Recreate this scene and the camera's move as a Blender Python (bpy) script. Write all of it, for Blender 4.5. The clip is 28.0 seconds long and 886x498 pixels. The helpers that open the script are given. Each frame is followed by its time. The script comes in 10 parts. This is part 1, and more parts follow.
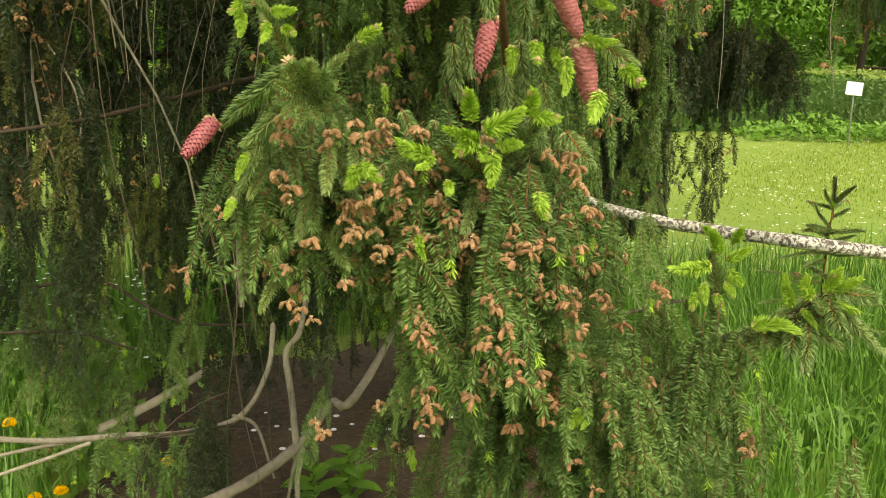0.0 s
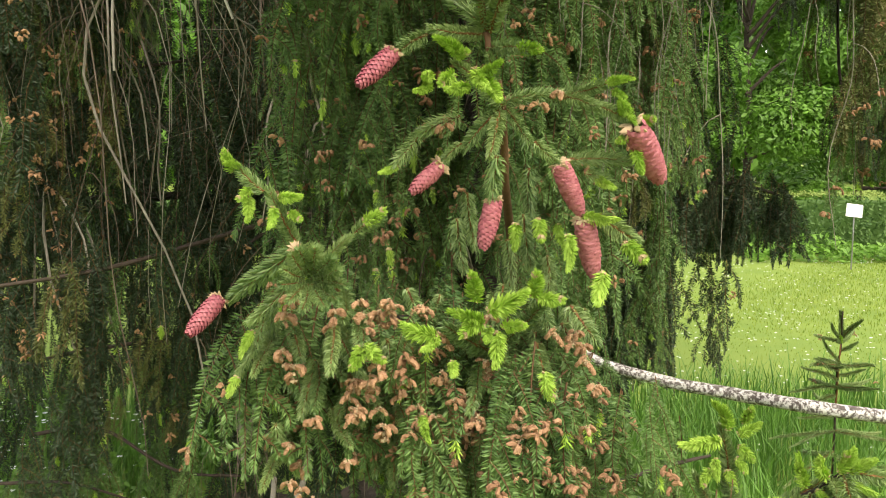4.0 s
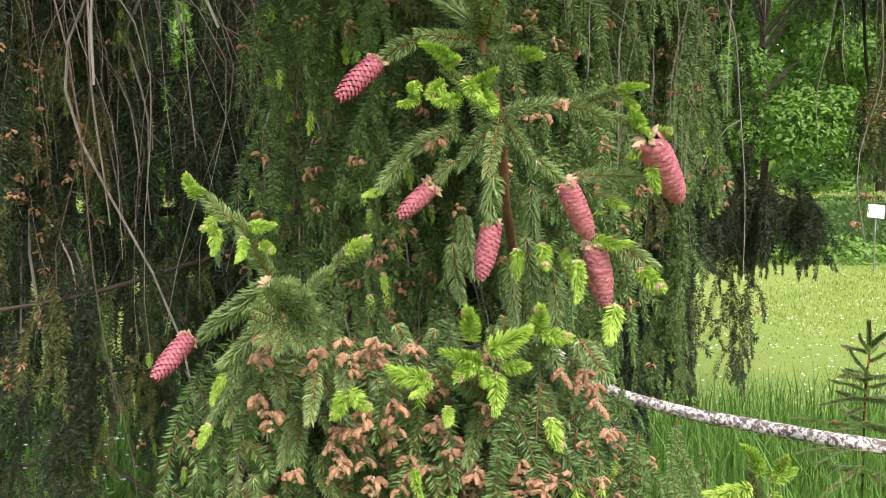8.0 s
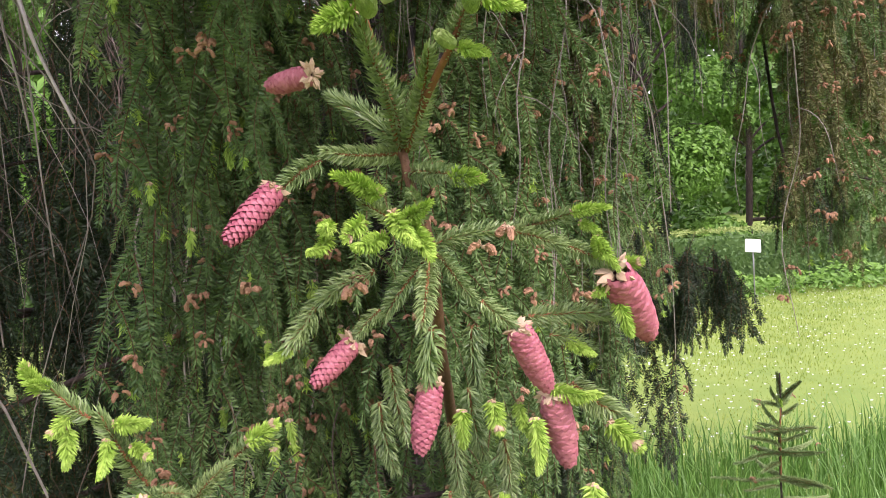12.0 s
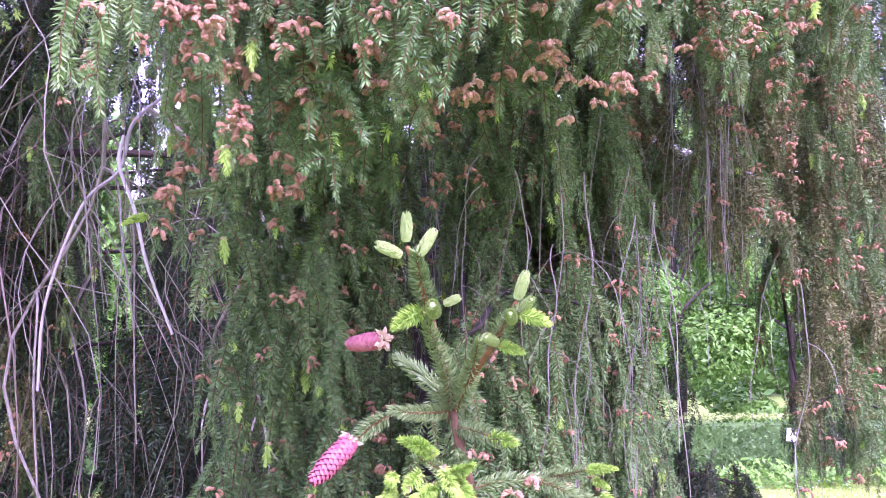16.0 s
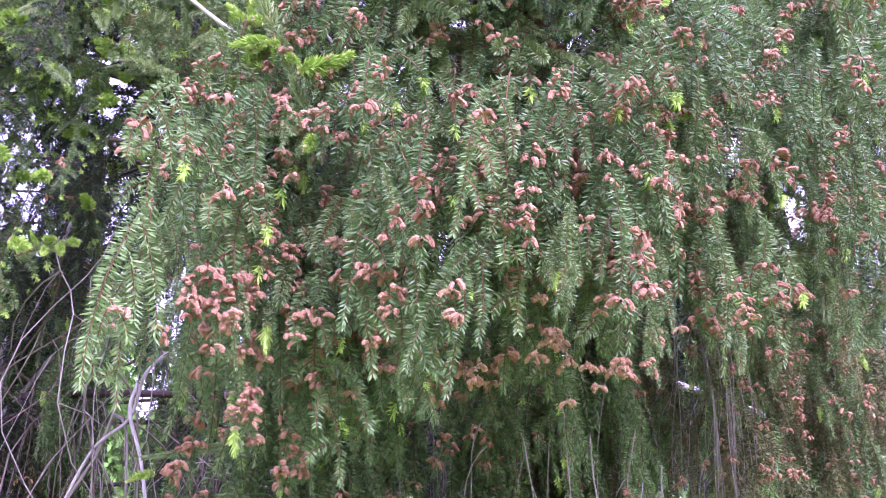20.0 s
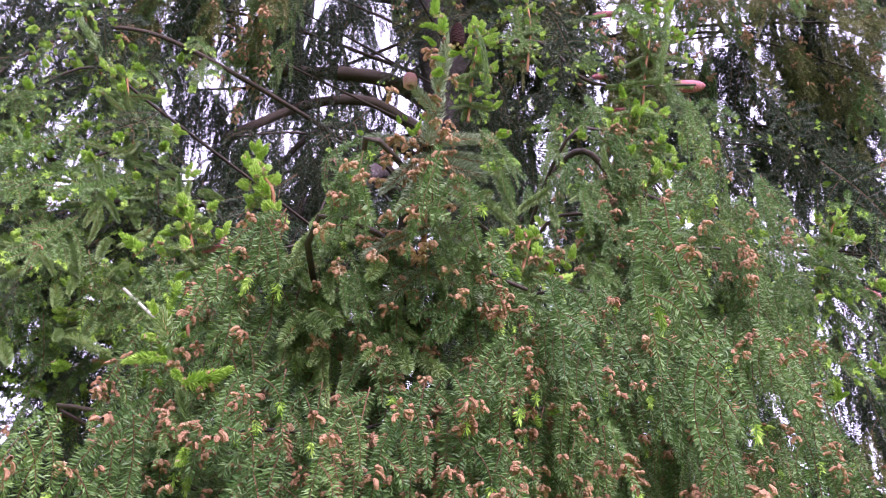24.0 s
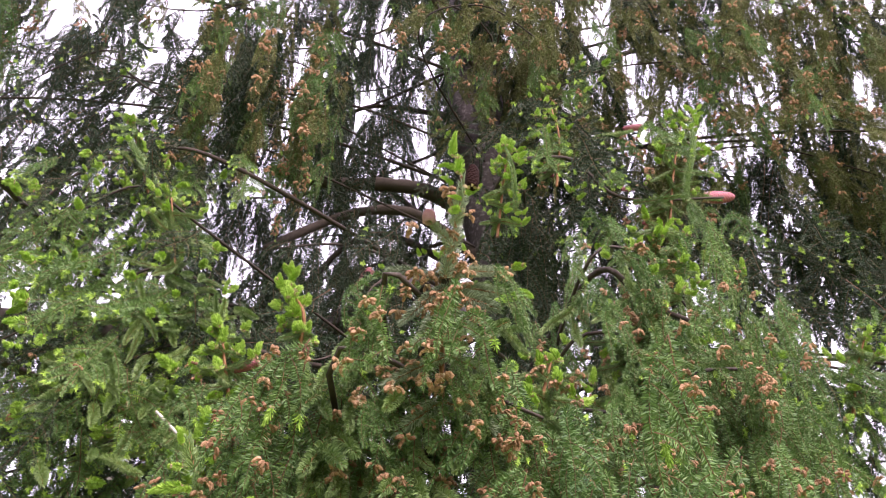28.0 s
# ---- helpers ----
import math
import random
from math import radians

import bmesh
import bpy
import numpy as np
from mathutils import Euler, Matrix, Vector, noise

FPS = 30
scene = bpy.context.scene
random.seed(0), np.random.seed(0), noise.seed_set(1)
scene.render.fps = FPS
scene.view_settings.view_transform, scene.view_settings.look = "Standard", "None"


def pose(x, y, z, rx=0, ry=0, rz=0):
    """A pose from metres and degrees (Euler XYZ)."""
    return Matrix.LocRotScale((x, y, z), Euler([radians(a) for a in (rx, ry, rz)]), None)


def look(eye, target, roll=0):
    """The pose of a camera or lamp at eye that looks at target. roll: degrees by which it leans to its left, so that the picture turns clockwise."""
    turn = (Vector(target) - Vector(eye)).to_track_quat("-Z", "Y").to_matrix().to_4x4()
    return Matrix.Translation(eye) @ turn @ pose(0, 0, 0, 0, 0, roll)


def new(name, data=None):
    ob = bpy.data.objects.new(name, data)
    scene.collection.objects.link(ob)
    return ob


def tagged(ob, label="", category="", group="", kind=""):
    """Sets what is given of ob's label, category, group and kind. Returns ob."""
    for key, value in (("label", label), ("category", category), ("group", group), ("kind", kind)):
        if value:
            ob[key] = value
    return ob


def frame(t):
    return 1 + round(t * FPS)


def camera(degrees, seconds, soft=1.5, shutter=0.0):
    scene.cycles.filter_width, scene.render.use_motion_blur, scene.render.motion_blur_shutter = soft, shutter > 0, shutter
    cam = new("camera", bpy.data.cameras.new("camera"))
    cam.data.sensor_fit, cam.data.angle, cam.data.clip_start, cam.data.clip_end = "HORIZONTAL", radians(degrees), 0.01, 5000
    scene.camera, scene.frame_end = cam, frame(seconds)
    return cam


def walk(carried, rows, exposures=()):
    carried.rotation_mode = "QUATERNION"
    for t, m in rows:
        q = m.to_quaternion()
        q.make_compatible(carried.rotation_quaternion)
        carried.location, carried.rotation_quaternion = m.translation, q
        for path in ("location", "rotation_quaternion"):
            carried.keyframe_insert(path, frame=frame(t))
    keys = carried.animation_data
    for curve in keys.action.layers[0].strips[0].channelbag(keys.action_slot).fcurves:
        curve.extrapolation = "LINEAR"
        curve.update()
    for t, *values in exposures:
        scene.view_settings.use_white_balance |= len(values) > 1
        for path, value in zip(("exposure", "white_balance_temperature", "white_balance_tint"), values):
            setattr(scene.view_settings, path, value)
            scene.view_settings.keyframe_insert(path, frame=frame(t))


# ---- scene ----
# ---- camera ----
cam = camera(53.07, 28.0, soft=1.0)
ROWS = [
    (0.0, -0.038, -0.095, 1.553, -1.91, -14.18, 0.29),
    (0.5, -0.038, -0.096, 1.557, -1.79, -11.85, 0.42),
    (1.0, -0.035, -0.106, 1.569, -1.44, -9.58, 0.51),
    (1.5, -0.031, -0.098, 1.578, -1.43, -8.27, 0.23),
    (2.0, -0.031, -0.090, 1.589, -1.51, -7.68, 0.27),
    (2.5, -0.027, -0.084, 1.602, -1.52, -7.30, 0.15),
    (3.0, -0.025, -0.080, 1.617, -1.50, -7.02, 0.10),
    (3.5, -0.027, -0.082, 1.622, -1.57, -6.81, 0.15),
    (4.0, -0.037, -0.077, 1.631, -1.55, -6.71, 0.07),
    (4.5, -0.040, -0.072, 1.645, -2.21, -6.73, -0.63),
    (6.5, -0.034, -0.067, 1.629, -2.30, -6.24, -1.06),
    (7.0, 0.003, 0.035, 1.625, -0.58, -6.55, -0.92),
    (7.5, 0.001, 0.033, 1.626, -0.58, -6.48, -0.77),
    (8.0, -0.006, 0.046, 1.646, -0.49, -6.37, -0.86),
    (8.5, -0.016, 0.063, 1.652, -0.21, -6.09, -0.82),
    (9.0, -0.011, 0.089, 1.658, -0.51, -5.86, -1.02),
    (9.5, -0.012, 0.123, 1.665, -1.40, -5.71, -1.31),
    (10.0, -0.017, 0.157, 1.672, -1.92, -5.44, -1.60),
    (10.5, -0.020, 0.211, 1.678, -3.23, -5.14, -2.61),
    (11.0, -0.017, 0.253, 1.695, -5.54, -5.29, -4.12),
    (11.5, -0.027, 0.262, 1.721, -7.31, -4.50, -4.19),
    (12.0, -0.032, 0.263, 1.737, -7.84, -3.61, -3.57),
    (12.5, -0.038, 0.252, 1.762, -7.77, -2.54, -3.27),
    (13.0, -0.054, 0.222, 1.778, -7.67, -1.39, -2.83),
    (13.5, -0.059, 0.175, 1.799, -7.83, -0.58, -1.55),
    (15.5, -0.070, 0.071, 1.833, -5.90, 3.99, -0.82),
    (16.0, -0.065, 0.033, 1.846, -5.61, 6.86, -0.39),
    (16.5, -0.048, 0.021, 1.859, -5.22, 8.72, -0.21),
    (17.0, -0.036, 0.019, 1.867, -4.81, 10.11, -0.14),
    (17.5, -0.032, 0.013, 1.876, -4.41, 11.90, -0.03),
    (18.0, -0.024, 0.009, 1.887, -3.85, 13.86, 0.50),
    (18.5, -0.025, 0.002, 1.898, -3.82, 15.46, 0.96),
    (19.0, -0.035, 0.001, 1.901, -4.14, 16.99, 1.00),
    (19.5, -0.056, -0.000, 1.902, -4.56, 18.99, 0.83),
    (20.0, -0.062, -0.014, 1.910, -4.83, 20.80, 0.51),
    (20.5, -0.052, -0.029, 1.926, -4.68, 22.65, 0.71),
    (21.0, -0.025, -0.045, 1.941, -4.28, 24.85, 0.85),
    (21.5, -0.012, -0.057, 1.964, -4.27, 26.32, 0.70),
    (23.5, 0.098, -0.127, 2.003, -3.25, 31.68, 0.52),
    (24.0, 0.128, -0.181, 2.006, -2.92, 32.89, 0.73),
    (24.5, 0.146, -0.229, 2.011, -2.84, 34.42, 1.46),
    (25.0, 0.157, -0.261, 2.006, -2.40, 35.50, 2.03),
    (25.5, 0.172, -0.267, 2.000, -1.88, 35.69, 2.06),
    (26.0, 0.170, -0.267, 1.999, -1.51, 36.12, 2.03),
    (26.5, 0.171, -0.268, 2.009, -1.08, 37.66, 2.25),
    (27.0, 0.167, -0.257, 2.007, -0.68, 38.72, 2.52),
    (27.5, 0.157, -0.253, 2.017, -0.03, 38.94, 2.55),
    (28.0, 0.164, -0.257, 2.018, 0.70, 39.09, 2.79),
]


def from_angles(x, y, z, yaw, pitch, roll):
    a, b = radians(yaw), radians(pitch)
    ahead = Vector((-math.sin(a) * math.cos(b), math.cos(a) * math.cos(b), math.sin(b)))
    return look((x, y, z), Vector((x, y, z)) + ahead, roll)


walk(cam, [(t, from_angles(*row)) for t, *row in ROWS],
     exposures=((0.0, 0.78, 8800, 4), (4.0, 0.96, 7300, 13), (8.0, 1.06, 6600, 25), (11.0, 1.12, 6200, 40), (13.5, 1.38, 6300, 51), (16.0, 2.2, 5250, 84),
                (19.0, 2.15, 5250, 82), (21.5, 1.7, 5400, 72), (24.0, 1.42, 5800, 52), (28.0, 1.33, 6400, 38)))

# ---- light: a bright overcast sky ----
world = bpy.data.worlds.new("sky")
scene.world = world
world.use_nodes = True
wn, wl = world.node_tree.nodes, world.node_tree.links
sky = wn.new("ShaderNodeTexSky")
sky.sky_type, sky.sun_disc = "NISHITA", False
sky.sun_elevation, sky.sun_rotation = radians(48), radians(152)
sky.air_density, sky.dust_density, sky.ozone_density = 1.0, 6.0, 1.0
veil = wn.new("ShaderNodeMixRGB")
veil.inputs[0].default_value = 0.75
veil.inputs[2].default_value = (9.0, 9.1, 9.4, 1)
wl.new(sky.outputs[0], veil.inputs[1])
wl.new(veil.outputs[0], wn["Background"].inputs["Color"])
wn["Background"].inputs["Strength"].default_value = 0.15
sun = new("sun", bpy.data.lights.new("sun", "SUN"))
sun.data.energy, sun.data.angle, sun.data.color = 2.1, radians(24), (1.0, 0.96, 0.9)
sun.matrix_basis = look((0, 0, 0), (-0.32, 0.60, -0.74))


# ---- materials ----
def material(name, dark, light, scale=40.0, rough=0.6, bump=0.0, bump_scale=200.0, vary=0.25, through_light=0.0, spec=0.4, island=0.0, sheen=0.0):
    m = bpy.data.materials.new(name)
    m.use_nodes = True
    n, l = m.node_tree.nodes, m.node_tree.links
    b = n["Principled BSDF"]
    tex, geo = n.new("ShaderNodeTexNoise"), n.new("ShaderNodeTexCoord")
    big = n.new("ShaderNodeTexNoise")
    tex.inputs["Scale"].default_value, tex.inputs["Detail"].default_value = scale, 5
    big.inputs["Scale"].default_value, big.inputs["Detail"].default_value = scale / 9, 2
    l.new(geo.outputs["Object"], tex.inputs["Vector"])
    l.new(geo.outputs["Object"], big.inputs["Vector"])
    add = n.new("ShaderNodeMath")
    add.operation = "MULTIPLY_ADD"
    l.new(big.outputs["Fac"], add.inputs[0])
    add.inputs[1].default_value = 0.8
    l.new(tex.outputs["Fac"], add.inputs[2])
    info = n.new("ShaderNodeObjectInfo")
    one = n.new("ShaderNodeMath")
    one.operation = "MULTIPLY_ADD"
    l.new(info.outputs["Random"], one.inputs[0])
    one.inputs[1].default_value = vary * 2
    l.new(add.outputs[0], one.inputs[2])
    last = one
    if island:
        isl = n.new("ShaderNodeNewGeometry")
        two = n.new("ShaderNodeMath")
        two.operation = "MULTIPLY_ADD"
        l.new(isl.outputs["Random Per Island"], two.inputs[0])
        two.inputs[1].default_value = island * 2
        l.new(one.outputs[0], two.inputs[2])
        last = two
    ramp = n.new("ShaderNodeMapRange")
    mid = 0.9 + vary + island
    ramp.inputs[1].default_value, ramp.inputs[2].default_value = mid - 0.3 - vary * 0.7 - island * 0.7, mid + 0.3 + vary * 0.7 + island * 0.7
    l.new(last.outputs[0], ramp.inputs[0])
    mix = n.new("ShaderNodeMixRGB")
    mix.inputs[1].default_value, mix.inputs[2].default_value = (*dark, 1), (*light, 1)
    l.new(ramp.outputs[0], mix.inputs[0])
    l.new(mix.outputs[0], b.inputs["Base Color"])
    b.inputs["Roughness"].default_value = rough
    b.inputs["Specular IOR Level"].default_value = spec
    if bump:
        bt, bn = n.new("ShaderNodeTexNoise"), n.new("ShaderNodeBump")
        bt.inputs["Scale"].default_value, bt.inputs["Detail"].default_value = bump_scale, 6
        l.new(geo.outputs["Object"], bt.inputs["Vector"])
        bn.inputs["Strength"].default_value, bn.inputs["Distance"].default_value = bump, 0.002
        l.new(bt.outputs["Fac"], bn.inputs["Height"])
        l.new(bn.outputs[0], b.inputs["Normal"])
    if through_light:
        t, s = n.new("ShaderNodeBsdfTranslucent"), n.new("ShaderNodeMixShader")
        l.new(mix.outputs[0], t.inputs["Color"])
        s.inputs[0].default_value = through_light
        l.new(b.outputs[0], s.inputs[1])
        l.new(t.outputs[0], s.inputs[2])
        l.new(s.outputs[0], n["Material Output"].inputs["Surface"])
    return m


def patched(name, base, patch, spots, low, high, **more):
    """A bark with patches of another colour (lichen, flakes)."""
    m = material(name, *base, **more)
    n, l = m.node_tree.nodes, m.node_tree.links
    b = n["Principled BSDF"]
    old = b.inputs["Base Color"].links[0].from_socket
    tex, geo = n.new("ShaderNodeTexNoise"), n.new("ShaderNodeTexCoord")
    tex.inputs["Scale"].default_value, tex.inputs["Detail"].default_value, tex.inputs["Roughness"].default_value = spots, 6, 0.7
    l.new(geo.outputs["Object"], tex.inputs["Vector"])
    r = n.new("ShaderNodeMapRange")
    r.inputs[1].default_value, r.inputs[2].default_value = low, high
    l.new(tex.outputs["Fac"], r.inputs[0])
    mix = n.new("ShaderNodeMixRGB")
    mix.inputs[2].default_value = (*patch, 1)
    l.new(r.outputs[0], mix.inputs[0])
    l.new(old, mix.inputs[1])
    l.new(mix.outputs[0], b.inputs["Base Color"])
    return m


NEEDLE = material("spruce needles", (0.030, 0.09, 0.022), (0.185, 0.305, 0.088), 30, 0.5, spec=0.35, through_light=0.18, island=0.3)
NEEDLE_OUTER = material("paler outer needles", (0.065, 0.15, 0.038), (0.34, 0.46, 0.165), 30, 0.4, spec=0.5, through_light=0.18, island=0.3)
NEEDLE_PALE = material("pale grey-green needles of the upper tip", (0.13, 0.19, 0.10), (0.33, 0.40, 0.25), 30, 0.45, spec=0.5, through_light=0.18, island=0.3)
# inner needles: the crown's inner shade is painted in as a darker green
NEEDLE_DEEP = material("inner needles with shade in the colour", (0.009, 0.025, 0.009), (0.030, 0.060, 0.020), 30, 0.55, through_light=0.08, island=0.3)
NEEDLE_DRY = material("olive old needles", (0.045, 0.066, 0.018), (0.185, 0.20, 0.06), 30, 0.6, through_light=0.15, island=0.4)
NEEDLE_NEW = material("fresh spring needles", (0.20, 0.39, 0.033), (0.54, 0.75, 0.15), 60, 0.5, through_light=0.35, island=0.3)
NEEDLE_CANDLE = material("pale opening buds", (0.25, 0.39, 0.10), (0.46, 0.58, 0.22), 60, 0.5, through_light=0.25, island=0.25)
TWIG = material("orange-brown twig bark", (0.14, 0.055, 0.02), (0.30, 0.14, 0.05), 120, 0.7, 0.5, 600)
TWIG_DARK = material("brown bark of hanging twigs", (0.07, 0.034, 0.015), (0.16, 0.085, 0.036), 120, 0.8, 0.5, 600)
STEM = material("dark stem bark", (0.022, 0.017, 0.014), (0.065, 0.048, 0.036), 90, 0.9, 0.8, 300)
DEAD = material("grey dead wood", (0.11, 0.095, 0.078), (0.31, 0.285, 0.24), 60, 0.85, 0.6, 300)
DEAD_DARK = material("brown dead twigs", (0.05, 0.036, 0.028), (0.17, 0.13, 0.105), 60, 0.85, 0.6, 300)
LICHEN = patched("lichen-spotted bark", ((0.07, 0.06, 0.054), (0.19, 0.17, 0.155)), (0.55, 0.55, 0.53), 150, 0.46, 0.56, scale=60, rough=0.9, bump=1.0, bump_scale=250)
BLEACHED = material("bleached dead wood", (0.22, 0.20, 0.18), (0.46, 0.43, 0.39), 50, 0.85, 0.6, 300)
BARK = patched("scaly trunk bark", ((0.03, 0.022, 0.022), (0.09, 0.07, 0.068)), (0.16, 0.14, 0.142), 45, 0.52, 0.66, scale=22, rough=0.9, bump=1.0, bump_scale=90, island=0.3)
CONE = material("pink young cone scales", (0.26, 0.055, 0.08), (0.50, 0.185, 0.20), 90, 0.55, 0.2, 500, island=0.3, through_light=0.08)
CONE_PALE = material("pale pink open scales", (0.48, 0.25, 0.29), (0.64, 0.46, 0.50), 90, 0.6, island=0.3, through_light=0.2)
CONE_BROWN = material("red-brown closed cone scales", (0.010, 0.0035, 0.003), (0.026, 0.009, 0.0075), 90, 0.8, spec=0.1, island=0.3)
# crevice shade between the cone scales, painted in as dark crimson
CONE_DEEP = material("crimson cone gaps with painted shade", (0.10, 0.012, 0.028), (0.20, 0.03, 0.05), 90, 0.6)
PAPER = material("papery bud scales", (0.36, 0.25, 0.14), (0.64, 0.51, 0.33), 150, 0.7, through_light=0.2, island=0.3)
POLLEN = material("salmon pollen cones", (0.175, 0.085, 0.042), (0.46, 0.275, 0.155), 260, 0.9, 0.8, 1300, island=0.45)
GRASS = material("meadow grass", (0.04, 0.135, 0.018), (0.155, 0.33, 0.055), 3, 0.5, through_light=0.3, island=0.4)
LAWN = material("lawn", (0.085, 0.165, 0.02), (0.18, 0.25, 0.042), 2.2, 0.9, 0.9, 60)
LAWN_BLADE = material("lawn blades", (0.11, 0.21, 0.02), (0.28, 0.37, 0.06), 1.2, 0.7, through_light=0.25, island=0.4)
LEAF = material("broad leaves", (0.06, 0.17, 0.02), (0.18, 0.36, 0.05), 8, 0.5, through_light=0.35, island=0.4)
LEAF_FAR = material("deciduous leaves", (0.04, 0.125, 0.013), (0.15, 0.32, 0.042), 1.5, 0.5, through_light=0.35, island=0.4)
HEDGE = material("clipped hedge leaves", (0.025, 0.08, 0.014), (0.10, 0.20, 0.035), 3, 0.6, through_light=0.2, island=0.4)
# skylight on the clipped hedge top, painted in as a paler green
HEDGE_TOP = material("hedge top leaves with skylight in the colour", (0.16, 0.25, 0.05), (0.34, 0.42, 0.12), 3, 0.6, through_light=0.3, island=0.4)
WHITE = material("white enamel", (0.74, 0.74, 0.72), (0.84, 0.84, 0.83), 10, 0.35)
METAL = material("grey steel", (0.25, 0.25, 0.25), (0.38, 0.38, 0.38), 30, 0.4)
METAL.node_tree.nodes["Principled BSDF"].inputs["Metallic"].default_value = 0.8
YELLOW = material("dandelion yellow", (0.75, 0.42, 0.0), (0.9, 0.62, 0.02), 100, 0.6, through_light=0.2, island=0.2)
PETAL = material("white petals", (0.62, 0.66, 0.74), (0.82, 0.84, 0.88), 100, 0.6, through_light=0.2, island=0.2)
SOIL = material("dark leaf litter", (0.03, 0.02, 0.012), (0.10, 0.07, 0.04), 30, 0.95, 0.8, 80)

# ---- mesh helpers ----
rng = np.random.default_rng(7)


def mesh_of(name, verts, faces, mats, index=None):
    me = bpy.data.meshes.new(name)
    me.from_pydata(np.asarray(verts).tolist(), [], faces.tolist() if hasattr(faces, "tolist") else faces)
    for m in mats:
        me.materials.append(m)
    if index is not None:
        me.polygons.foreach_set("material_index", np.asarray(index, np.int32))
    me.update()
    return me


class Build:
    """Collects pieces of one mesh."""

    def __init__(self):
        self.v, self.f, self.m, self.n = [], [], [], 0

    def add(self, verts, faces, slot=0):
        verts = np.asarray(verts, float).reshape(-1, 3)
        self.v.append(verts)
        self.f += [tuple(i + self.n for i in f) for f in (faces.tolist() if hasattr(faces, "tolist") else faces)]
        self.m += [slot] * len(faces)
        self.n += len(verts)

    def mesh(self, name, *mats, smooth=False):
        me = mesh_of(name, np.concatenate(self.v), self.f, mats, self.m)
        if smooth:
            me.polygons.foreach_set("use_smooth", np.ones(len(me.polygons), bool))
        return me


def unit(v):
    v = np.asarray(v, float)
    return v / np.maximum(np.linalg.norm(v, axis=-1, keepdims=True), 1e-9)


def smooth_line(points, steps):
    """Points along a Catmull-Rom curve through the given ones."""
    p = np.asarray(points, float)
    p = np.vstack([2 * p[0] - p[1], p, 2 * p[-1] - p[-2]])
    out = []
    for i in range(1, len(p) - 2):
        t = np.linspace(0, 1, steps, endpoint=False)[:, None]
        a, b, c, d = p[i - 1], p[i], p[i + 1], p[i + 2]
        out.append(0.5 * (2 * b + (c - a) * t + (2 * a - 5 * b + 4 * c - d) * t**2 + (3 * b - a - 3 * c + d) * t**3))
    return np.vstack(out + [p[-2:-1]])


def tube(build, line, r0, r1, sides=6, slot=0, rough=0.0, seed=0):
    """A tapered, slightly knobbly tube along a line, closed at its tip."""
    g = np.random.default_rng(seed)
    line = np.asarray(line, float)
    n = len(line)
    tang = unit(np.gradient(line, axis=0))
    ref = np.array([0.3, 0.2, 0.93]) if abs(tang[0, 2]) < 0.8 else np.array([1.0, 0.1, 0])
    u = unit(np.cross(tang, ref))
    w = np.cross(tang, u)
    a = np.arange(sides) / sides * 2 * np.pi
    r = np.linspace(r0, r1, n)[:, None] * (1 + rough * g.standard_normal((n, sides)))
    ring = line[:, None] + r[..., None] * (np.cos(a)[None, :, None] * u[:, None] + np.sin(a)[None, :, None] * w[:, None])
    faces = []
    for i in range(n - 1):
        for j in range(sides):
            k = (j + 1) % sides
            faces.append((i * sides + j, i * sides + k, (i + 1) * sides + k, (i + 1) * sides + j))
    verts = np.vstack([ring.reshape(-1, 3), line[-1] + tang[-1] * r1])
    faces += [((n - 1) * sides + j, (n - 1) * sides + (j + 1) % sides, n * sides) for j in range(sides)]
    build.add(verts, faces, slot)


def needles(build, base, way, length, width, slot=1, arch=0.0):
    """Three-sided pointed needles from base points along ways; arch: how far their tips turn towards +z."""
    n = len(base)
    side = unit(np.cross(way, rng.standard_normal((n, 3))))
    other = np.cross(way, side)
    length, width = np.broadcast_to(length, n)[:, None], np.broadcast_to(width, n)[:, None]
    mid = base + way * length * 0.6
    tip = base + unit(way + [0, 0, arch]) * length
    ring = [side * math.cos(a) + other * math.sin(a) for a in (0.0, 2.094, 4.189)]
    v = np.stack([base + r * width * 0.7 for r in ring] + [mid + r * width for r in ring] + [tip], 1)
    k = np.arange(n)[:, None] * 7
    quads = np.concatenate([k + [a, b, b + 3, a + 3] for a, b in ((0, 1), (1, 2), (2, 0))])
    build.add(v.reshape(-1, 3), quads.tolist() + np.concatenate([k + [a, b, 6] for a, b in ((3, 4), (4, 5), (5, 3))]).tolist(), slot)


def spikes(build, base, way, length, width, slot=1):
    """The plainest needles, for branchlets with many: flat spindles."""
    n = len(base)
    side = unit(np.cross(way, rng.standard_normal((n, 3))))
    length, width = np.broadcast_to(length, n)[:, None], np.broadcast_to(width, n)[:, None]
    mid = base + way * length * 0.45
    v, k = np.stack([base, mid + side * width, base + way * length, mid - side * width], 1), np.arange(n)[:, None] * 4 + [0, 1, 2, 3]
    build.add(v.reshape(-1, 3), k, slot)


def part(name, data, parent, m=None, label=""):
    ob = new(name, data)
    ob.parent = parent
    if m is not None:
        ob.matrix_basis = m
    return tagged(ob, label) if label else ob


def hang(at, way, turn=0.0, size=1.0):
    """A pose whose z axis points along way (mostly down) and whose x axis lies across the open side."""
    z = Vector(way).normalized()
    x = Vector((math.cos(turn), math.sin(turn), 0))
    x = (x - z * x.dot(z)).normalized()
    y = z.cross(x)
    m = Matrix((x, y, z)).transposed().to_4x4()
    return Matrix.Translation(Vector(at)) @ m @ Matrix.Scale(size, 4)


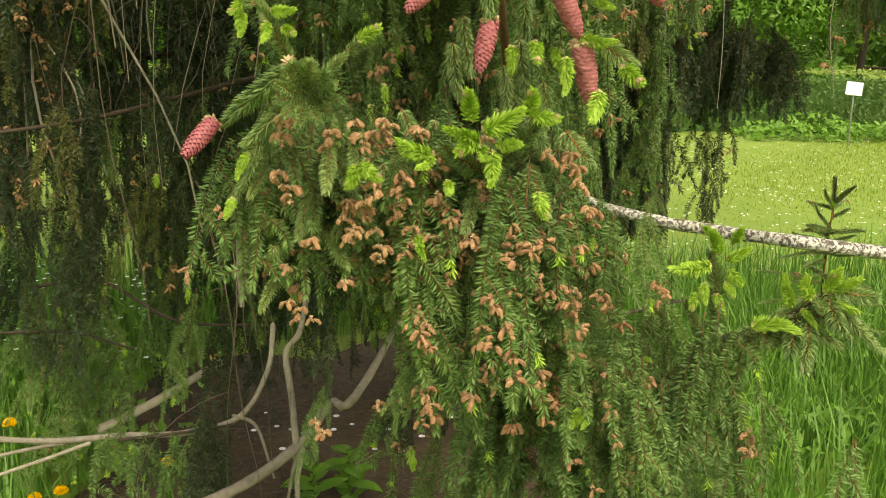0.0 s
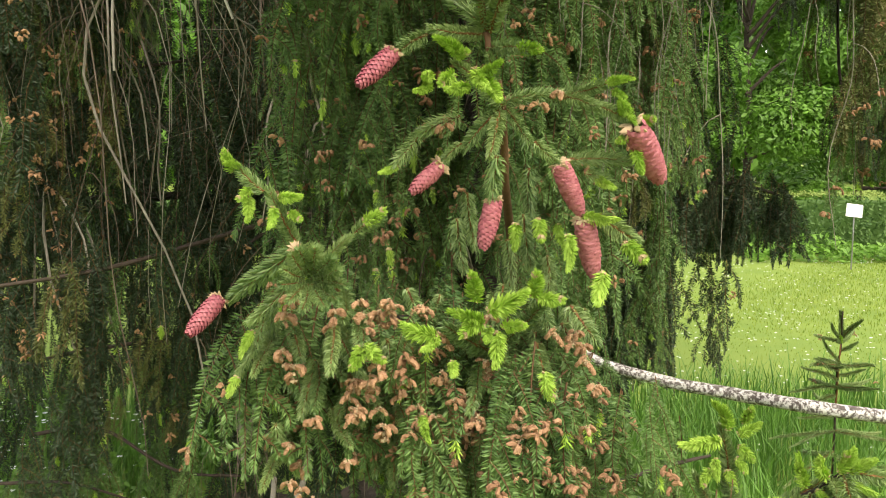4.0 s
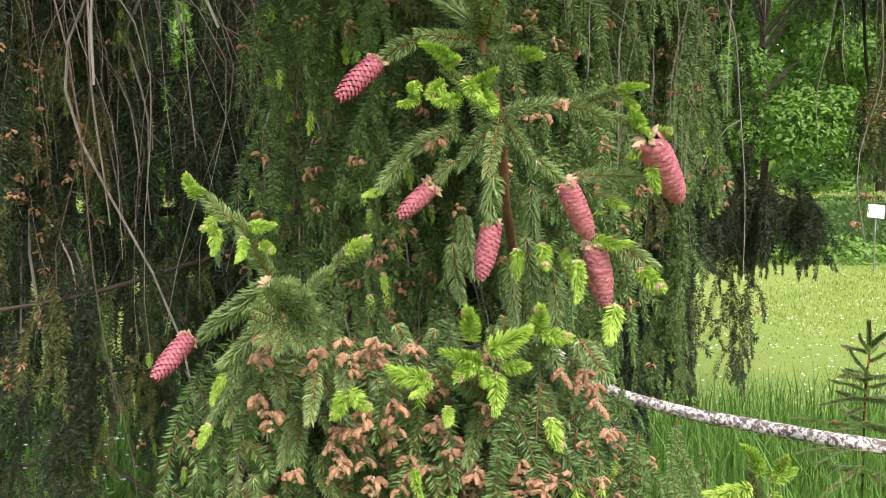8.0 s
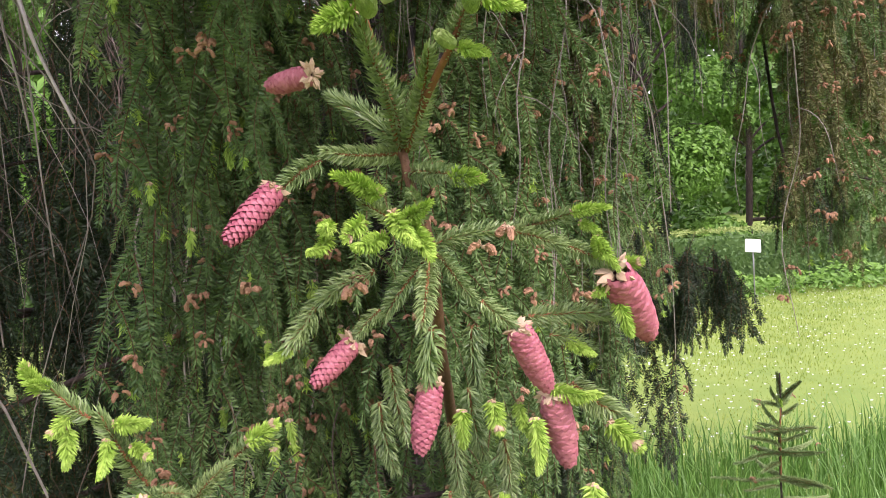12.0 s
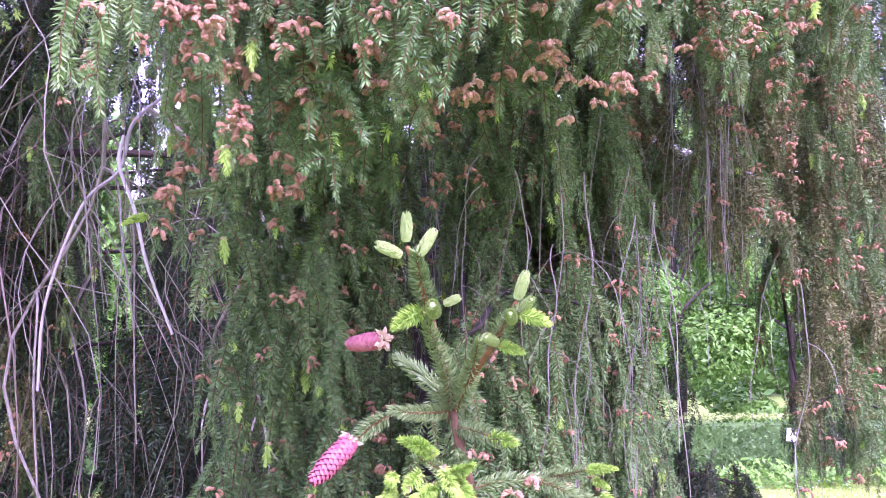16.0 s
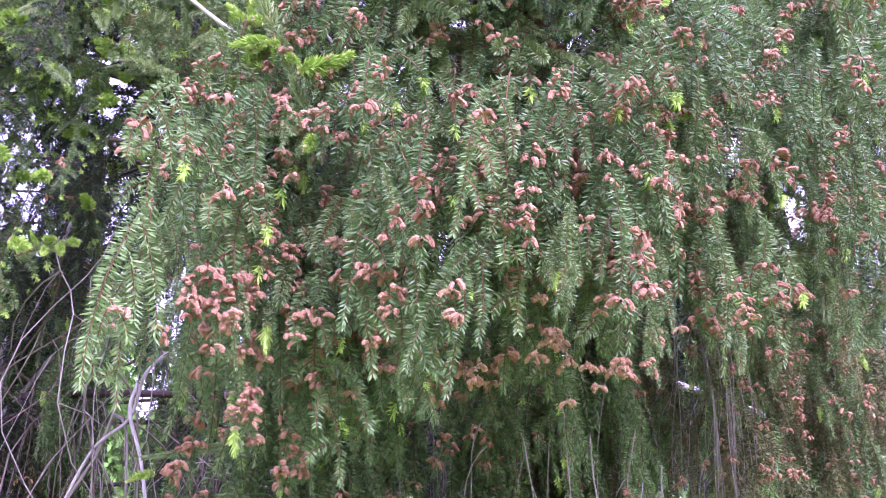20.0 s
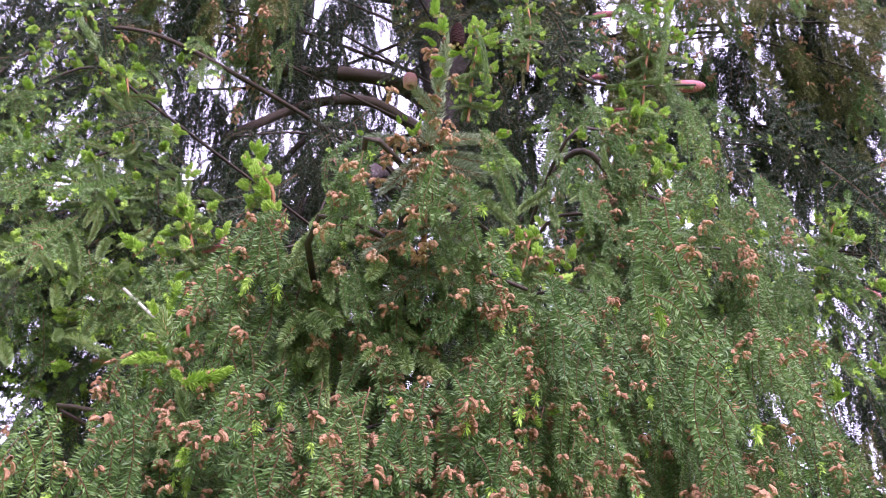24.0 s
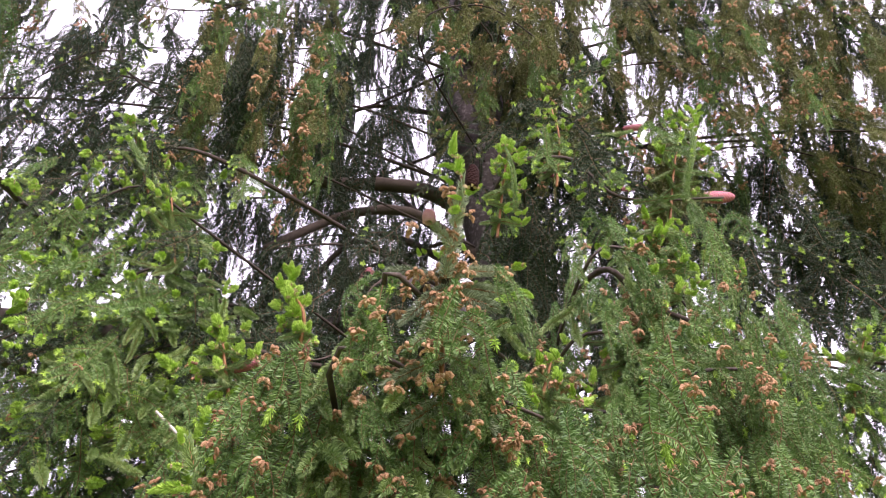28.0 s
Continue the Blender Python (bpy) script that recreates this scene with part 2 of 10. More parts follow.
def aim(at, way, roll=0.0, size=1.0):
    """A pose at a place whose z axis points along way."""
    q = Vector(way).to_track_quat("Z", "Y").to_matrix().to_4x4()
    return Matrix.Translation(Vector(at)) @ q @ Matrix.Rotation(roll, 4, "Z") @ Matrix.Scale(size, 4)


# ---- kinds of twig, cone and shoot ----
def comb_mesh(length, needle, per_metre, flat, bend, mat, width=0.00125, lean=(62, 38), stem=0.0012, wood=TWIG):
    """A twig with needles in even spirals, along +z. flat: how strongly they part to two sides."""
    b = Build()
    s = np.linspace(0, 1, 7)
    curve = np.stack([bend * length * s**2, 0.03 * length * np.sin(s * 5 + rng.random() * 6), length * s * (1 - 0.25 * abs(bend) * s)], 1)
    tube(b, curve, stem, stem * 0.6, 5)
    n = int(per_metre * length)
    t = (np.arange(n) + rng.random(n) * 0.6) / n
    base = np.stack([np.interp(t, s, curve[:, i]) for i in range(3)], 1)
    spin = np.arange(n) * 2.39996 + rng.normal(0, 0.12, n)
    az = spin - flat * 0.5 * np.sin(2 * spin)
    ang = np.radians(lean[0] + (lean[1] - lean[0]) * t**3 + rng.normal(0, 4, n))
    way = np.stack([np.sin(ang) * np.cos(az), np.sin(ang) * np.sin(az), np.cos(ang)], 1)
    grow = needle * (0.72 + 0.3 * np.sin(np.pi * np.clip(t * 0.85 + 0.15, 0, 1)) + rng.normal(0, 0.05, n))
    needles(b, base, way, grow, width, 1, 0.25)
    return b.mesh("shoot", wood, mat)


def shoot_mesh(length, needle, n, mat, spread=(75, 25), width=0.0007, cap=False, bend=0.2):
    """A fresh soft brush of needles, drooping along +z and bending to +x."""
    b = Build()
    s = np.linspace(0, 1, 6)
    curve = np.stack([bend * length * s**2, 0 * s, length * s], 1)
    tube(b, curve, 0.0030, 0.0018, 6, 1, 0.15)
    t = np.sort(rng.random(n)) ** 0.9
    base = np.stack([np.interp(t, s, curve[:, i]) for i in range(3)], 1)
    az, ang = rng.random(n) * 2 * np.pi, np.radians(spread[0] + (spread[1] - spread[0]) * t + rng.normal(0, 6, n))
    way = np.stack([np.sin(ang) * np.cos(az), np.sin(ang) * np.sin(az), np.cos(ang)], 1)
    needles(b, base, unit(way), needle * (0.65 + 0.4 * np.sin(np.pi * np.clip(t * 0.8 + 0.2, 0, 1)) + rng.normal(0, 0.06, n)), width)
    k = 14
    az = rng.random(k) * 2 * np.pi
    way = np.stack([np.cos(az) * 0.8, np.sin(az) * 0.8, rng.uniform(0.1, 0.9, k)], 1)
    needles(b, np.zeros((k, 3)), unit(way), 0.006, 0.0014, 0)
    if cap:
        k = 22
        az = rng.random(k) * 2 * np.pi
        way = np.stack([np.cos(az) * 0.6, np.sin(az) * 0.6, rng.uniform(0.6, 1.2, k)], 1)
        needles(b, np.tile(curve[-1] - [0, 0, 0.004], (k, 1)), unit(way), 0.008, 0.0018, 0)
    return b.mesh("new_shoot", PAPER, mat)


def candle_mesh(length, radius):
    """A swollen opening bud: pale needles pressed to a rounded body."""
    b = Build()
    s = np.linspace(0, 1, 9)
    prof = radius * np.sqrt(np.clip(1 - (np.abs(s - 0.42) / 0.6) ** 2.6, 0.03, 1))
    ring = np.arange(10) / 10 * 2 * np.pi
    v = np.stack([prof[:, None] * 0.86 * np.cos(ring), prof[:, None] * 0.86 * np.sin(ring), np.repeat(s[:, None] * length, 10, 1)], -1)
    b.add(v.reshape(-1, 3), [(i * 10 + j, i * 10 + (j + 1) % 10, i * 10 + 10 + (j + 1) % 10, i * 10 + 10 + j) for i in range(8) for j in range(10)] + [tuple(range(80, 90))], 1)
    n = 320
    t, az = rng.random(n) * 0.95, rng.random(n) * 2 * np.pi
    r = np.interp(t, s, prof) * 0.86
    base = np.stack([r * np.cos(az), r * np.sin(az), t * length], 1)
    ang = np.radians(13 - 9 * t)
    way = unit(np.stack([np.sin(ang) * np.cos(az), np.sin(ang) * np.sin(az), np.cos(ang)], 1))
    needles(b, base, way, 0.007, 0.0008)
    k = 18
    az = rng.random(k) * 2 * np.pi
    way = np.stack([np.cos(az) * 0.9, np.sin(az) * 0.9, rng.uniform(0.2, 1, k)], 1)
    needles(b, np.zeros((k, 3)), unit(way), 0.008, 0.002, 0)
    return b.mesh("candle_bud", PAPER, NEEDLE_CANDLE)


def cone_mesh(length, radius, rows=22, hair=False, mat=None, collar=26):
    """A young cone along +z from its base: a body under spiralled, raised scales, crevice shade painted on body and lip
    undersides, and a papery collar.
    """
    b = Build()

    def prof(s):
        return radius * np.clip(1 - np.abs((s - 0.38) / 0.66) ** 2.3, 0.015, 1) ** 0.72

    s = np.linspace(0, 1, 14)
    ring = np.arange(12) / 12 * 2 * np.pi
    v = np.stack([prof(s)[:, None] * 0.84 * np.cos(ring), prof(s)[:, None] * 0.84 * np.sin(ring), np.repeat(s[:, None] * length, 12, 1)], -1)
    b.add(v.reshape(-1, 3), [(i * 12 + j, i * 12 + (j + 1) % 12, i * 12 + 12 + (j + 1) % 12, i * 12 + 12 + j) for i in range(13) for j in range(12)] + [tuple(range(156, 168))], 2)
    count = int(rows * 8)
    tall = length / rows * 1.9
    for i in range(count):
        t = (i + 0.5) / count * 0.985
        a = i * 2.39996
        r = float(prof(np.array(t)))
        w, h = radius * 0.40 * (0.4 + 0.6 * r / radius), tall * (0.6 + 0.4 * r / radius)
        out, side, up = np.array([math.cos(a), math.sin(a), 0]), np.array([-math.sin(a), math.cos(a), 0]), np.array([0, 0, 1.0])
        c = out * r * 0.88 + up * t * length
        lift = radius * (0.17 + 0.2 * hair) * rng.uniform(0.8, 1.25)
        if hair:
            up = -up * 0.3
        v = [c - up * h * 0.5 - side * w * 0.6, c - up * h * 0.5 + side * w * 0.6, c + side * w + out * lift * 0.8, c + up * h * 0.5 + out * lift * 1.25,
             c - side * w + out * lift * 0.8, c + out * lift * 1.35 - up * h * 0.05, c + up * h * 0.36 - out * 0.001,
             c + side * w * 0.5 + up * h * 0.36 + out * lift * 1.2, c - side * w * 0.5 + up * h * 0.36 + out * lift * 1.2]
        b.add(v, [(0, 1, 5), (1, 2, 5), (4, 0, 5)], 0)
        b.add(v, [(5, 2, 7), (5, 7, 3), (5, 3, 8), (5, 8, 4)], 0)
        b.add(v, [(7, 2, 6), (3, 7, 6), (8, 3, 6), (4, 8, 6)], 3)
    k = collar
    az = rng.random(k) * 2 * np.pi
    way = np.stack([np.cos(az), np.sin(az), rng.uniform(-0.5, 0.5, k)], 1)
    needles(b, np.stack([0.003 * np.cos(az), 0.003 * np.sin(az), 0 * az], 1), unit(way), rng.uniform(0.008, 0.016, k), 0.003, 1)
    return b.mesh("cone", mat or CONE, PAPER, mat or CONE_DEEP, mat or CONE_DEEP)


def pollen_mesh(count, reach, sides=7, rows=7, collar=5):
    """A bunch of spent pollen cones: plump, curled, grainy sausages set round a short stretch of twig."""
    b = Build()
    for i in range(count):
        a = i * 2.4 + rng.normal(0, 0.5)
        start = np.array([math.cos(a), math.sin(a), 0]) * 0.003 + [0, 0, rng.uniform(-reach, reach)]
        curl, L = rng.uniform(0.2, 1.6), rng.uniform(0.010, 0.0165)
        s = np.linspace(0, 1, rows)
        out = np.array([math.cos(a), math.sin(a), 0.25])
        line = start + out * (L * np.sin(s * (0.8 + curl * 0.7)))[:, None] * 0.75 + np.array([0, 0, -1.0]) * (L * (s**1.5) * 0.75)[:, None]
        tang, r = unit(np.gradient(line, axis=0)), 0.0031 * np.sqrt(np.clip(1 - ((s - 0.5) / 0.58) ** 4, 0.08, 1)) * rng.uniform(0.75, 1.15)
        u = unit(np.cross(tang, [0.31, 0.7, 0.2]))
        w = np.cross(tang, u)
        ring = np.arange(sides) / sides * 2 * np.pi
        v = line[:, None] + (r[:, None] * (1 + 0.2 * rng.standard_normal((rows, sides))))[..., None] * (np.cos(ring)[None, :, None] * u[:, None] + np.sin(ring)[None, :, None] * w[:, None])
        b.add(v.reshape(-1, 3), [(p * sides + q, p * sides + (q + 1) % sides, (p + 1) * sides + (q + 1) % sides, (p + 1) * sides + q) for p in range(rows - 1) for q in range(sides)] + [tuple(range((rows - 1) * sides, rows * sides))])
        if collar:
            way = unit(np.tile(-tang[0], (collar, 1)) * 0.2 + rng.standard_normal((collar, 3)))
            needles(b, np.tile(line[0], (collar, 1)), way, 0.005, 0.0012, 1)
    return b if collar == 0 else b.mesh("pollen_tuft", POLLEN, PAPER)


TIPS = {}


def spray_mesh(length, mat, dense, needle, width, strands=3, gap=0.03, wide=0.0, cap=9.0, wood=TWIG_DARK, sides=4, loose=0.2, lean=66, bunch=1, tipped=0.0):
    """A hanging branchlet along +z: a thin stem with side twigs that part from it and then hang beside it, all set with two combs of needles.
    wide: how far the side twigs stand off as a fan instead of hanging down."""
    b = Build()
    lines = []
    s = np.linspace(0, 1, 9)
    axis = np.stack([0.03 * length * np.sin(s * 4 + rng.random() * 6), 0.03 * length * np.sin(s * 5 + rng.random() * 6), s * length], 1)
    axis -= axis[0]
    lines.append(axis)
    for extra in range(1, bunch):
        turn = extra * 2.4
        lines.append(axis * [1, 1, rng.uniform(0.75, 1.0)] + np.array([math.cos(turn), math.sin(turn), 0]) * gap * 2.6 * np.sqrt(s)[:, None] + [0, 0, 0.12 * length * rng.standard_normal()])
    for k in range(strands * bunch):
        axis = lines[k % bunch]
        t = (k // bunch + 0.2 + 0.6 * rng.random()) / strands * (0.88 if wide else 0.55)
        p = np.array([np.interp(t, s, axis[:, i]) for i in range(3)])
        L = length * (1 - t) * rng.uniform(0.55, 0.95) * (0.75 if wide else 1)
        L = min(L, cap * rng.uniform(0.7, 1.2))
        off = (1 if k % 2 else -1) * gap * rng.uniform(0.7, 1.5) * (1 + 0.45 * (k // 2) * (wide == 0)) * (1 - 0.4 * t)
        depth = rng.normal(0, 0.5) * gap
        out = 1 - (1 - s) ** 2.2
        side = off * out + wide * np.sign(off) * L * s * (1 - 0.35 * s)
        down = L * s * (1 - 0.45 * wide)
        lines.append(p + np.stack([side, depth * out + wide * 0.25 * depth / gap * L * s, down], 1))
    at, ways, lens = [], [], []
    for q, line in enumerate(lines):
        tube(b, line[:: 2 if q else 1], 0.0013 if q == 0 else 0.0009, 0.0006, sides if q == 0 else 3)
        step = np.linalg.norm(np.diff(line, axis=0), axis=1)
        L = float(step.sum())
        n = int(dense * L)
        u = 0.03 + 0.97 * (np.arange(n) // 2 + rng.random(n) * 0.3) / max(1, n // 2)
        base = np.stack([np.interp(u, s, line[:, i]) for i in range(3)], 1)
        tang = unit(np.gradient(line, axis=0))
        w = unit(np.stack([np.interp(u, s, tang[:, i]) for i in range(3)], 1))
        face = unit(np.array([0.0, 1.0, 0.0]) + 0.25 * rng.standard_normal(3))
        flat = unit(np.cross(w, face))
        ang = np.radians(lean - 35 * u**5 + rng.normal(0, 4, n))[:, None]
        rise = np.array([0.0, 1.3, -0.5])[np.arange(n) // 2 % 3][:, None]
        out = unit(flat * np.where(np.arange(n) % 2, 1, -1)[:, None] + np.cross(flat, w) * rise + loose * rng.standard_normal((n, 3)))
        at.append(base)
        ways.append(unit(w * np.cos(ang) + out * np.sin(ang)))
        lens.append(needle * (0.82 + 0.25 * np.sin(np.pi * np.clip(u + 0.1, 0, 1)) + rng.normal(0, 0.07, n)))
    spikes(b, np.concatenate(at), np.concatenate(ways), np.concatenate(lens), width, 1)
    for line in lines:
        if rng.random() < tipped:
            k, w = 34, unit(line[-1] - line[-2])
            out = unit(np.cross(w, rng.standard_normal((k, 3))))
            ang = np.radians(rng.uniform(8, 68, k))[:, None]
            spikes(b, line[-1] + w * rng.uniform(-0.006, 0.010, k)[:, None], w * np.cos(ang) + out * np.sin(ang), rng.uniform(0.009, 0.014, k), 0.0013, 2)
    me = b.mesh("branchlet", wood, mat, NEEDLE_NEW)
    TIPS[me.name] = [(line[-1], unit(line[-1] - line[-2])) for line in lines]
    return me

# ---- shared meshes ----
SIZES = (0.13, 0.17, 0.21, 0.26)
LIT = [spray_mesh(L, NEEDLE, 1350, 0.0122, 0.0011, n, 0.026, wide=w, bunch=2, tipped=0.06) for L, n, w in zip(SIZES, (2, 3, 4, 4), (0.2, 0.06, 0.12, 0.05))]
FAR_SIZES = (0.2, 0.26, 0.32)
LIT_FAR = [spray_mesh(L, NEEDLE, 1100, 0.0132, 0.0013, n, 0.032, wide=w, bunch=2, tipped=0.12) for L, n, w in zip(FAR_SIZES, (3, 4, 4), (0.15, 0.06, 0.1))]
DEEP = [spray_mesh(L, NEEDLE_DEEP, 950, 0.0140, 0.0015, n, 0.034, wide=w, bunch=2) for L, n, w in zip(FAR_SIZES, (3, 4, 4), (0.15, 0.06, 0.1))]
DRY = [spray_mesh(L, NEEDLE_DRY, 1000, 0.0140, 0.0014, n, 0.032, wide=w, bunch=2) for L, n, w in zip(FAR_SIZES, (3, 4, 4), (0.15, 0.06, 0.1))]
FAN_SIZES = (0.24, 0.32, 0.40)
# deep fronds carry the shade between boughs in their needle colour
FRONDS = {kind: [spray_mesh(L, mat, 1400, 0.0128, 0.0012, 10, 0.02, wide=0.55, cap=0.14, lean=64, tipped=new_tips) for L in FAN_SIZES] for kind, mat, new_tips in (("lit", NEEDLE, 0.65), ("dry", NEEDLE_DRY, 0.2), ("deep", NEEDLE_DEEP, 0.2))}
LEN = {me.name: L for group, sizes in ((LIT, SIZES), (LIT_FAR, FAR_SIZES), (DEEP, FAR_SIZES), (DRY, FAR_SIZES)) for me, L in zip(group, sizes)}
LEN.update({me.name: L for group in FRONDS.values() for me, L in zip(group, FAN_SIZES)})
BRUSH = {L: [comb_mesh(L, 0.0152, 3200, 0.55, q, NEEDLE_OUTER, 0.00092, (72, 34), 0.0024) for q in (-0.12, 0.1)] for L in (0.05, 0.08, 0.12, 0.2, 0.32)}
BRUSH_PALE = {L: [comb_mesh(L, 0.0172, 3300, 0.3, q, NEEDLE_PALE, 0.0008, (68, 36), 0.0026) for q in (-0.1, 0.12)] for L in (0.05, 0.08, 0.12, 0.18)}
FRESH = [shoot_mesh(0.030, 0.0120, 280, NEEDLE_NEW, (60, 18), 0.0009), shoot_mesh(0.040, 0.0120, 350, NEEDLE_NEW, (60, 18), 0.0009), shoot_mesh(0.025, 0.0115, 240, NEEDLE_NEW, (66, 22), 0.0009, cap=True), shoot_mesh(0.036, 0.0122, 310, NEEDLE_NEW, (56, 16), 0.0009, bend=0.45)]
DROOP = [shoot_mesh(0.026, 0.011, 80, NEEDLE_NEW, (45, 12), 0.0008, bend=0.1), shoot_mesh(0.02, 0.010, 60, NEEDLE_NEW, (50, 15), 0.0008, bend=0.1)]
CANDLE = [candle_mesh(0.040, 0.0088), candle_mesh(0.030, 0.0085)]
CONE_SIZES = (0.055, 0.068, 0.082)
CONES = [cone_mesh(L, r, q) for L, r, q in zip(CONE_SIZES, (0.0105, 0.0122, 0.0130), (16, 18, 20))]
HAIRY_CONE = cone_mesh(0.04, 0.014, 16, True, CONE_PALE, 0)
BROWN_CONE = cone_mesh(0.045, 0.0105, 14, False, CONE_BROWN, 4)
POLLENS = [pollen_mesh(c, q) for c, q in ((4, 0.004), (6, 0.008), (7, 0.010), (8, 0.014), (3, 0.003))]
PLAIN_POLLENS = [pollen_mesh(c, q, 5, 5, 0) for c, q in ((4, 0.004), (6, 0.008), (5, 0.010), (7, 0.012), (3, 0.003))]
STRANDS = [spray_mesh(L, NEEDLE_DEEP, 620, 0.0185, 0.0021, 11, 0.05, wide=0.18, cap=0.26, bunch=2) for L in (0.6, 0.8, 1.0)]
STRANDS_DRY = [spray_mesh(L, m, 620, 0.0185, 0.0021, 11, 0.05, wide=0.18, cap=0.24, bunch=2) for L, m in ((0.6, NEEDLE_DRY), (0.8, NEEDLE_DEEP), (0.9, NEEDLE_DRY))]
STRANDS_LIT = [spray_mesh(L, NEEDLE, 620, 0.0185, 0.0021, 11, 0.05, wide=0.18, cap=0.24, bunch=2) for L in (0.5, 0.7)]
KNOB = [shoot_mesh(0.016, 0.0095, 130, NEEDLE_NEW, (66, 18), 0.0010, bend=0.1), shoot_mesh(0.022, 0.0095, 160, NEEDLE_NEW, (62, 16), 0.0010, bend=0.2)]

# ---- the spruce ----
tree = tagged(new("spruce_tree"), "old weeping Norway spruce with pink young cones and hanging branchlets", "tree")


def branch(points, r0, r1, mat=STEM, label="", name="branch", steps=6, sides=8, rough=0.06):
    b = Build()
    tube(b, smooth_line(points, steps), r0, r1, sides, 0, rough, len(points))
    ob = part(name, b.mesh(name, mat, smooth=True), tree, None, label)
    ob["line"] = [float(c) for p in smooth_line(points, 12) for c in p]
    return ob


def along(ob, t):
    line = np.array(ob["line"]).reshape(-1, 3)
    k = t * (len(line) - 1)
    i = min(int(k), len(line) - 2)
    return line[i] + (line[i + 1] - line[i]) * (k - i)


def curtain(ob, count, lengths, pollen=0.3, fresh=0.1, kind="lit", thick=0.06, start=0.0, end=1.0, sway=0.12, size=1.0, floor=-1.0, forward=0.0):
    """Branchlets that hang in chains from a branch, with spent pollen cones and fresh tips."""
    # deep and shade sets: dark needles that stand in for shade inside the crown
    sets = {"lit": LIT, "deep": DEEP, "dry": DRY + DRY + DEEP[:1], "mixed": LIT_FAR + LIT_FAR + DEEP, "shade": LIT_FAR[:1] + DEEP + DEEP[1:] + DRY[1:2], "far": LIT_FAR, "olive": LIT_FAR + DRY + DRY, "f_lit": FRONDS["lit"] + FRONDS["lit"] + FRONDS["deep"], "f_dry": FRONDS["dry"], "f_deep": FRONDS["deep"], "f_olive": FRONDS["dry"] + FRONDS["lit"]}[kind]
    joined, single = Build(), 0
    for i in range(count):
        p = along(ob, start + (end - start) * (i + rng.random()) / count) + rng.normal(0, 1, 3) * [thick * 0.4, thick, thick * 0.35] + [0, 0, 0.02]
        left = rng.uniform(*lengths)
        lean = rng.normal(0, sway, 2)
        while left > 0.05 and p[2] > floor + 0.08:
            way = np.array([lean[0] + rng.normal(0, 0.09), lean[1] - forward - (0.45 if kind[:2] == "f_" else 0.0) + rng.normal(0, 0.09), -1.0])
            me = sets[rng.integers(len(sets))]
            L = LEN[me.name]
            sz = size * rng.uniform(0.85, 1.15) * (1 if left > L * 0.6 else max(0.55, left / L))
            sz = min(sz, max(0.35, (p[2] - floor) / L))
            m = hang(p, way, rng.normal(0, 0.6), sz)
            part("branchlet", me, ob, m)
            tips = TIPS[me.name]
            for k in range(rng.poisson(pollen * L * (3.0 if kind[:2] == "f_" else 7.5))):
                some = [(tip - out * L * rng.uniform(0.0, 0.5), out) for tip, out in (tips[q] for q in rng.integers(len(tips), size=4))]
                a, way_out = min(some, key=lambda q: (m @ Vector(q[0])).y)
                at = m @ Vector(a)
                place = aim(at - Vector((0, 0.012, 0)), (rng.normal(0, 0.5), rng.normal(0, 0.5), 1), rng.random() * 6, rng.uniform(0.75, 1.1) * (1.7 if kind == "olive" and size > 1 else 1))
                if kind == "lit" and single < 34 and k == 0:
                    part("pollen_tuft", POLLENS[rng.integers(5)], ob, place)
                    single += 1
                else:
                    plain, turn = PLAIN_POLLENS[rng.integers(5)], np.array(place)
                    joined.add(np.concatenate(plain.v) @ turn[:3, :3].T + turn[:3, 3], plain.f)
            for k in range(rng.poisson(fresh * L * 7)):
                a, way_out = tips[rng.integers(len(tips))]
                part("new_shoot", (KNOB if kind[:2] == "f_" else DROOP)[rng.integers(2)], ob, aim(m @ Vector(a - way_out * 0.008), m.to_3x3() @ Vector(way_out) + Vector((0, 0, 0.5 * (kind[:2] == "f_"))), rng.random() * 6, rng.uniform(1.0, 1.5) * (1.5 if kind[:2] == "f_" else 1)))
            p = p + way * L * sz * 0.85
            left -= L * sz * 0.85
    if joined.v:
        tagged(part("pollen_tuft", joined.mesh("pollen_tuft", POLLEN), ob), kind="stuff")
    return ob


def veil_of(ob, count, lengths, meshes, thick=0.2, start=0.0, end=1.0, sway=0.15, fresh=0.0, share=0.66):
    """Long joined strands that hang from a branch farther off."""
    count = int(count * share)
    for i in range(count):
        top = along(ob, start + (end - start) * (i + rng.random()) / count) + rng.normal(0, 1, 3) * [thick * 0.5, thick, thick * 0.3]
        me = meshes[rng.integers(len(meshes))]
        way = np.array([rng.normal(0, sway), rng.normal(0, sway), -1])
        L = rng.uniform(*lengths)
        part("branchlet", me, ob, hang(top, way, rng.normal(0, 0.9), L))
        if rng.random() < fresh:
            part("new_shoot", FRESH[rng.integers(4)], ob, aim(top + way * L * 0.4, way, rng.random() * 6, rng.uniform(0.8, 1.3)))


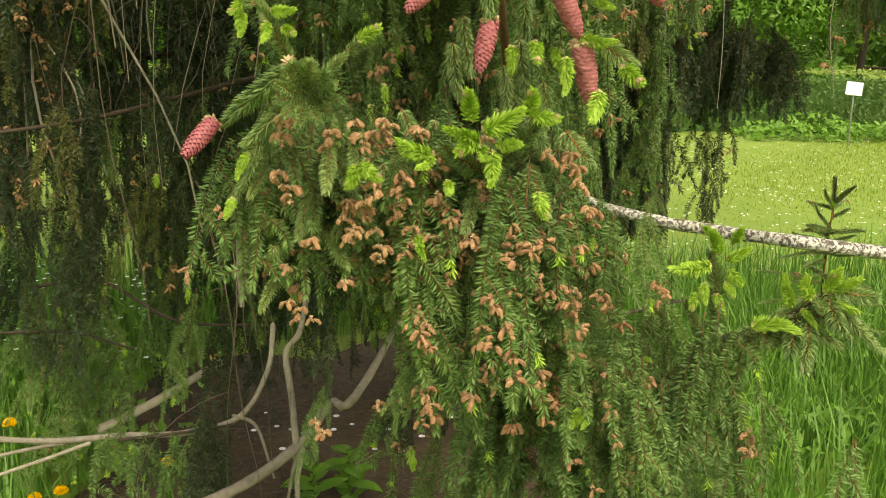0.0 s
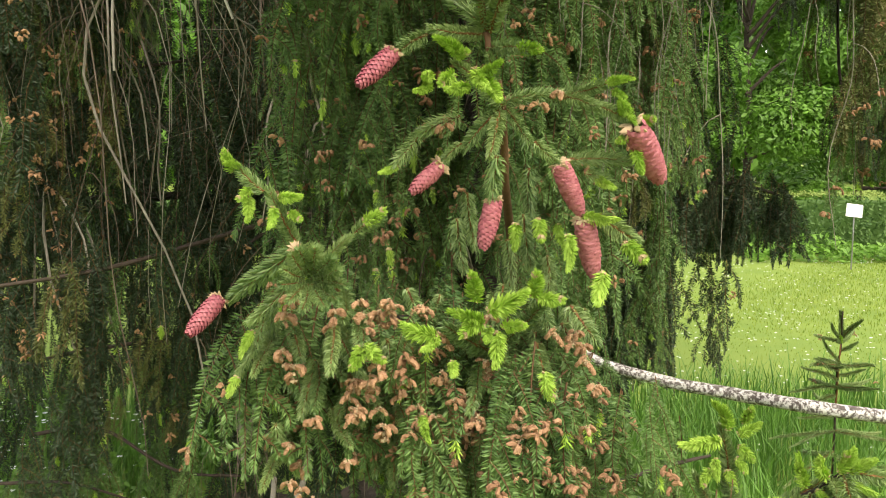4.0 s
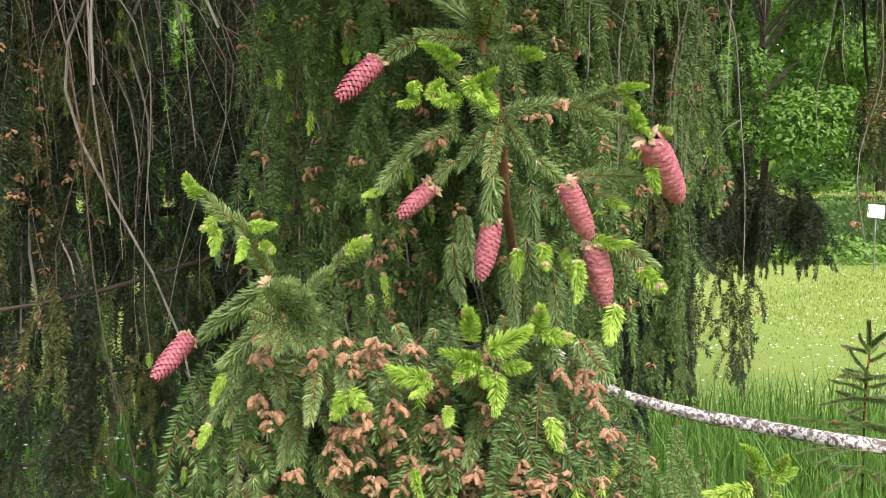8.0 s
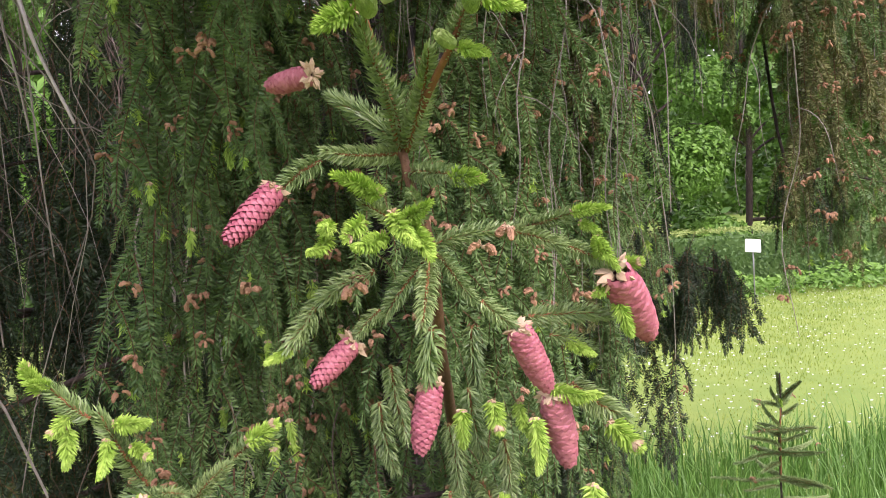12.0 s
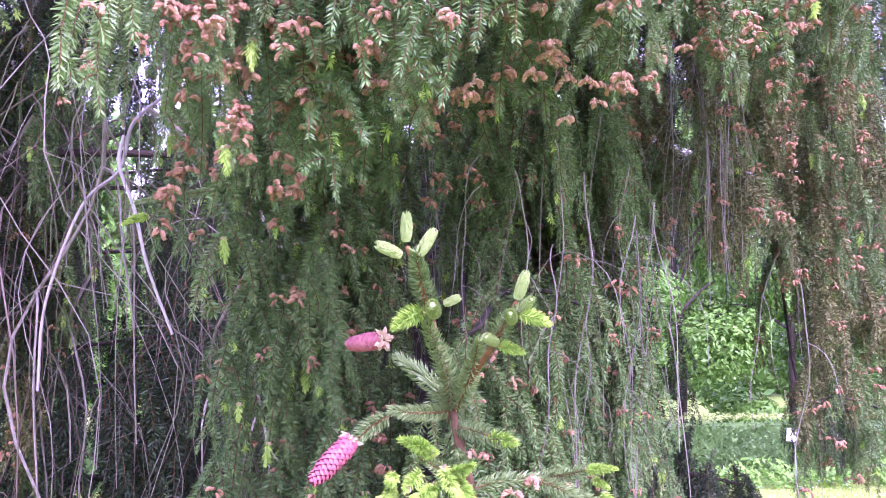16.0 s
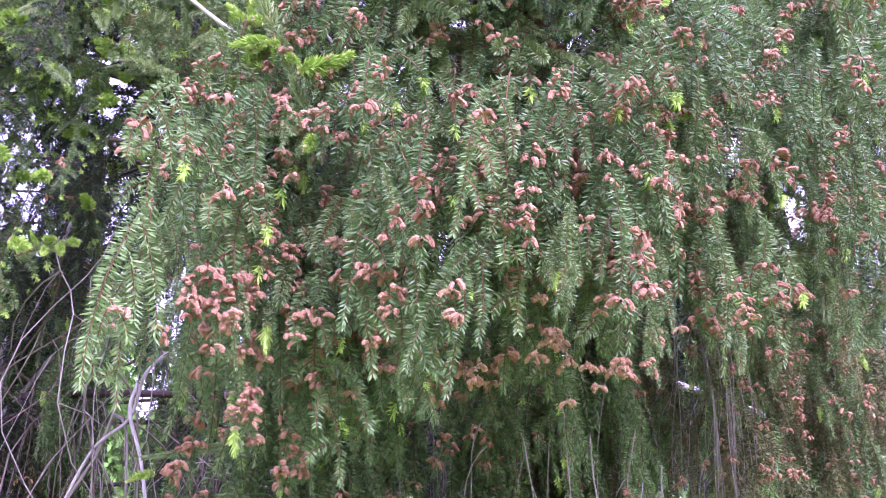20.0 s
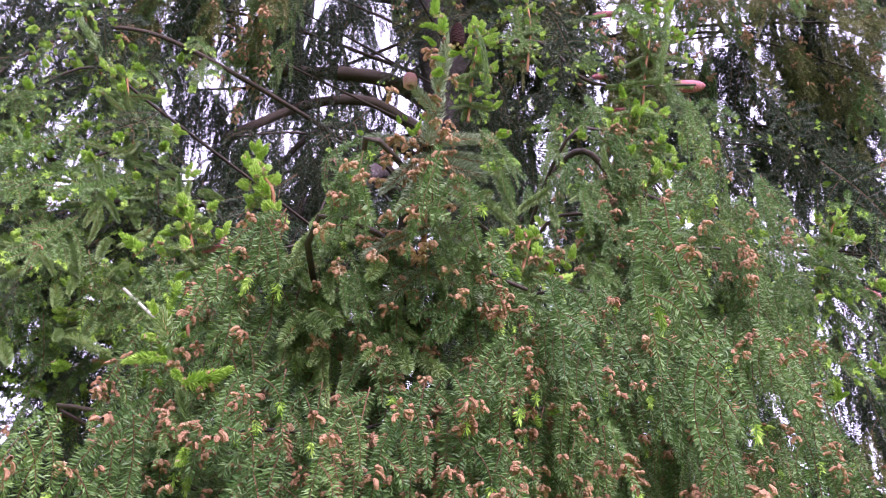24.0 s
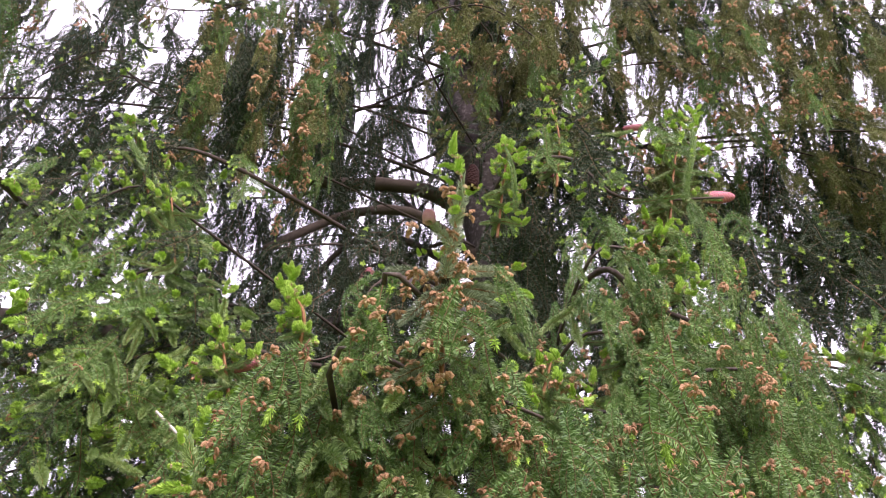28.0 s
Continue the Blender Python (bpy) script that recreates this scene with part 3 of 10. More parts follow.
def dead(a, b, r=0.0022, wave=0.04, forks=2, mat=DEAD, seed=0):
    """A bare twig that bows out from a and hangs down to b, with finer forks that droop beside it."""
    g = np.random.default_rng(seed)
    a, b = np.array(a), np.array(b)
    L = float(np.linalg.norm(b - a))
    s = np.linspace(0, 1, 15)[:, None]
    run = (b - a) * [1, 1, 0]
    bow = run * (1 - (1 - s) ** 2.4) + np.array([0, 0, b[2] - a[2]]) * s**1.35
    w = sum(np.stack([np.sin(s[:, 0] * f + g.random() * 6) for _ in range(3)], 1) * k for f, k in ((g.uniform(3, 6), 0.6), (g.uniform(8, 14), 0.22)))
    line = a + bow + w * [1, 1, 0.3] * wave * L * np.sin(s * np.pi * 0.8)
    m = Build()
    tube(m, line, r, r * 0.4, 5, 0, 0.05, seed)
    for k in range(forks):
        i = g.integers(2, 11)
        out = g.normal(0, 0.13, 3) * [1, 1, 0.2] * L
        q = np.linspace(0, 1, 8)[:, None]
        fall = L * g.uniform(0.2, 0.5)
        curl = np.sin(q * g.uniform(4, 9) + g.random() * 6) * 0.012 * q
        tube(m, line[i] + out * (1 - (1 - q) ** 2) + np.array([0, 0, -1.0]) * fall * q**1.6 + curl * [1, 0.6, 0], r * 0.6, r * 0.28, 4)
    return part("dead_twig", m.mesh("dead_twig", mat), tree)


def tangle(n, x, y, ztop, drop, r=(0.0010, 0.0024), mat=DEAD_DARK, lean=0.2, wave=0.12, forks=2, seed=1):
    """Many dead twigs hanging in a stretch of the crown."""
    g = np.random.default_rng(seed)
    for i in range(n):
        a = np.array([g.uniform(*x), g.uniform(*y), g.uniform(*ztop)])
        b = a + [g.normal(0, lean), g.normal(0, lean), -g.uniform(*drop)]
        dead(a, b, g.uniform(*r), wave, forks, mat, int(g.integers(9999)))


def brush(ob, a, b, roll=0.0, pale=False):
    """A stout needled shoot from a to b."""
    a, b = np.array(a), np.array(b)
    L = float(np.linalg.norm(b - a))
    kinds = BRUSH_PALE if pale else BRUSH
    key = min(kinds, key=lambda q: abs(math.log(q / L)))
    part("shoot", kinds[key][rng.integers(2)], ob, aim(a, b - a, roll + rng.random() * 6, L / key))


def fresh(ob, at, way, size=1.0, kind=None):
    part("new_shoot", FRESH[rng.integers(4) if kind is None else kind], ob, aim(at, way, rng.random() * 6, size))


def candle(ob, at, way, size=1.0, kind=0):
    part("candle_bud", CANDLE[kind], ob, aim(at, way, rng.random() * 6, size))


def cone(ob, base, tip, kind=0):
    base, tip = np.array(base), np.array(tip)
    L = float(np.linalg.norm(tip - base)) * 0.95
    k = min(range(3), key=lambda q: abs(CONE_SIZES[q] - L))
    part("cone", CONES[k], ob, aim(base, tip - base, rng.random() * 6, L / CONE_SIZES[k]), "pink young cone hanging from a papery collar")


def pyramid(ob, foot, top, wide, levels, tips=2, droop=0.35, cones=0.0, seed=0):
    """An upright bough tip: a bare leader with whorls of stout shoots, the lower ones longer, most with fresh ends."""
    foot, top = np.array(foot), np.array(top)
    g = np.random.default_rng(seed)
    up = unit(top - foot)
    part("branch", leader_mesh(foot, top, seed), tree, None, "orange-brown upright leader shoot")
    for k in range(levels):
        u = 1 - k / levels
        p = foot + (top - foot) * u
        reach = wide * (0.25 + 0.75 * (1 - u)) * g.uniform(0.85, 1.15)
        for q in range(4 if k else 3):
            a = g.random() * 1.2 + q * 1.57 + k * 0.8
            out = np.array([math.cos(a), math.sin(a) * 0.8, 0.55 - droop * (1 + 2 * (1 - u))])
            end = p + out * reach * g.uniform(0.7, 1.1)
            brush(ob, p, end)
            for j in range(tips if u > 0.35 or g.random() < 0.5 else 0):
                part("new_shoot", KNOB[g.integers(2)], ob, aim(end + g.normal(0, 0.008, 3), out * 0.5 + up * g.uniform(0.3, 1.2) + g.normal(0, 0.35, 3), g.random() * 6, g.uniform(1.1, 1.6)))
            if g.random() < cones:
                part("pollen_tuft", POLLENS[g.integers(5)], ob, aim(p + (end - p) * g.uniform(0.4, 1.0) - [0, 0.006, 0], (0, 0, 1), g.random() * 6, g.uniform(0.8, 1.1)))
    for j in range(tips + 2):
        part("new_shoot", KNOB[g.integers(2)], ob, aim(top + g.normal(0, 0.008, 3), up + g.normal(0, 0.4, 3), g.random() * 6, g.uniform(1.2, 1.7)))


def leader_mesh(foot, top, seed):
    b = Build()
    mid = (foot + top) / 2 + np.random.default_rng(seed).normal(0, 0.01, 3)
    tube(b, smooth_line([foot, mid, top], 5), 0.0055, 0.0028, 7, 0, 0.06, seed)
    return b.mesh("branch", TWIG, smooth=True)


def pollen(ob, at, size=1.0):
    part("pollen_tuft", POLLENS[rng.integers(5)], ob, aim(at, (0, 0, 1), rng.random() * 6, size))


# the branch that reaches in with a lichen-covered stem and ends in the cone-bearing tip
low = branch([(0.450, 3.500, 2.900), (1.500, 3.500, 2.600), (2.700, 3.200, 2.000), (2.900, 2.200, 1.200), (1.700, 1.400, 1.050), (0.729, 1.300, 1.193), (0.512, 1.400, 1.203), (0.379, 1.470, 1.215), (0.279, 1.520, 1.241), (0.170, 1.450, 1.330)], 0.016, 0.0085, LICHEN, "lichen-spotted grey branch reaching in front of the lawn")
hero = branch([(0.170, 1.450, 1.330), (0.132, 1.400, 1.388), (0.090, 1.200, 1.546), (0.071, 1.100, 1.685), (0.059, 1.115, 1.742), (0.053, 1.130, 1.781)], 0.008, 0.0045, TWIG_DARK)
lead = branch([(0.052, 1.130, 1.784), (0.029, 1.070, 1.866), (0.009, 1.020, 1.916), (-0.010, 0.980, 1.962)], 0.0042, 0.0028, TWIG, "orange-brown upright leader shoot")
lead = branch([(0.057, 1.130, 1.781), (0.074, 1.070, 1.827), (0.091, 1.010, 1.865), (0.106, 0.970, 1.902)], 0.0042, 0.0028, TWIG, "orange-brown upright leader shoot")
brush(hero, (0.051, 1.130, 1.784), (0.019, 1.040, 1.897))
brush(hero, (0.019, 1.040, 1.897), (-0.011, 0.980, 1.957))
brush(hero, (0.058, 1.130, 1.784), (0.086, 1.030, 1.856))
brush(hero, (0.086, 1.030, 1.856), (0.106, 0.970, 1.901))
candle(hero, (-0.012, 0.975, 1.968), (0.000, -0.010, 0.038), 0.74, 0)
candle(hero, (0.002, 0.980, 1.954), (0.021, -0.010, 0.034), 0.77, 0)
candle(hero, (-0.018, 0.980, 1.954), (-0.033, -0.020, 0.012), 0.76, 0)
candle(hero, (0.034, 1.030, 1.904), (0.021, -0.010, 0.009), 0.62, 1)
candle(hero, (0.022, 1.020, 1.892), (-0.007, -0.040, 0.012), 1.06, 1)
fresh(hero, (0.010, 1.030, 1.896), (-0.039, -0.030, -0.013), 1.41)
candle(hero, (0.107, 0.970, 1.906), (0.010, -0.015, 0.036), 0.75, 0)
candle(hero, (0.111, 0.970, 1.895), (0.011, -0.020, 0.013), 0.66, 1)
fresh(hero, (0.108, 0.970, 1.890), (0.033, -0.020, -0.008), 1.09)
candle(hero, (0.101, 0.970, 1.882), (-0.008, -0.030, 0.010), 0.82, 1)
candle(hero, (0.089, 1.000, 1.859), (-0.019, -0.020, 0.009), 0.73, 1)
fresh(hero, (0.092, 1.000, 1.857), (0.022, -0.020, -0.007), 0.85)
brush(hero, (0.048, 1.130, 1.790), (-0.012, 1.180, 1.849))
cone(hero, (-0.029, 1.200, 1.867), (-0.079, 1.236, 1.861), 1)
brush(hero, (0.049, 1.130, 1.777), (-0.026, 1.110, 1.775))
brush(hero, (-0.026, 1.110, 1.775), (-0.069, 1.090, 1.751))
cone(hero, (-0.069, 1.087, 1.749), (-0.117, 1.064, 1.702), 0)
brush(hero, (0.059, 1.120, 1.762), (0.107, 1.050, 1.751))
fresh(hero, (0.089, 1.060, 1.752), (0.028, -0.030, -0.002), 1.14)
brush(hero, (0.073, 1.100, 1.682), (0.016, 1.030, 1.738))
brush(hero, (0.062, 1.080, 1.713), (0.046, 1.020, 1.734))
fresh(hero, (0.016, 1.030, 1.741), (-0.022, -0.030, 0.015), 1.11)
fresh(hero, (0.009, 1.030, 1.738), (0.012, -0.030, 0.009), 0.93)
fresh(hero, (0.006, 1.030, 1.717), (-0.023, -0.030, -0.011), 1.09)
fresh(hero, (0.024, 1.030, 1.704), (-0.022, -0.030, -0.012), 1.09)
fresh(hero, (0.040, 1.030, 1.716), (0.015, -0.030, 0.007), 0.95)
fresh(hero, (0.046, 1.030, 1.710), (0.016, -0.030, -0.023), 1.14)
fresh(hero, (0.031, 1.030, 1.723), (0.010, -0.030, -0.027), 1.16)
fresh(hero, (-0.025, 1.030, 1.705), (-0.004, -0.030, -0.014), 0.93)
fresh(hero, (-0.022, 1.030, 1.717), (-0.011, -0.030, -0.011), 0.94)
brush(hero, (0.069, 1.100, 1.678), (0.015, 1.080, 1.630))
brush(hero, (0.018, 1.080, 1.633), (-0.008, 1.075, 1.607))
cone(hero, (-0.008, 1.075, 1.605), (-0.050, 1.072, 1.567), 1)
brush(hero, (0.016, 1.100, 1.669), (-0.037, 1.090, 1.644))
brush(hero, (-0.037, 1.090, 1.644), (-0.070, 1.080, 1.602))
fresh(hero, (-0.064, 1.080, 1.603), (-0.021, -0.010, -0.009), 0.69)
brush(hero, (0.069, 1.100, 1.678), (0.060, 1.050, 1.617))
brush(hero, (0.060, 1.050, 1.617), (0.061, 1.075, 1.562))
cone(hero, (0.061, 1.075, 1.560), (0.046, 1.080, 1.491), 0)
brush(hero, (0.076, 1.100, 1.678), (0.112, 1.070, 1.635))
brush(hero, (0.112, 1.070, 1.635), (0.145, 1.070, 1.607))
cone(hero, (0.145, 1.070, 1.606), (0.180, 1.100, 1.536), 0)
brush(hero, (0.152, 1.120, 1.593), (0.187, 1.120, 1.534))
cone(hero, (0.185, 1.110, 1.532), (0.207, 1.140, 1.445), 0)
brush(hero, (0.077, 1.110, 1.688), (0.156, 1.120, 1.701))
pollen(hero, (0.149, 1.100, 1.699), 1.1)
pollen(hero, (0.123, 1.100, 1.684), 1.1)
pollen(hero, (-0.007, 1.090, 1.656), 1.1)
brush(hero, (0.159, 1.120, 1.698), (0.215, 1.080, 1.714))
fresh(hero, (0.205, 1.080, 1.711), (0.022, -0.020, 0.005), 0.84)
fresh(hero, (0.212, 1.080, 1.701), (0.020, -0.010, -0.010), 0.68)
brush(hero, (0.142, 1.120, 1.698), (0.199, 1.080, 1.679))
brush(hero, (0.187, 1.090, 1.686), (0.234, 1.050, 1.657))
cone(hero, (0.235, 1.047, 1.655), (0.288, 1.105, 1.579), 0)
fresh(hero, (0.227, 1.060, 1.668), (-0.014, -0.020, 0.013), 0.77)
fresh(hero, (0.240, 1.060, 1.659), (0.027, -0.020, 0.005), 0.94)
fresh(hero, (0.234, 1.060, 1.646), (-0.021, -0.020, -0.015), 0.91)
fresh(hero, (0.240, 1.060, 1.627), (0.002, -0.020, -0.032), 1.05)
fresh(hero, (0.220, 1.060, 1.688), (0.009, -0.020, -0.023), 0.88)
brush(hero, (0.163, 1.100, 1.614), (0.243, 1.100, 1.613))
brush(hero, (0.183, 1.100, 1.593), (0.224, 1.100, 1.579))
fresh(hero, (0.197, 1.100, 1.587), (0.019, -0.020, -0.013), 0.85)
fresh(hero, (0.185, 1.110, 1.538), (0.025, -0.030, -0.014), 1.15)
brush(hero, (0.210, 1.130, 1.536), (0.254, 1.110, 1.496))
fresh(hero, (0.238, 1.100, 1.501), (0.028, -0.030, -0.033), 1.46)
fresh(hero, (0.163, 1.100, 1.512), (0.004, -0.020, -0.037), 1.17)
fresh(hero, (0.092, 1.100, 1.527), (-0.003, -0.010, -0.036), 1.04)
fresh(hero, (0.122, 1.100, 1.534), (0.001, -0.020, -0.039), 1.22)
fresh(hero, (0.152, 1.120, 1.524), (-0.003, -0.020, -0.025), 0.89)
brush(hero, (0.116, 1.160, 1.599), (0.122, 1.170, 1.519))
brush(hero, (0.030, 1.160, 1.565), (0.035, 1.170, 1.484))
brush(hero, (0.173, 1.160, 1.403), (0.180, 1.170, 1.318))
brush(hero, (0.108, 1.160, 1.535), (0.115, 1.170, 1.453))
brush(hero, (0.015, 1.160, 1.529), (0.020, 1.170, 1.448))
brush(hero, (0.087, 1.160, 1.499), (0.093, 1.170, 1.417))
brush(hero, (0.144, 1.160, 1.476), (0.151, 1.170, 1.394))
# side arm of the cone branch
arm = branch([(0.170, 1.450, 1.330), (-0.067, 1.320, 1.322), (-0.135, 1.200, 1.399), (-0.161, 1.080, 1.463), (-0.190, 1.017, 1.503)], 0.004, 0.0025, TWIG)
brush(arm, (-0.156, 1.050, 1.468), (-0.189, 1.017, 1.503))
brush(arm, (-0.189, 1.017, 1.503), (-0.301, 1.090, 1.429))
cone(arm, (-0.303, 1.094, 1.427), (-0.338, 1.055, 1.384), 1)
brush(arm, (-0.188, 1.020, 1.509), (-0.225, 1.000, 1.574))
brush(arm, (-0.225, 1.000, 1.574), (-0.258, 0.995, 1.602))
fresh(arm, (-0.260, 1.000, 1.599), (-0.014, -0.015, 0.028), 0.96)
fresh(arm, (-0.251, 1.000, 1.602), (-0.010, -0.015, 0.010), 0.57)
fresh(arm, (-0.239, 1.000, 1.580), (-0.016, -0.015, -0.022), 0.86)
fresh(arm, (-0.243, 1.000, 1.568), (0.005, -0.015, -0.029), 0.92)
fresh(arm, (-0.207, 1.000, 1.568), (0.030, -0.015, -0.003), 0.94)
fresh(arm, (-0.213, 1.000, 1.556), (0.002, -0.015, -0.026), 0.84)
fresh(arm, (-0.195, 1.000, 1.549), (0.023, -0.015, -0.011), 0.82)
fresh(arm, (-0.185, 1.000, 1.503), (-0.004, -0.015, -0.029), 0.91)
fresh(arm, (-0.188, 1.000, 1.506), (0.006, -0.015, -0.010), 0.53)
fresh(arm, (-0.175, 1.000, 1.503), (-0.014, -0.015, -0.019), 0.78)
brush(arm, (-0.169, 1.050, 1.472), (-0.121, 1.040, 1.518))
brush(arm, (-0.121, 1.040, 1.518), (-0.082, 1.030, 1.543))
fresh(arm, (-0.107, 1.030, 1.535), (0.037, -0.010, 0.013), 1.12)
brush(arm, (-0.185, 1.000, 1.503), (-0.151, 1.000, 1.490))
brush(arm, (-0.182, 1.000, 1.500), (-0.164, 1.000, 1.471))
brush(arm, (-0.186, 1.010, 1.504), (-0.158, 0.990, 1.507))
brush(arm, (-0.195, 1.050, 1.459), (-0.252, 1.060, 1.398))
brush(arm, (-0.239, 1.060, 1.405), (-0.281, 1.070, 1.314))
fresh(arm, (-0.275, 1.060, 1.331), (-0.011, -0.010, -0.027), 0.86)
fresh(arm, (-0.252, 1.060, 1.391), (-0.017, -0.010, -0.024), 0.86)
pollen(arm, (-0.202, 1.030, 1.437), 1.0)
pollen(arm, (-0.145, 1.030, 1.413), 1.0)
pollen(arm, (-0.113, 1.030, 1.434), 1.0)
pollen(arm, (-0.206, 1.030, 1.415), 1.0)
pollen(arm, (-0.196, 1.030, 1.342), 1.0)
pollen(arm, (-0.211, 1.030, 1.362), 1.0)
pollen(arm, (-0.126, 1.030, 1.311), 1.0)
pollen(arm, (-0.082, 1.030, 1.263), 1.0)
pollen(arm, (-0.061, 1.030, 1.320), 1.0)
pollen(arm, (0.010, 1.030, 1.302), 1.0)
pollen(arm, (0.178, 1.030, 1.355), 1.0)
pollen(arm, (-0.009, 1.030, 1.335), 1.0)
pollen(arm, (-0.172, 1.030, 1.278), 1.0)
# the middle bunch and the thick curtain under the cones
mid = branch([(0.170, 1.450, 1.330), (-0.150, 1.300, 1.360), (-0.233, 1.200, 1.371), (-0.106, 1.200, 1.384), (0.049, 1.150, 1.371), (0.157, 1.150, 1.332), (0.240, 1.200, 1.270)], 0.004, 0.0025, STEM)
fresh(mid, (0.032, 1.000, 1.440), (-0.002, -0.025, 0.042), 1.36)
fresh(mid, (0.048, 1.000, 1.427), (0.050, -0.025, 0.020), 1.65)
fresh(mid, (0.104, 1.000, 1.445), (0.008, -0.025, 0.038), 1.28)
fresh(mid, (0.110, 1.000, 1.445), (0.033, -0.025, -0.009), 1.18)
fresh(mid, (0.042, 1.000, 1.414), (-0.032, -0.025, 0.013), 1.18)
fresh(mid, (0.042, 1.000, 1.414), (-0.038, -0.025, -0.009), 1.29)
fresh(mid, (0.048, 1.000, 1.408), (-0.002, -0.025, -0.019), 0.87)
fresh(mid, (-0.015, 1.000, 1.396), (-0.047, -0.025, 0.009), 1.50)
fresh(mid, (-0.015, 1.000, 1.396), (-0.009, -0.025, -0.018), 0.89)
fresh(mid, (0.060, 1.000, 1.401), (0.001, -0.025, -0.040), 1.31)
fresh(mid, (0.066, 1.000, 1.407), (0.029, -0.025, 0.009), 1.09)
fresh(mid, (-0.108, 1.000, 1.385), (-0.008, -0.025, -0.033), 1.17)
fresh(mid, (-0.105, 1.000, 1.385), (0.026, -0.025, -0.022), 1.17)
fresh(mid, (0.119, 1.000, 1.349), (0.003, -0.025, -0.035), 1.20)
fresh(mid, (0.004, 1.000, 1.364), (0.002, -0.025, -0.018), 0.86)
fresh(mid, (-0.032, 1.000, 1.294), (-0.001, -0.025, -0.017), 0.84)
fresh(mid, (0.190, 1.000, 1.475), (-0.014, -0.025, -0.039), 1.34)
brush(mid, (0.076, 1.050, 1.334), (0.048, 1.000, 1.414))
brush(mid, (0.063, 1.050, 1.362), (-0.008, 1.000, 1.399))
brush(mid, (-0.112, 1.050, 1.431), (-0.111, 1.000, 1.385))
brush(mid, (0.076, 1.050, 1.375), (0.110, 1.000, 1.438))
brush(mid, (0.116, 1.050, 1.374), (0.122, 1.000, 1.317))
brush(mid, (-0.115, 1.050, 1.418), (-0.102, 1.000, 1.379))
brush(mid, (0.096, 1.050, 1.348), (0.135, 1.000, 1.271))
brush(mid, (0.043, 1.050, 1.348), (0.028, 1.000, 1.292))
brush(mid, (0.076, 1.050, 1.348), (0.084, 1.000, 1.278))
brush(mid, (-0.054, 1.050, 1.390), (-0.059, 1.000, 1.339))
brush(mid, (-0.145, 1.050, 1.405), (-0.153, 1.000, 1.348))
curtain(mid, 18, (0.1, 0.2), forward=0.35, pollen=1.6, fresh=0.06, thick=0.06, start=0.25, end=0.52)
curtain(mid, 46, (0.14, 0.36), forward=0.35, pollen=1.9, fresh=0.06, thick=0.07, start=0.52)
mid2 = branch([(0.170, 1.450, 1.330), (-0.265, 1.250, 1.245), (-0.112, 1.200, 1.275), (0.057, 1.200, 1.275), (0.248, 1.300, 1.206)], 0.006, 0.003, STEM)
curtain(mid2, 12, (0.15, 0.34), pollen=0.45, fresh=0.04, thick=0.08, kind='mixed', start=0.42)
# low bough with bright tips over the grass
low2 = branch([(0.300, 1.900, 1.100), (0.110, 1.250, 0.999), (0.238, 1.150, 1.051), (0.306, 1.080, 1.063), (0.387, 1.050, 1.135), (0.465, 1.020, 1.178), (0.512, 1.000, 1.221)], 0.007, 0.003, STEM)
brush(low2, (0.313, 1.050, 1.084), (0.373, 1.030, 1.134))
brush(low2, (0.380, 1.050, 1.127), (0.447, 1.030, 1.167))
brush(low2, (0.440, 1.050, 1.151), (0.505, 1.030, 1.191))
brush(low2, (0.365, 1.050, 1.118), (0.356, 1.030, 1.059))
brush(low2, (0.313, 1.050, 1.076), (0.355, 1.030, 0.973))
brush(low2, (0.257, 1.050, 1.084), (0.192, 1.030, 1.059))
brush(low2, (0.403, 1.050, 1.050), (0.411, 1.030, 0.973))
brush(low2, (0.219, 1.050, 1.067), (0.187, 1.030, 1.008))
fresh(low2, (0.406, 1.000, 1.170), (0.044, -0.015, 0.017), 1.37)
fresh(low2, (0.455, 1.000, 1.197), (-0.017, -0.015, 0.032), 1.09)
fresh(low2, (0.470, 1.000, 1.193), (0.014, -0.015, -0.014), 0.69)
fresh(low2, (0.483, 1.000, 1.209), (-0.030, -0.015, 0.024), 1.15)
fresh(low2, (0.497, 1.000, 1.217), (0.020, -0.015, 0.027), 1.02)
fresh(low2, (0.506, 1.000, 1.209), (0.025, -0.015, -0.018), 0.95)
fresh(low2, (0.508, 1.000, 1.217), (0.028, -0.015, 0.020), 1.04)
fresh(low2, (0.511, 1.000, 1.224), (-0.010, -0.015, 0.032), 1.02)
fresh(low2, (0.492, 1.000, 1.201), (0.025, -0.015, -0.018), 0.95)
fresh(low2, (0.188, 1.000, 1.057), (-0.020, -0.015, -0.030), 1.08)
fresh(low2, (0.195, 1.000, 1.057), (-0.001, -0.015, -0.022), 0.74)
fresh(low2, (0.402, 1.000, 1.048), (0.013, -0.015, -0.030), 1.00)
fresh(low2, (0.393, 1.000, 0.972), (0.014, -0.015, -0.034), 1.10)
fresh(low2, (0.267, 1.000, 1.126), (0.004, -0.015, 0.002), 0.43)
brush(low2, (0.406, 1.100, 1.098), (0.386, 1.090, 1.245))
brush(low2, (0.372, 1.100, 1.116), (0.344, 1.090, 1.179))
fresh(low2, (0.386, 1.090, 1.245), (-0.008, -0.015, 0.040), 1.21)
fresh(low2, (0.399, 1.090, 1.237), (0.029, -0.015, 0.016), 1.01)
fresh(low2, (0.376, 1.090, 1.229), (-0.047, -0.015, -0.008), 1.39)
fresh(low2, (0.370, 1.090, 1.204), (-0.006, -0.015, -0.028), 0.90)
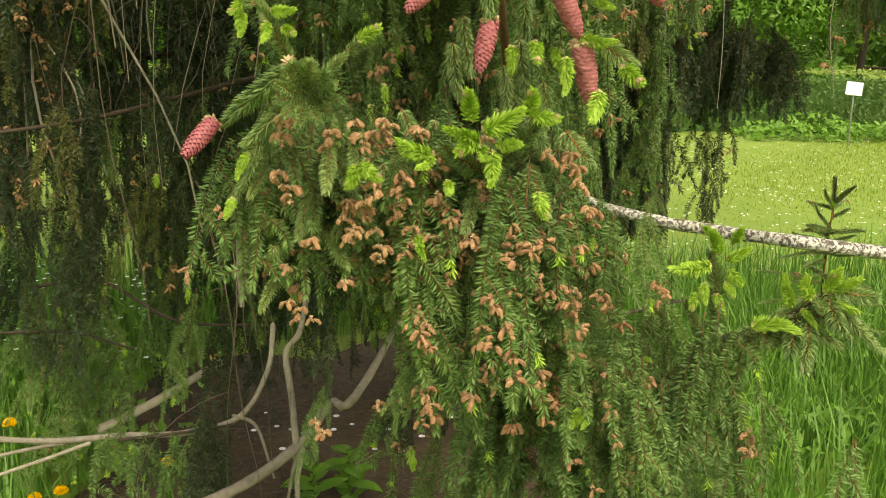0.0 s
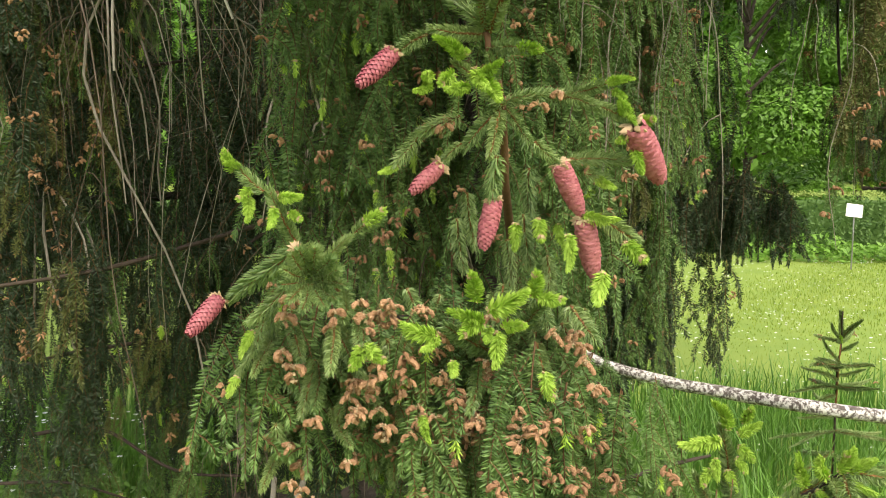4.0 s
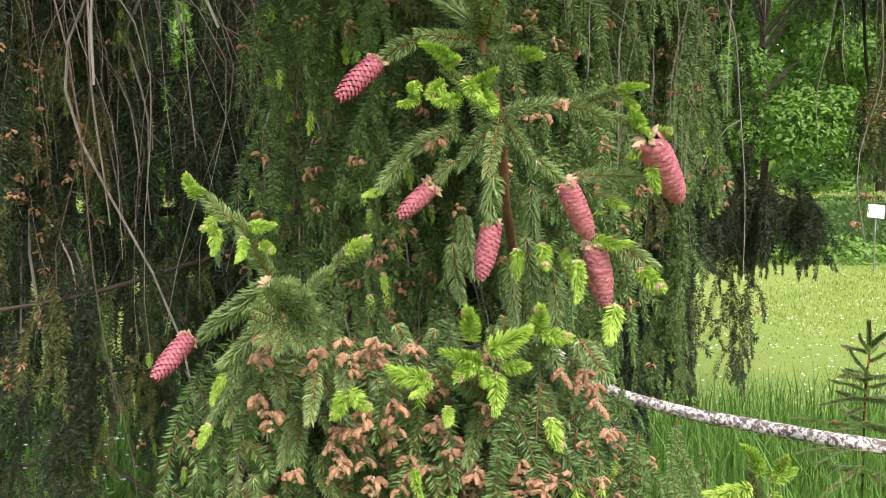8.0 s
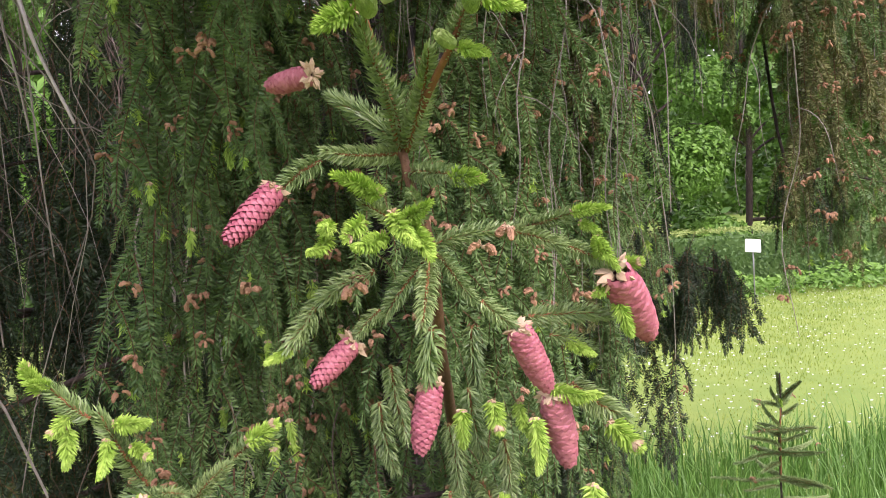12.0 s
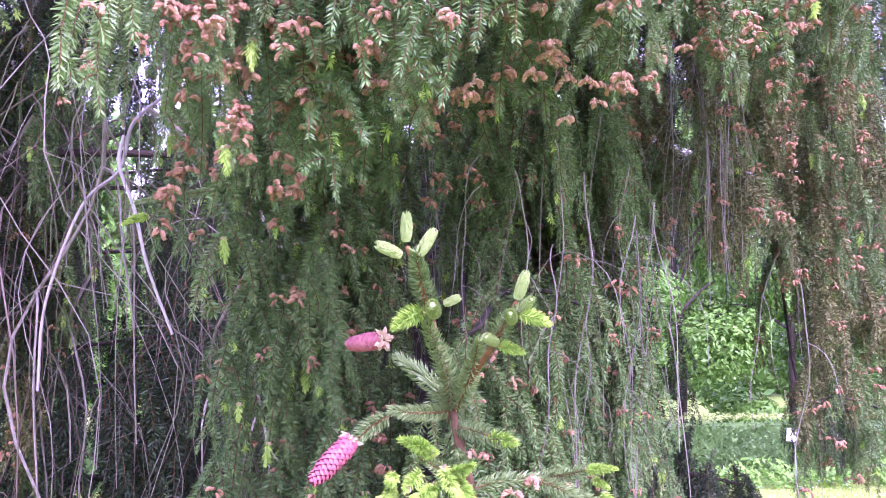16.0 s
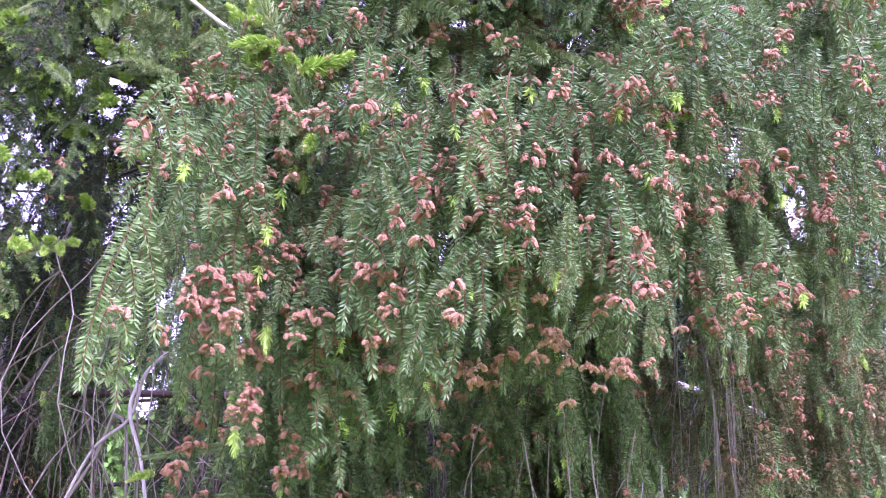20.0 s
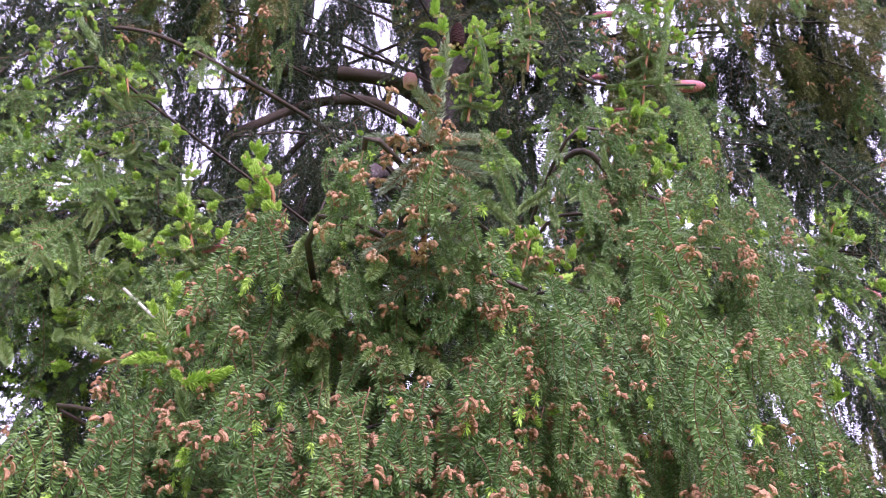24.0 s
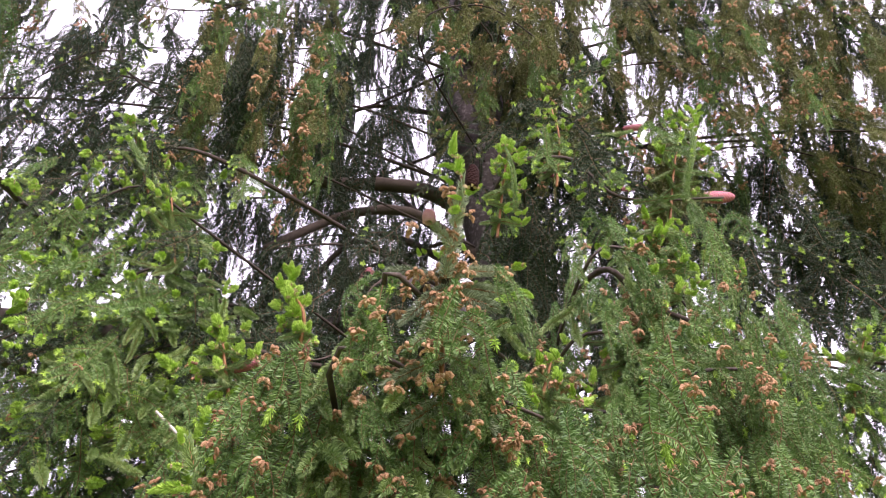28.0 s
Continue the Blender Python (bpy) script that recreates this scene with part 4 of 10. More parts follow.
fresh(low2, (0.400, 1.090, 1.221), (0.025, -0.015, -0.021), 1.00)
fresh(low2, (0.387, 1.090, 1.187), (0.006, -0.015, -0.028), 0.90)
fresh(low2, (0.363, 1.090, 1.187), (-0.022, -0.015, -0.020), 0.93)
fresh(low2, (0.398, 1.090, 1.204), (0.017, -0.015, -0.020), 0.84)
curtain(low2, 37, (0.25, 0.55), forward=0.25, pollen=0.14, fresh=0.015, thick=0.08, end=0.72)
for k in range(30):
    foot = along(low2, 0.42 + 0.57 * k / 29)
    reach = rng.uniform(0.05, 0.10)
    swing = (1 if k % 2 else -1) * rng.uniform(0.3, 1.0)
    brush(low2, foot, foot + reach * np.array([swing * 0.7 + 0.3, -0.5, rng.uniform(-0.8, 0.35)]))
low3 = branch([(0.300, 1.900, 1.100), (0.000, 1.350, 0.978), (0.173, 1.400, 1.001), (0.398, 1.500, 1.032), (0.536, 1.600, 1.022)], 0.006, 0.003, STEM)
curtain(low3, 7, (0.3, 0.6), pollen=0.1, fresh=0.015, thick=0.09, kind='mixed')
# second tier: the bough above, with its own upright tip
tier = branch([(0.420, 3.400, 3.400), (0.350, 2.500, 2.900), (0.250, 1.900, 2.550), (0.196, 1.500, 2.443), (0.162, 1.150, 2.588), (0.140, 1.030, 2.674), (0.124, 0.970, 2.811), (0.154, 0.930, 2.809), (0.157, 0.900, 2.902), (0.171, 0.860, 2.979), (0.176, 0.800, 3.019)], 0.011, 0.006, STEM)
tierA = branch([(0.200, 1.600, 2.500), (-0.193, 1.050, 2.401), (-0.097, 0.980, 2.447), (0.062, 0.970, 2.450), (0.194, 1.000, 2.504), (0.343, 1.030, 2.518)], 0.004, 0.0025, STEM)
curtain(tierA, 48, (0.18, 0.42), forward=0.12, pollen=2.4, fresh=0.015, thick=0.08)
tierB = branch([(0.200, 1.600, 2.600), (-0.204, 1.200, 2.751), (-0.046, 1.100, 2.738), (0.133, 1.050, 2.747), (0.280, 1.100, 2.686), (0.373, 1.120, 2.663)], 0.004, 0.0025, STEM)
curtain(tierB, 45, (0.16, 0.36), forward=0.12, pollen=2.2, fresh=0.025, thick=0.1)
tierC = branch([(0.300, 2.200, 2.700), (0.346, 1.150, 2.689), (0.562, 1.300, 2.730), (0.790, 1.450, 2.760), (0.939, 1.600, 2.671)], 0.006, 0.003, STEM)
curtain(tierC, 48, (0.2, 0.5), forward=0.12, pollen=2.0, fresh=0.03, thick=0.12)
tierD = branch([(0.400, 3.000, 3.200), (0.500, 2.100, 2.800), (0.580, 1.500, 2.960), (0.680, 1.380, 3.020), (0.780, 1.400, 3.060), (0.912, 1.450, 3.080)], 0.006, 0.003, STEM)
curtain(tierD, 28, (0.2, 0.42), forward=0.12, pollen=1.6, fresh=0.05, thick=0.12, start=0.5)
tierE = branch([(0.300, 2.400, 2.600), (-0.568, 1.700, 2.736), (-0.417, 1.600, 2.710), (-0.277, 1.500, 2.671), (-0.168, 1.500, 2.516)], 0.006, 0.003, STEM)
curtain(tierE, 20, (0.25, 0.5), pollen=0.7, fresh=0.12, thick=0.1, sway=0.06, start=0.42)
tierF = branch([(0.200, 1.700, 2.450), (-0.135, 1.100, 2.292), (-0.049, 1.080, 2.279), (0.041, 1.150, 2.293)], 0.005, 0.003, STEM)
curtain(tierF, 16, (0.12, 0.24), forward=0.1, pollen=1.3, fresh=0.015, thick=0.06)
# dark old foliage that hangs beside the lawn
gloom = branch([(0.380, 3.300, 2.350), (0.380, 2.450, 2.150), (0.560, 2.430, 2.080), (0.740, 2.450, 1.960)], 0.008, 0.004, STEM)
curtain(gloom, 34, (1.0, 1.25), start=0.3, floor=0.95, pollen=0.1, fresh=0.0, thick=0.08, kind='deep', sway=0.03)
curtain(gloom, 8, (0.7, 1.0), start=0.3, floor=1.0, pollen=0.2, fresh=0.02, thick=0.05, kind='olive', sway=0.03, forward=0.03)
# curtains behind the cone branch
backA = branch([(0.300, 2.900, 2.500), (-0.190, 1.700, 2.303), (-0.130, 1.650, 2.350), (-0.060, 1.600, 2.337), (0.010, 1.600, 2.286)], 0.007, 0.004, STEM)
curtain(backA, 24, (0.7, 1.15), pollen=0.7, fresh=0.3, thick=0.05, kind='far', sway=0.02, start=0.25)
backB = branch([(0.420, 3.300, 3.000), (0.181, 1.700, 2.563), (0.298, 1.700, 2.616), (0.392, 1.750, 2.641), (0.453, 1.800, 2.600)], 0.007, 0.004, STEM)
curtain(backB, 24, (0.7, 1.1), pollen=0.6, fresh=0.03, thick=0.08, kind='far', sway=0.03)
backC = branch([(0.420, 3.400, 3.300), (0.700, 2.600, 3.000), (0.544, 2.000, 2.933), (0.714, 2.000, 2.910), (0.977, 2.100, 2.940), (1.354, 2.200, 2.871)], 0.012, 0.004, STEM)
curtain(backC, 36, (0.5, 0.9), start=0.3, floor=1.98, pollen=1.5, fresh=0.03, thick=0.12, kind='olive', sway=0.04)
backD = branch([(0.420, 3.500, 2.800), (0.854, 2.200, 2.758), (1.053, 2.200, 2.700), (1.235, 2.250, 2.659), (1.520, 2.300, 2.584)], 0.01, 0.004, STEM)
curtain(backD, 14, (0.45, 0.9), start=0.2, end=0.6, floor=1.98, pollen=1.1, fresh=0.03, thick=0.12, kind='olive', sway=0.04)
curtain(backD, 20, (0.8, 1.2), start=0.6, floor=1.45, pollen=0.9, fresh=0.03, thick=0.12, kind='olive', sway=0.04)
backE = branch([(0.420, 3.500, 2.400), (0.176, 1.900, 2.279), (0.267, 1.900, 2.223), (0.438, 2.000, 2.195), (0.575, 2.100, 2.161)], 0.009, 0.004, STEM)
curtain(backE, 14, (0.8, 1.2), start=0.3, end=0.85, floor=1.08, pollen=0.2, fresh=0.02, thick=0.08, kind='far', sway=0.03)
leftA = branch([(0.300, 3.500, 2.600), (-0.790, 2.300, 2.360), (-0.880, 2.200, 2.293), (-0.980, 2.100, 2.216), (-1.216, 2.000, 2.123)], 0.012, 0.004, STEM)
curtain(leftA, 18, (0.7, 1.2), pollen=1.3, fresh=0.06, thick=0.11, kind='shade', sway=0.03, start=0.3)
leftB = branch([(0.300, 3.500, 3.000), (-0.597, 2.400, 2.859), (-0.821, 2.400, 2.786), (-1.009, 2.400, 2.715), (-1.269, 2.300, 2.611)], 0.012, 0.004, STEM)
curtain(leftB, 24, (0.45, 0.9), pollen=0.25, fresh=0.22, thick=0.14, kind='mixed', sway=0.04, start=0.2)
leftC = branch([(0.300, 3.500, 1.500), (-0.511, 2.600, 1.096), (-0.796, 2.500, 1.062), (-1.010, 2.400, 1.048), (-1.176, 2.300, 1.021)], 0.009, 0.004, STEM)
curtain(leftC, 8, (0.18, 0.36), pollen=0.3, fresh=0.2, thick=0.12, kind='mixed', sway=0.06)
leftD = branch([(0.300, 3.400, 1.500), (-0.400, 2.500, 1.420), (-0.600, 2.200, 1.380), (-0.780, 2.000, 1.340), (-1.056, 1.950, 1.300)], 0.009, 0.004, STEM)
curtain(leftD, 16, (0.3, 0.6), pollen=0.5, fresh=0.08, thick=0.1, kind='shade', sway=0.04, start=0.35)
backF = branch([(0.420, 3.300, 2.700), (0.110, 1.500, 1.926), (0.181, 1.500, 1.951), (0.255, 1.520, 1.954), (0.324, 1.550, 1.933)], 0.006, 0.003, STEM)
curtain(backF, 24, (0.35, 0.65), start=0.25, pollen=0.5, fresh=0.015, thick=0.05, kind='far', sway=0.05)
# boughs of the upper crown
upL = branch([(0.420, 3.500, 4.200), (-0.368, 2.400, 3.645), (-0.639, 2.000, 3.545), (-0.796, 1.900, 3.389), (-0.961, 1.900, 3.196)], 0.012, 0.004, STEM)
curtain(upL, 15, (0.25, 0.6), kind='f_lit', start=0.25, pollen=0.15, fresh=0.35, thick=0.15)
upL2 = branch([(0.420, 3.500, 4.600), (-0.636, 2.600, 4.654), (-1.043, 2.400, 4.672), (-1.301, 2.300, 4.427), (-1.511, 2.300, 4.066)], 0.012, 0.004, STEM)
curtain(upL2, 15, (0.25, 0.6), kind='f_lit', start=0.25, pollen=0.15, fresh=0.3, thick=0.15)
upR = branch([(0.420, 3.500, 4.000), (0.450, 2.000, 3.476), (0.558, 1.600, 3.474), (0.681, 1.600, 3.369), (0.884, 1.600, 3.275), (1.073, 1.700, 3.213)], 0.012, 0.004, STEM)
curtain(upR, 18, (0.2, 0.5), start=0.25, pollen=0.3, fresh=0.075, thick=0.14)
upM = branch([(0.420, 3.500, 4.700), (0.328, 2.200, 4.332), (0.576, 2.100, 4.396), (0.770, 2.100, 4.206), (1.182, 2.200, 4.320)], 0.012, 0.004, STEM)
curtain(upM, 15, (0.15, 0.4), kind='f_lit', start=0.25, pollen=0.1, fresh=0.3, thick=0.15)
top = branch([(0.420, 3.500, 3.876), (-0.685, 2.200, 4.026), (-0.961, 2.100, 4.167), (-1.204, 2.100, 3.966), (-1.411, 2.100, 3.781)], 0.006, 0.003, STEM)
curtain(top, 24, (0.2, 0.42), start=0.25, end=0.78, thick=0.15, sway=0.3, kind='f_lit', fresh=0.55, pollen=0.05, size=1.1)
top = branch([(0.420, 3.500, 3.471), (-0.513, 2.100, 3.621), (-0.737, 2.000, 3.738), (-0.978, 2.000, 3.570), (-1.228, 2.000, 3.393)], 0.006, 0.003, STEM)
curtain(top, 26, (0.2, 0.42), start=0.25, end=0.82, thick=0.15, sway=0.3, kind='f_lit', fresh=0.55, pollen=0.1, size=1.1)
top = branch([(0.420, 3.500, 3.131), (-0.385, 2.000, 3.281), (-0.616, 1.950, 3.411), (-0.818, 1.900, 3.239), (-1.076, 1.900, 3.088)], 0.006, 0.003, STEM)
curtain(top, 31, (0.2, 0.42), start=0.25, thick=0.15, sway=0.3, kind='f_lit', fresh=0.5, pollen=0.2, size=1.1)
top = branch([(0.420, 3.500, 2.878), (-0.282, 1.900, 3.028), (-0.499, 1.800, 3.095), (-0.730, 1.800, 2.990), (-0.968, 1.800, 2.903)], 0.006, 0.003, STEM)
curtain(top, 20, (0.2, 0.42), start=0.25, thick=0.15, sway=0.3, kind='f_lit', fresh=0.45, pollen=0.2, size=1.1)
top = branch([(0.420, 3.500, 5.024), (-1.204, 2.600, 5.174), (-1.572, 2.600, 5.533), (-1.893, 2.600, 5.297), (-2.075, 2.600, 5.044)], 0.006, 0.003, STEM)
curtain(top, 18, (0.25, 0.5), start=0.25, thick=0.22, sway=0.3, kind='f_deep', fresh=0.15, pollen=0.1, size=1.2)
top = branch([(0.420, 3.500, 5.369), (-0.903, 2.700, 5.519), (-0.687, 2.700, 5.622), (-0.464, 2.700, 5.458)], 0.006, 0.003, STEM)
curtain(top, 21, (0.6, 0.95), start=0.33, thick=0.22, sway=0.06, kind='olive', fresh=0.05, pollen=1.2, size=1.2)
top = branch([(0.420, 3.500, 6.135), (0.278, 2.900, 6.285), (-0.556, 2.800, 6.474), (-1.317, 2.800, 6.153), (-2.166, 2.800, 6.313), (-2.493, 2.800, 5.875)], 0.006, 0.003, STEM)
curtain(top, 39, (0.3, 0.65), start=0.2, thick=0.22, sway=0.3, kind='olive', fresh=0.05, pollen=0.8, size=1.2)
top = branch([(0.420, 3.500, 3.243), (0.477, 1.700, 3.393), (0.646, 1.620, 3.572), (0.828, 1.700, 3.411)], 0.006, 0.003, STEM)
curtain(top, 9, (0.12, 0.25), start=0.55, thick=0.15, sway=0.3, kind='lit', fresh=0.075, pollen=0.5, forward=0.12)
top = branch([(0.420, 3.500, 2.998), (0.408, 1.700, 3.148), (0.629, 1.600, 3.280), (0.952, 1.700, 3.258)], 0.006, 0.003, STEM)
curtain(top, 13, (0.15, 0.3), start=0.55, thick=0.15, sway=0.3, kind='lit', fresh=0.075, pollen=0.4, forward=0.12)
top = branch([(0.420, 3.500, 2.764), (0.351, 1.600, 2.914), (0.633, 1.550, 3.015), (0.994, 1.600, 3.000)], 0.006, 0.003, STEM)
curtain(top, 17, (0.15, 0.35), start=0.48, thick=0.15, sway=0.3, kind='lit', fresh=0.06, pollen=0.35, forward=0.12)
top = branch([(0.420, 3.500, 2.658), (0.069, 1.020, 2.808), (0.156, 0.970, 2.870), (0.268, 1.020, 2.818)], 0.006, 0.003, STEM)
curtain(top, 8, (0.1, 0.2), start=0.33, thick=0.07, sway=0.3, kind='lit', fresh=0.05, pollen=0.5, forward=0.12)
top = branch([(0.420, 3.500, 2.554), (-0.009, 1.070, 2.704), (0.161, 1.000, 2.757), (0.322, 1.020, 2.714)], 0.006, 0.003, STEM)
curtain(top, 11, (0.1, 0.2), start=0.33, thick=0.08, sway=0.3, kind='lit', fresh=0.05, pollen=0.5, forward=0.12)
top = branch([(0.420, 3.500, 6.114), (0.434, 2.800, 6.264), (1.078, 2.700, 6.489), (1.858, 2.700, 6.321), (2.574, 2.700, 6.059)], 0.006, 0.003, STEM)
curtain(top, 48, (0.4, 0.85), start=0.25, thick=0.22, sway=0.3, kind='olive', fresh=0.02, pollen=0.8, size=1.2)
top = branch([(0.420, 3.500, 5.565), (0.680, 2.900, 5.715), (1.345, 2.800, 5.869), (1.973, 2.800, 5.676), (2.483, 2.800, 5.404)], 0.006, 0.003, STEM)
curtain(top, 42, (0.4, 0.8), start=0.25, thick=0.22, sway=0.3, kind='olive', fresh=0.025, pollen=0.8, size=1.2)
top = branch([(0.420, 3.500, 5.196), (1.196, 3.100, 5.346), (1.782, 3.000, 5.447), (2.510, 3.000, 5.202)], 0.006, 0.003, STEM)
curtain(top, 18, (0.4, 0.8), start=0.33, thick=0.22, sway=0.3, kind='olive', fresh=0.025, pollen=0.8, size=1.2)
top = branch([(0.420, 3.500, 4.440), (1.225, 3.000, 4.590), (1.778, 3.000, 4.721), (2.286, 3.000, 4.450)], 0.006, 0.003, STEM)
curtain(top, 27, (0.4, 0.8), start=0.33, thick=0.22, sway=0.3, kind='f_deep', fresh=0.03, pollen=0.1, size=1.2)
top = branch([(0.420, 3.500, 3.199), (1.005, 2.000, 3.349), (1.259, 1.900, 3.395), (1.497, 1.900, 3.280)], 0.006, 0.003, STEM)
curtain(top, 20, (0.25, 0.5), start=0.33, thick=0.15, sway=0.3, kind='f_lit', fresh=0.2, pollen=0.15, size=1.1)
top = branch([(0.420, 3.500, 5.568), (-0.050, 2.600, 5.718), (0.264, 2.550, 5.956), (0.643, 2.600, 5.669)], 0.006, 0.003, STEM)
curtain(top, 14, (0.3, 0.55), start=0.33, thick=0.22, sway=0.3, kind='olive', fresh=0.05, pollen=0.8, size=1.2)
top = branch([(0.420, 3.500, 3.290), (-0.273, 2.500, 3.440), (-0.739, 2.600, 3.178), (-1.077, 2.600, 3.048), (-1.381, 2.600, 3.072)], 0.006, 0.003, STEM)
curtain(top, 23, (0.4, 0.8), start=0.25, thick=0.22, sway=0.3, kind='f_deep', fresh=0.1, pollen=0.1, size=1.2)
top = branch([(0.420, 3.500, 4.007), (-0.055, 2.600, 4.157), (-0.217, 2.400, 3.699), (-0.348, 2.300, 3.584)], 0.006, 0.003, STEM)
curtain(top, 16, (0.25, 0.5), start=0.33, thick=0.22, sway=0.3, kind='f_deep', fresh=0.1, pollen=0.15, size=1.2)
top = branch([(0.420, 3.500, 4.665), (0.406, 2.600, 4.815), (0.551, 2.500, 4.937), (0.782, 2.500, 4.638)], 0.006, 0.003, STEM)
curtain(top, 18, (0.3, 0.6), start=0.33, thick=0.22, sway=0.3, kind='f_deep', fresh=0.25, pollen=0.1, size=1.2)
top = branch([(0.420, 3.550, 7.599), (-0.354, 4.600, 7.699), (-1.216, 4.400, 7.345), (-2.117, 4.200, 6.688), (-2.827, 4.000, 5.998)], 0.009, 0.004, STEM)
veil_of(top, 53, (1.2, 1.75), STRANDS, thick=0.22)
top = branch([(0.420, 3.550, 6.061), (-0.244, 4.600, 6.161), (-0.798, 4.600, 6.026), (-1.266, 4.400, 5.685)], 0.009, 0.004, STEM)
veil_of(top, 28, (1.2, 1.75), STRANDS, thick=0.22)
top = branch([(0.420, 3.550, 7.672), (0.410, 3.400, 7.772), (1.276, 3.300, 7.533), (2.226, 3.300, 7.325), (3.063, 3.300, 6.879)], 0.009, 0.004, STEM)
veil_of(top, 56, (1.2, 1.75), STRANDS_DRY, thick=0.22)
top = branch([(0.420, 3.550, 5.920), (1.049, 3.800, 6.020), (2.072, 3.700, 5.883), (2.847, 3.600, 5.470)], 0.009, 0.004, STEM)
veil_of(top, 47, (1.2, 1.75), STRANDS, thick=0.22)
top = branch([(0.420, 3.550, 9.975), (0.271, 3.600, 10.075), (1.986, 3.400, 9.789), (4.085, 3.400, 9.450)], 0.009, 0.004, STEM)
veil_of(top, 47, (1.2, 1.75), STRANDS, thick=0.22)
top = branch([(0.420, 3.550, 9.916), (-0.497, 3.600, 10.016), (-2.379, 3.400, 9.455), (-4.520, 3.400, 8.813)], 0.009, 0.004, STEM)
veil_of(top, 56, (1.2, 1.75), STRANDS, thick=0.22)
top = branch([(0.420, 3.550, 7.053), (0.166, 3.100, 7.153), (-0.751, 3.000, 6.816), (-1.690, 3.000, 6.877), (-2.375, 2.900, 6.445)], 0.009, 0.004, STEM)
veil_of(top, 61, (0.75, 1.1), STRANDS, thick=0.22)
top = branch([(0.420, 3.550, 5.794), (-0.520, 3.200, 5.894), (-1.307, 3.100, 5.830), (-1.996, 3.100, 5.986)], 0.009, 0.004, STEM)
veil_of(top, 30, (0.75, 1.1), STRANDS, thick=0.22)
top = branch([(0.420, 3.550, 6.508), (0.822, 3.200, 6.608), (1.733, 3.200, 6.781), (2.804, 3.200, 6.617)], 0.009, 0.004, STEM)
veil_of(top, 64, (0.75, 1.1), STRANDS_DRY, thick=0.22)
top = branch([(0.420, 3.550, 5.807), (1.820, 3.400, 5.907), (2.318, 3.400, 5.888), (2.838, 3.400, 5.730)], 0.009, 0.004, STEM)
veil_of(top, 30, (1.2, 1.75), STRANDS, thick=0.22)
top = branch([(0.420, 3.550, 3.875), (0.406, 2.700, 3.975), (0.099, 2.600, 3.792), (-0.229, 2.600, 3.679), (-0.516, 2.600, 3.526)], 0.009, 0.004, STEM)
veil_of(top, 36, (0.75, 1.1), STRANDS, thick=0.22)
top = branch([(0.420, 3.550, 3.814), (0.506, 2.600, 3.914), (0.829, 2.600, 3.879), (1.254, 2.600, 3.849)], 0.009, 0.004, STEM)
veil_of(top, 30, (0.75, 1.1), STRANDS, thick=0.22)
# upright tips of the boughs in the upper crown
pyramid(upL, (-0.660, 2.000, 3.482), (-0.777, 1.950, 3.984), 0.3, 7, seed=1, tips=2, cones=0.1)
pyramid(upL, (-0.931, 2.250, 4.109), (-1.134, 2.200, 4.610), 0.24, 6, seed=2, tips=2)
pyramid(upL, (-0.173, 1.470, 3.106), (-0.211, 1.450, 3.253), 0.06, 4, seed=3, tips=2)
pyramid(upL, (-0.303, 1.500, 2.943), (-0.359, 1.480, 3.137), 0.14, 5, seed=4, tips=2)
pyramid(upL, (-0.194, 1.170, 2.632), (-0.233, 1.150, 2.725), 0.07, 4, seed=5, tips=2)
pyramid(upL, (-0.805, 1.950, 3.093), (-0.917, 1.900, 3.307), 0.3, 5, seed=6, tips=2, cones=0.2)
pyramid(upL, (-0.493, 1.750, 2.932), (-0.596, 1.700, 3.116), 0.26, 5, seed=7, tips=2, cones=0.2)
pyramid(upL, (-1.294, 2.300, 3.918), (-1.470, 2.300, 4.326), 0.25, 5, seed=8, tips=2)
pyramid(upR, (0.600, 1.620, 3.081), (0.719, 1.550, 3.574), 0.24, 8, seed=9, tips=2, cones=0.6)
pyramid(upR, (0.928, 2.100, 4.080), (1.026, 2.050, 4.579), 0.2, 6, seed=10, tips=2)
pyramid(upR, (1.283, 1.900, 3.234), (1.353, 1.850, 3.463), 0.2, 5, seed=11, tips=2)
pyramid(upR, (0.315, 2.000, 3.912), (0.348, 1.950, 4.284), 0.1, 6, seed=12, tips=2)
pyramid(upR, (0.554, 2.200, 4.344), (0.550, 2.200, 4.789), 0.12, 5, seed=13, tips=2)
pyramid(upR, (0.949, 1.700, 3.019), (0.935, 1.650, 3.243), 0.22, 5, seed=14, tips=1, cones=0.4)
pyramid(upR, (0.352, 1.300, 2.737), (0.371, 1.250, 2.966), 0.16, 6, seed=15, tips=1, cones=0.5)
pyramid(upL, (0.030, 1.150, 2.643), (-0.024, 1.120, 2.807), 0.16, 5, seed=16, tips=1, cones=0.5)
# tip of the second tier, with its cones
tip = branch([(0.159, 0.970, 2.686), (0.155, 0.930, 2.809), (0.158, 0.900, 2.902), (0.172, 0.860, 2.979), (0.176, 0.790, 3.022)], 0.005, 0.0028, TWIG, "orange-brown upright leader shoot")
for k in range(34):
    pollen(tip, along(tip, 0.02 + 0.75 * (k + rng.random()) / 34) + rng.normal(0, 1, 3) * [0.032, 0.02, 0.02] + [0, -0.022, 0], rng.uniform(0.7, 1.1))
brush(tier, (0.156, 0.920, 2.802), (0.158, 0.900, 2.896), pale=True)
brush(tier, (0.158, 0.880, 2.881), (0.171, 0.860, 2.973), pale=True)
brush(tier, (0.171, 0.820, 2.938), (0.176, 0.800, 3.025), pale=True)
brush(tier, (0.157, 0.900, 2.904), (0.061, 0.880, 2.893), pale=True)
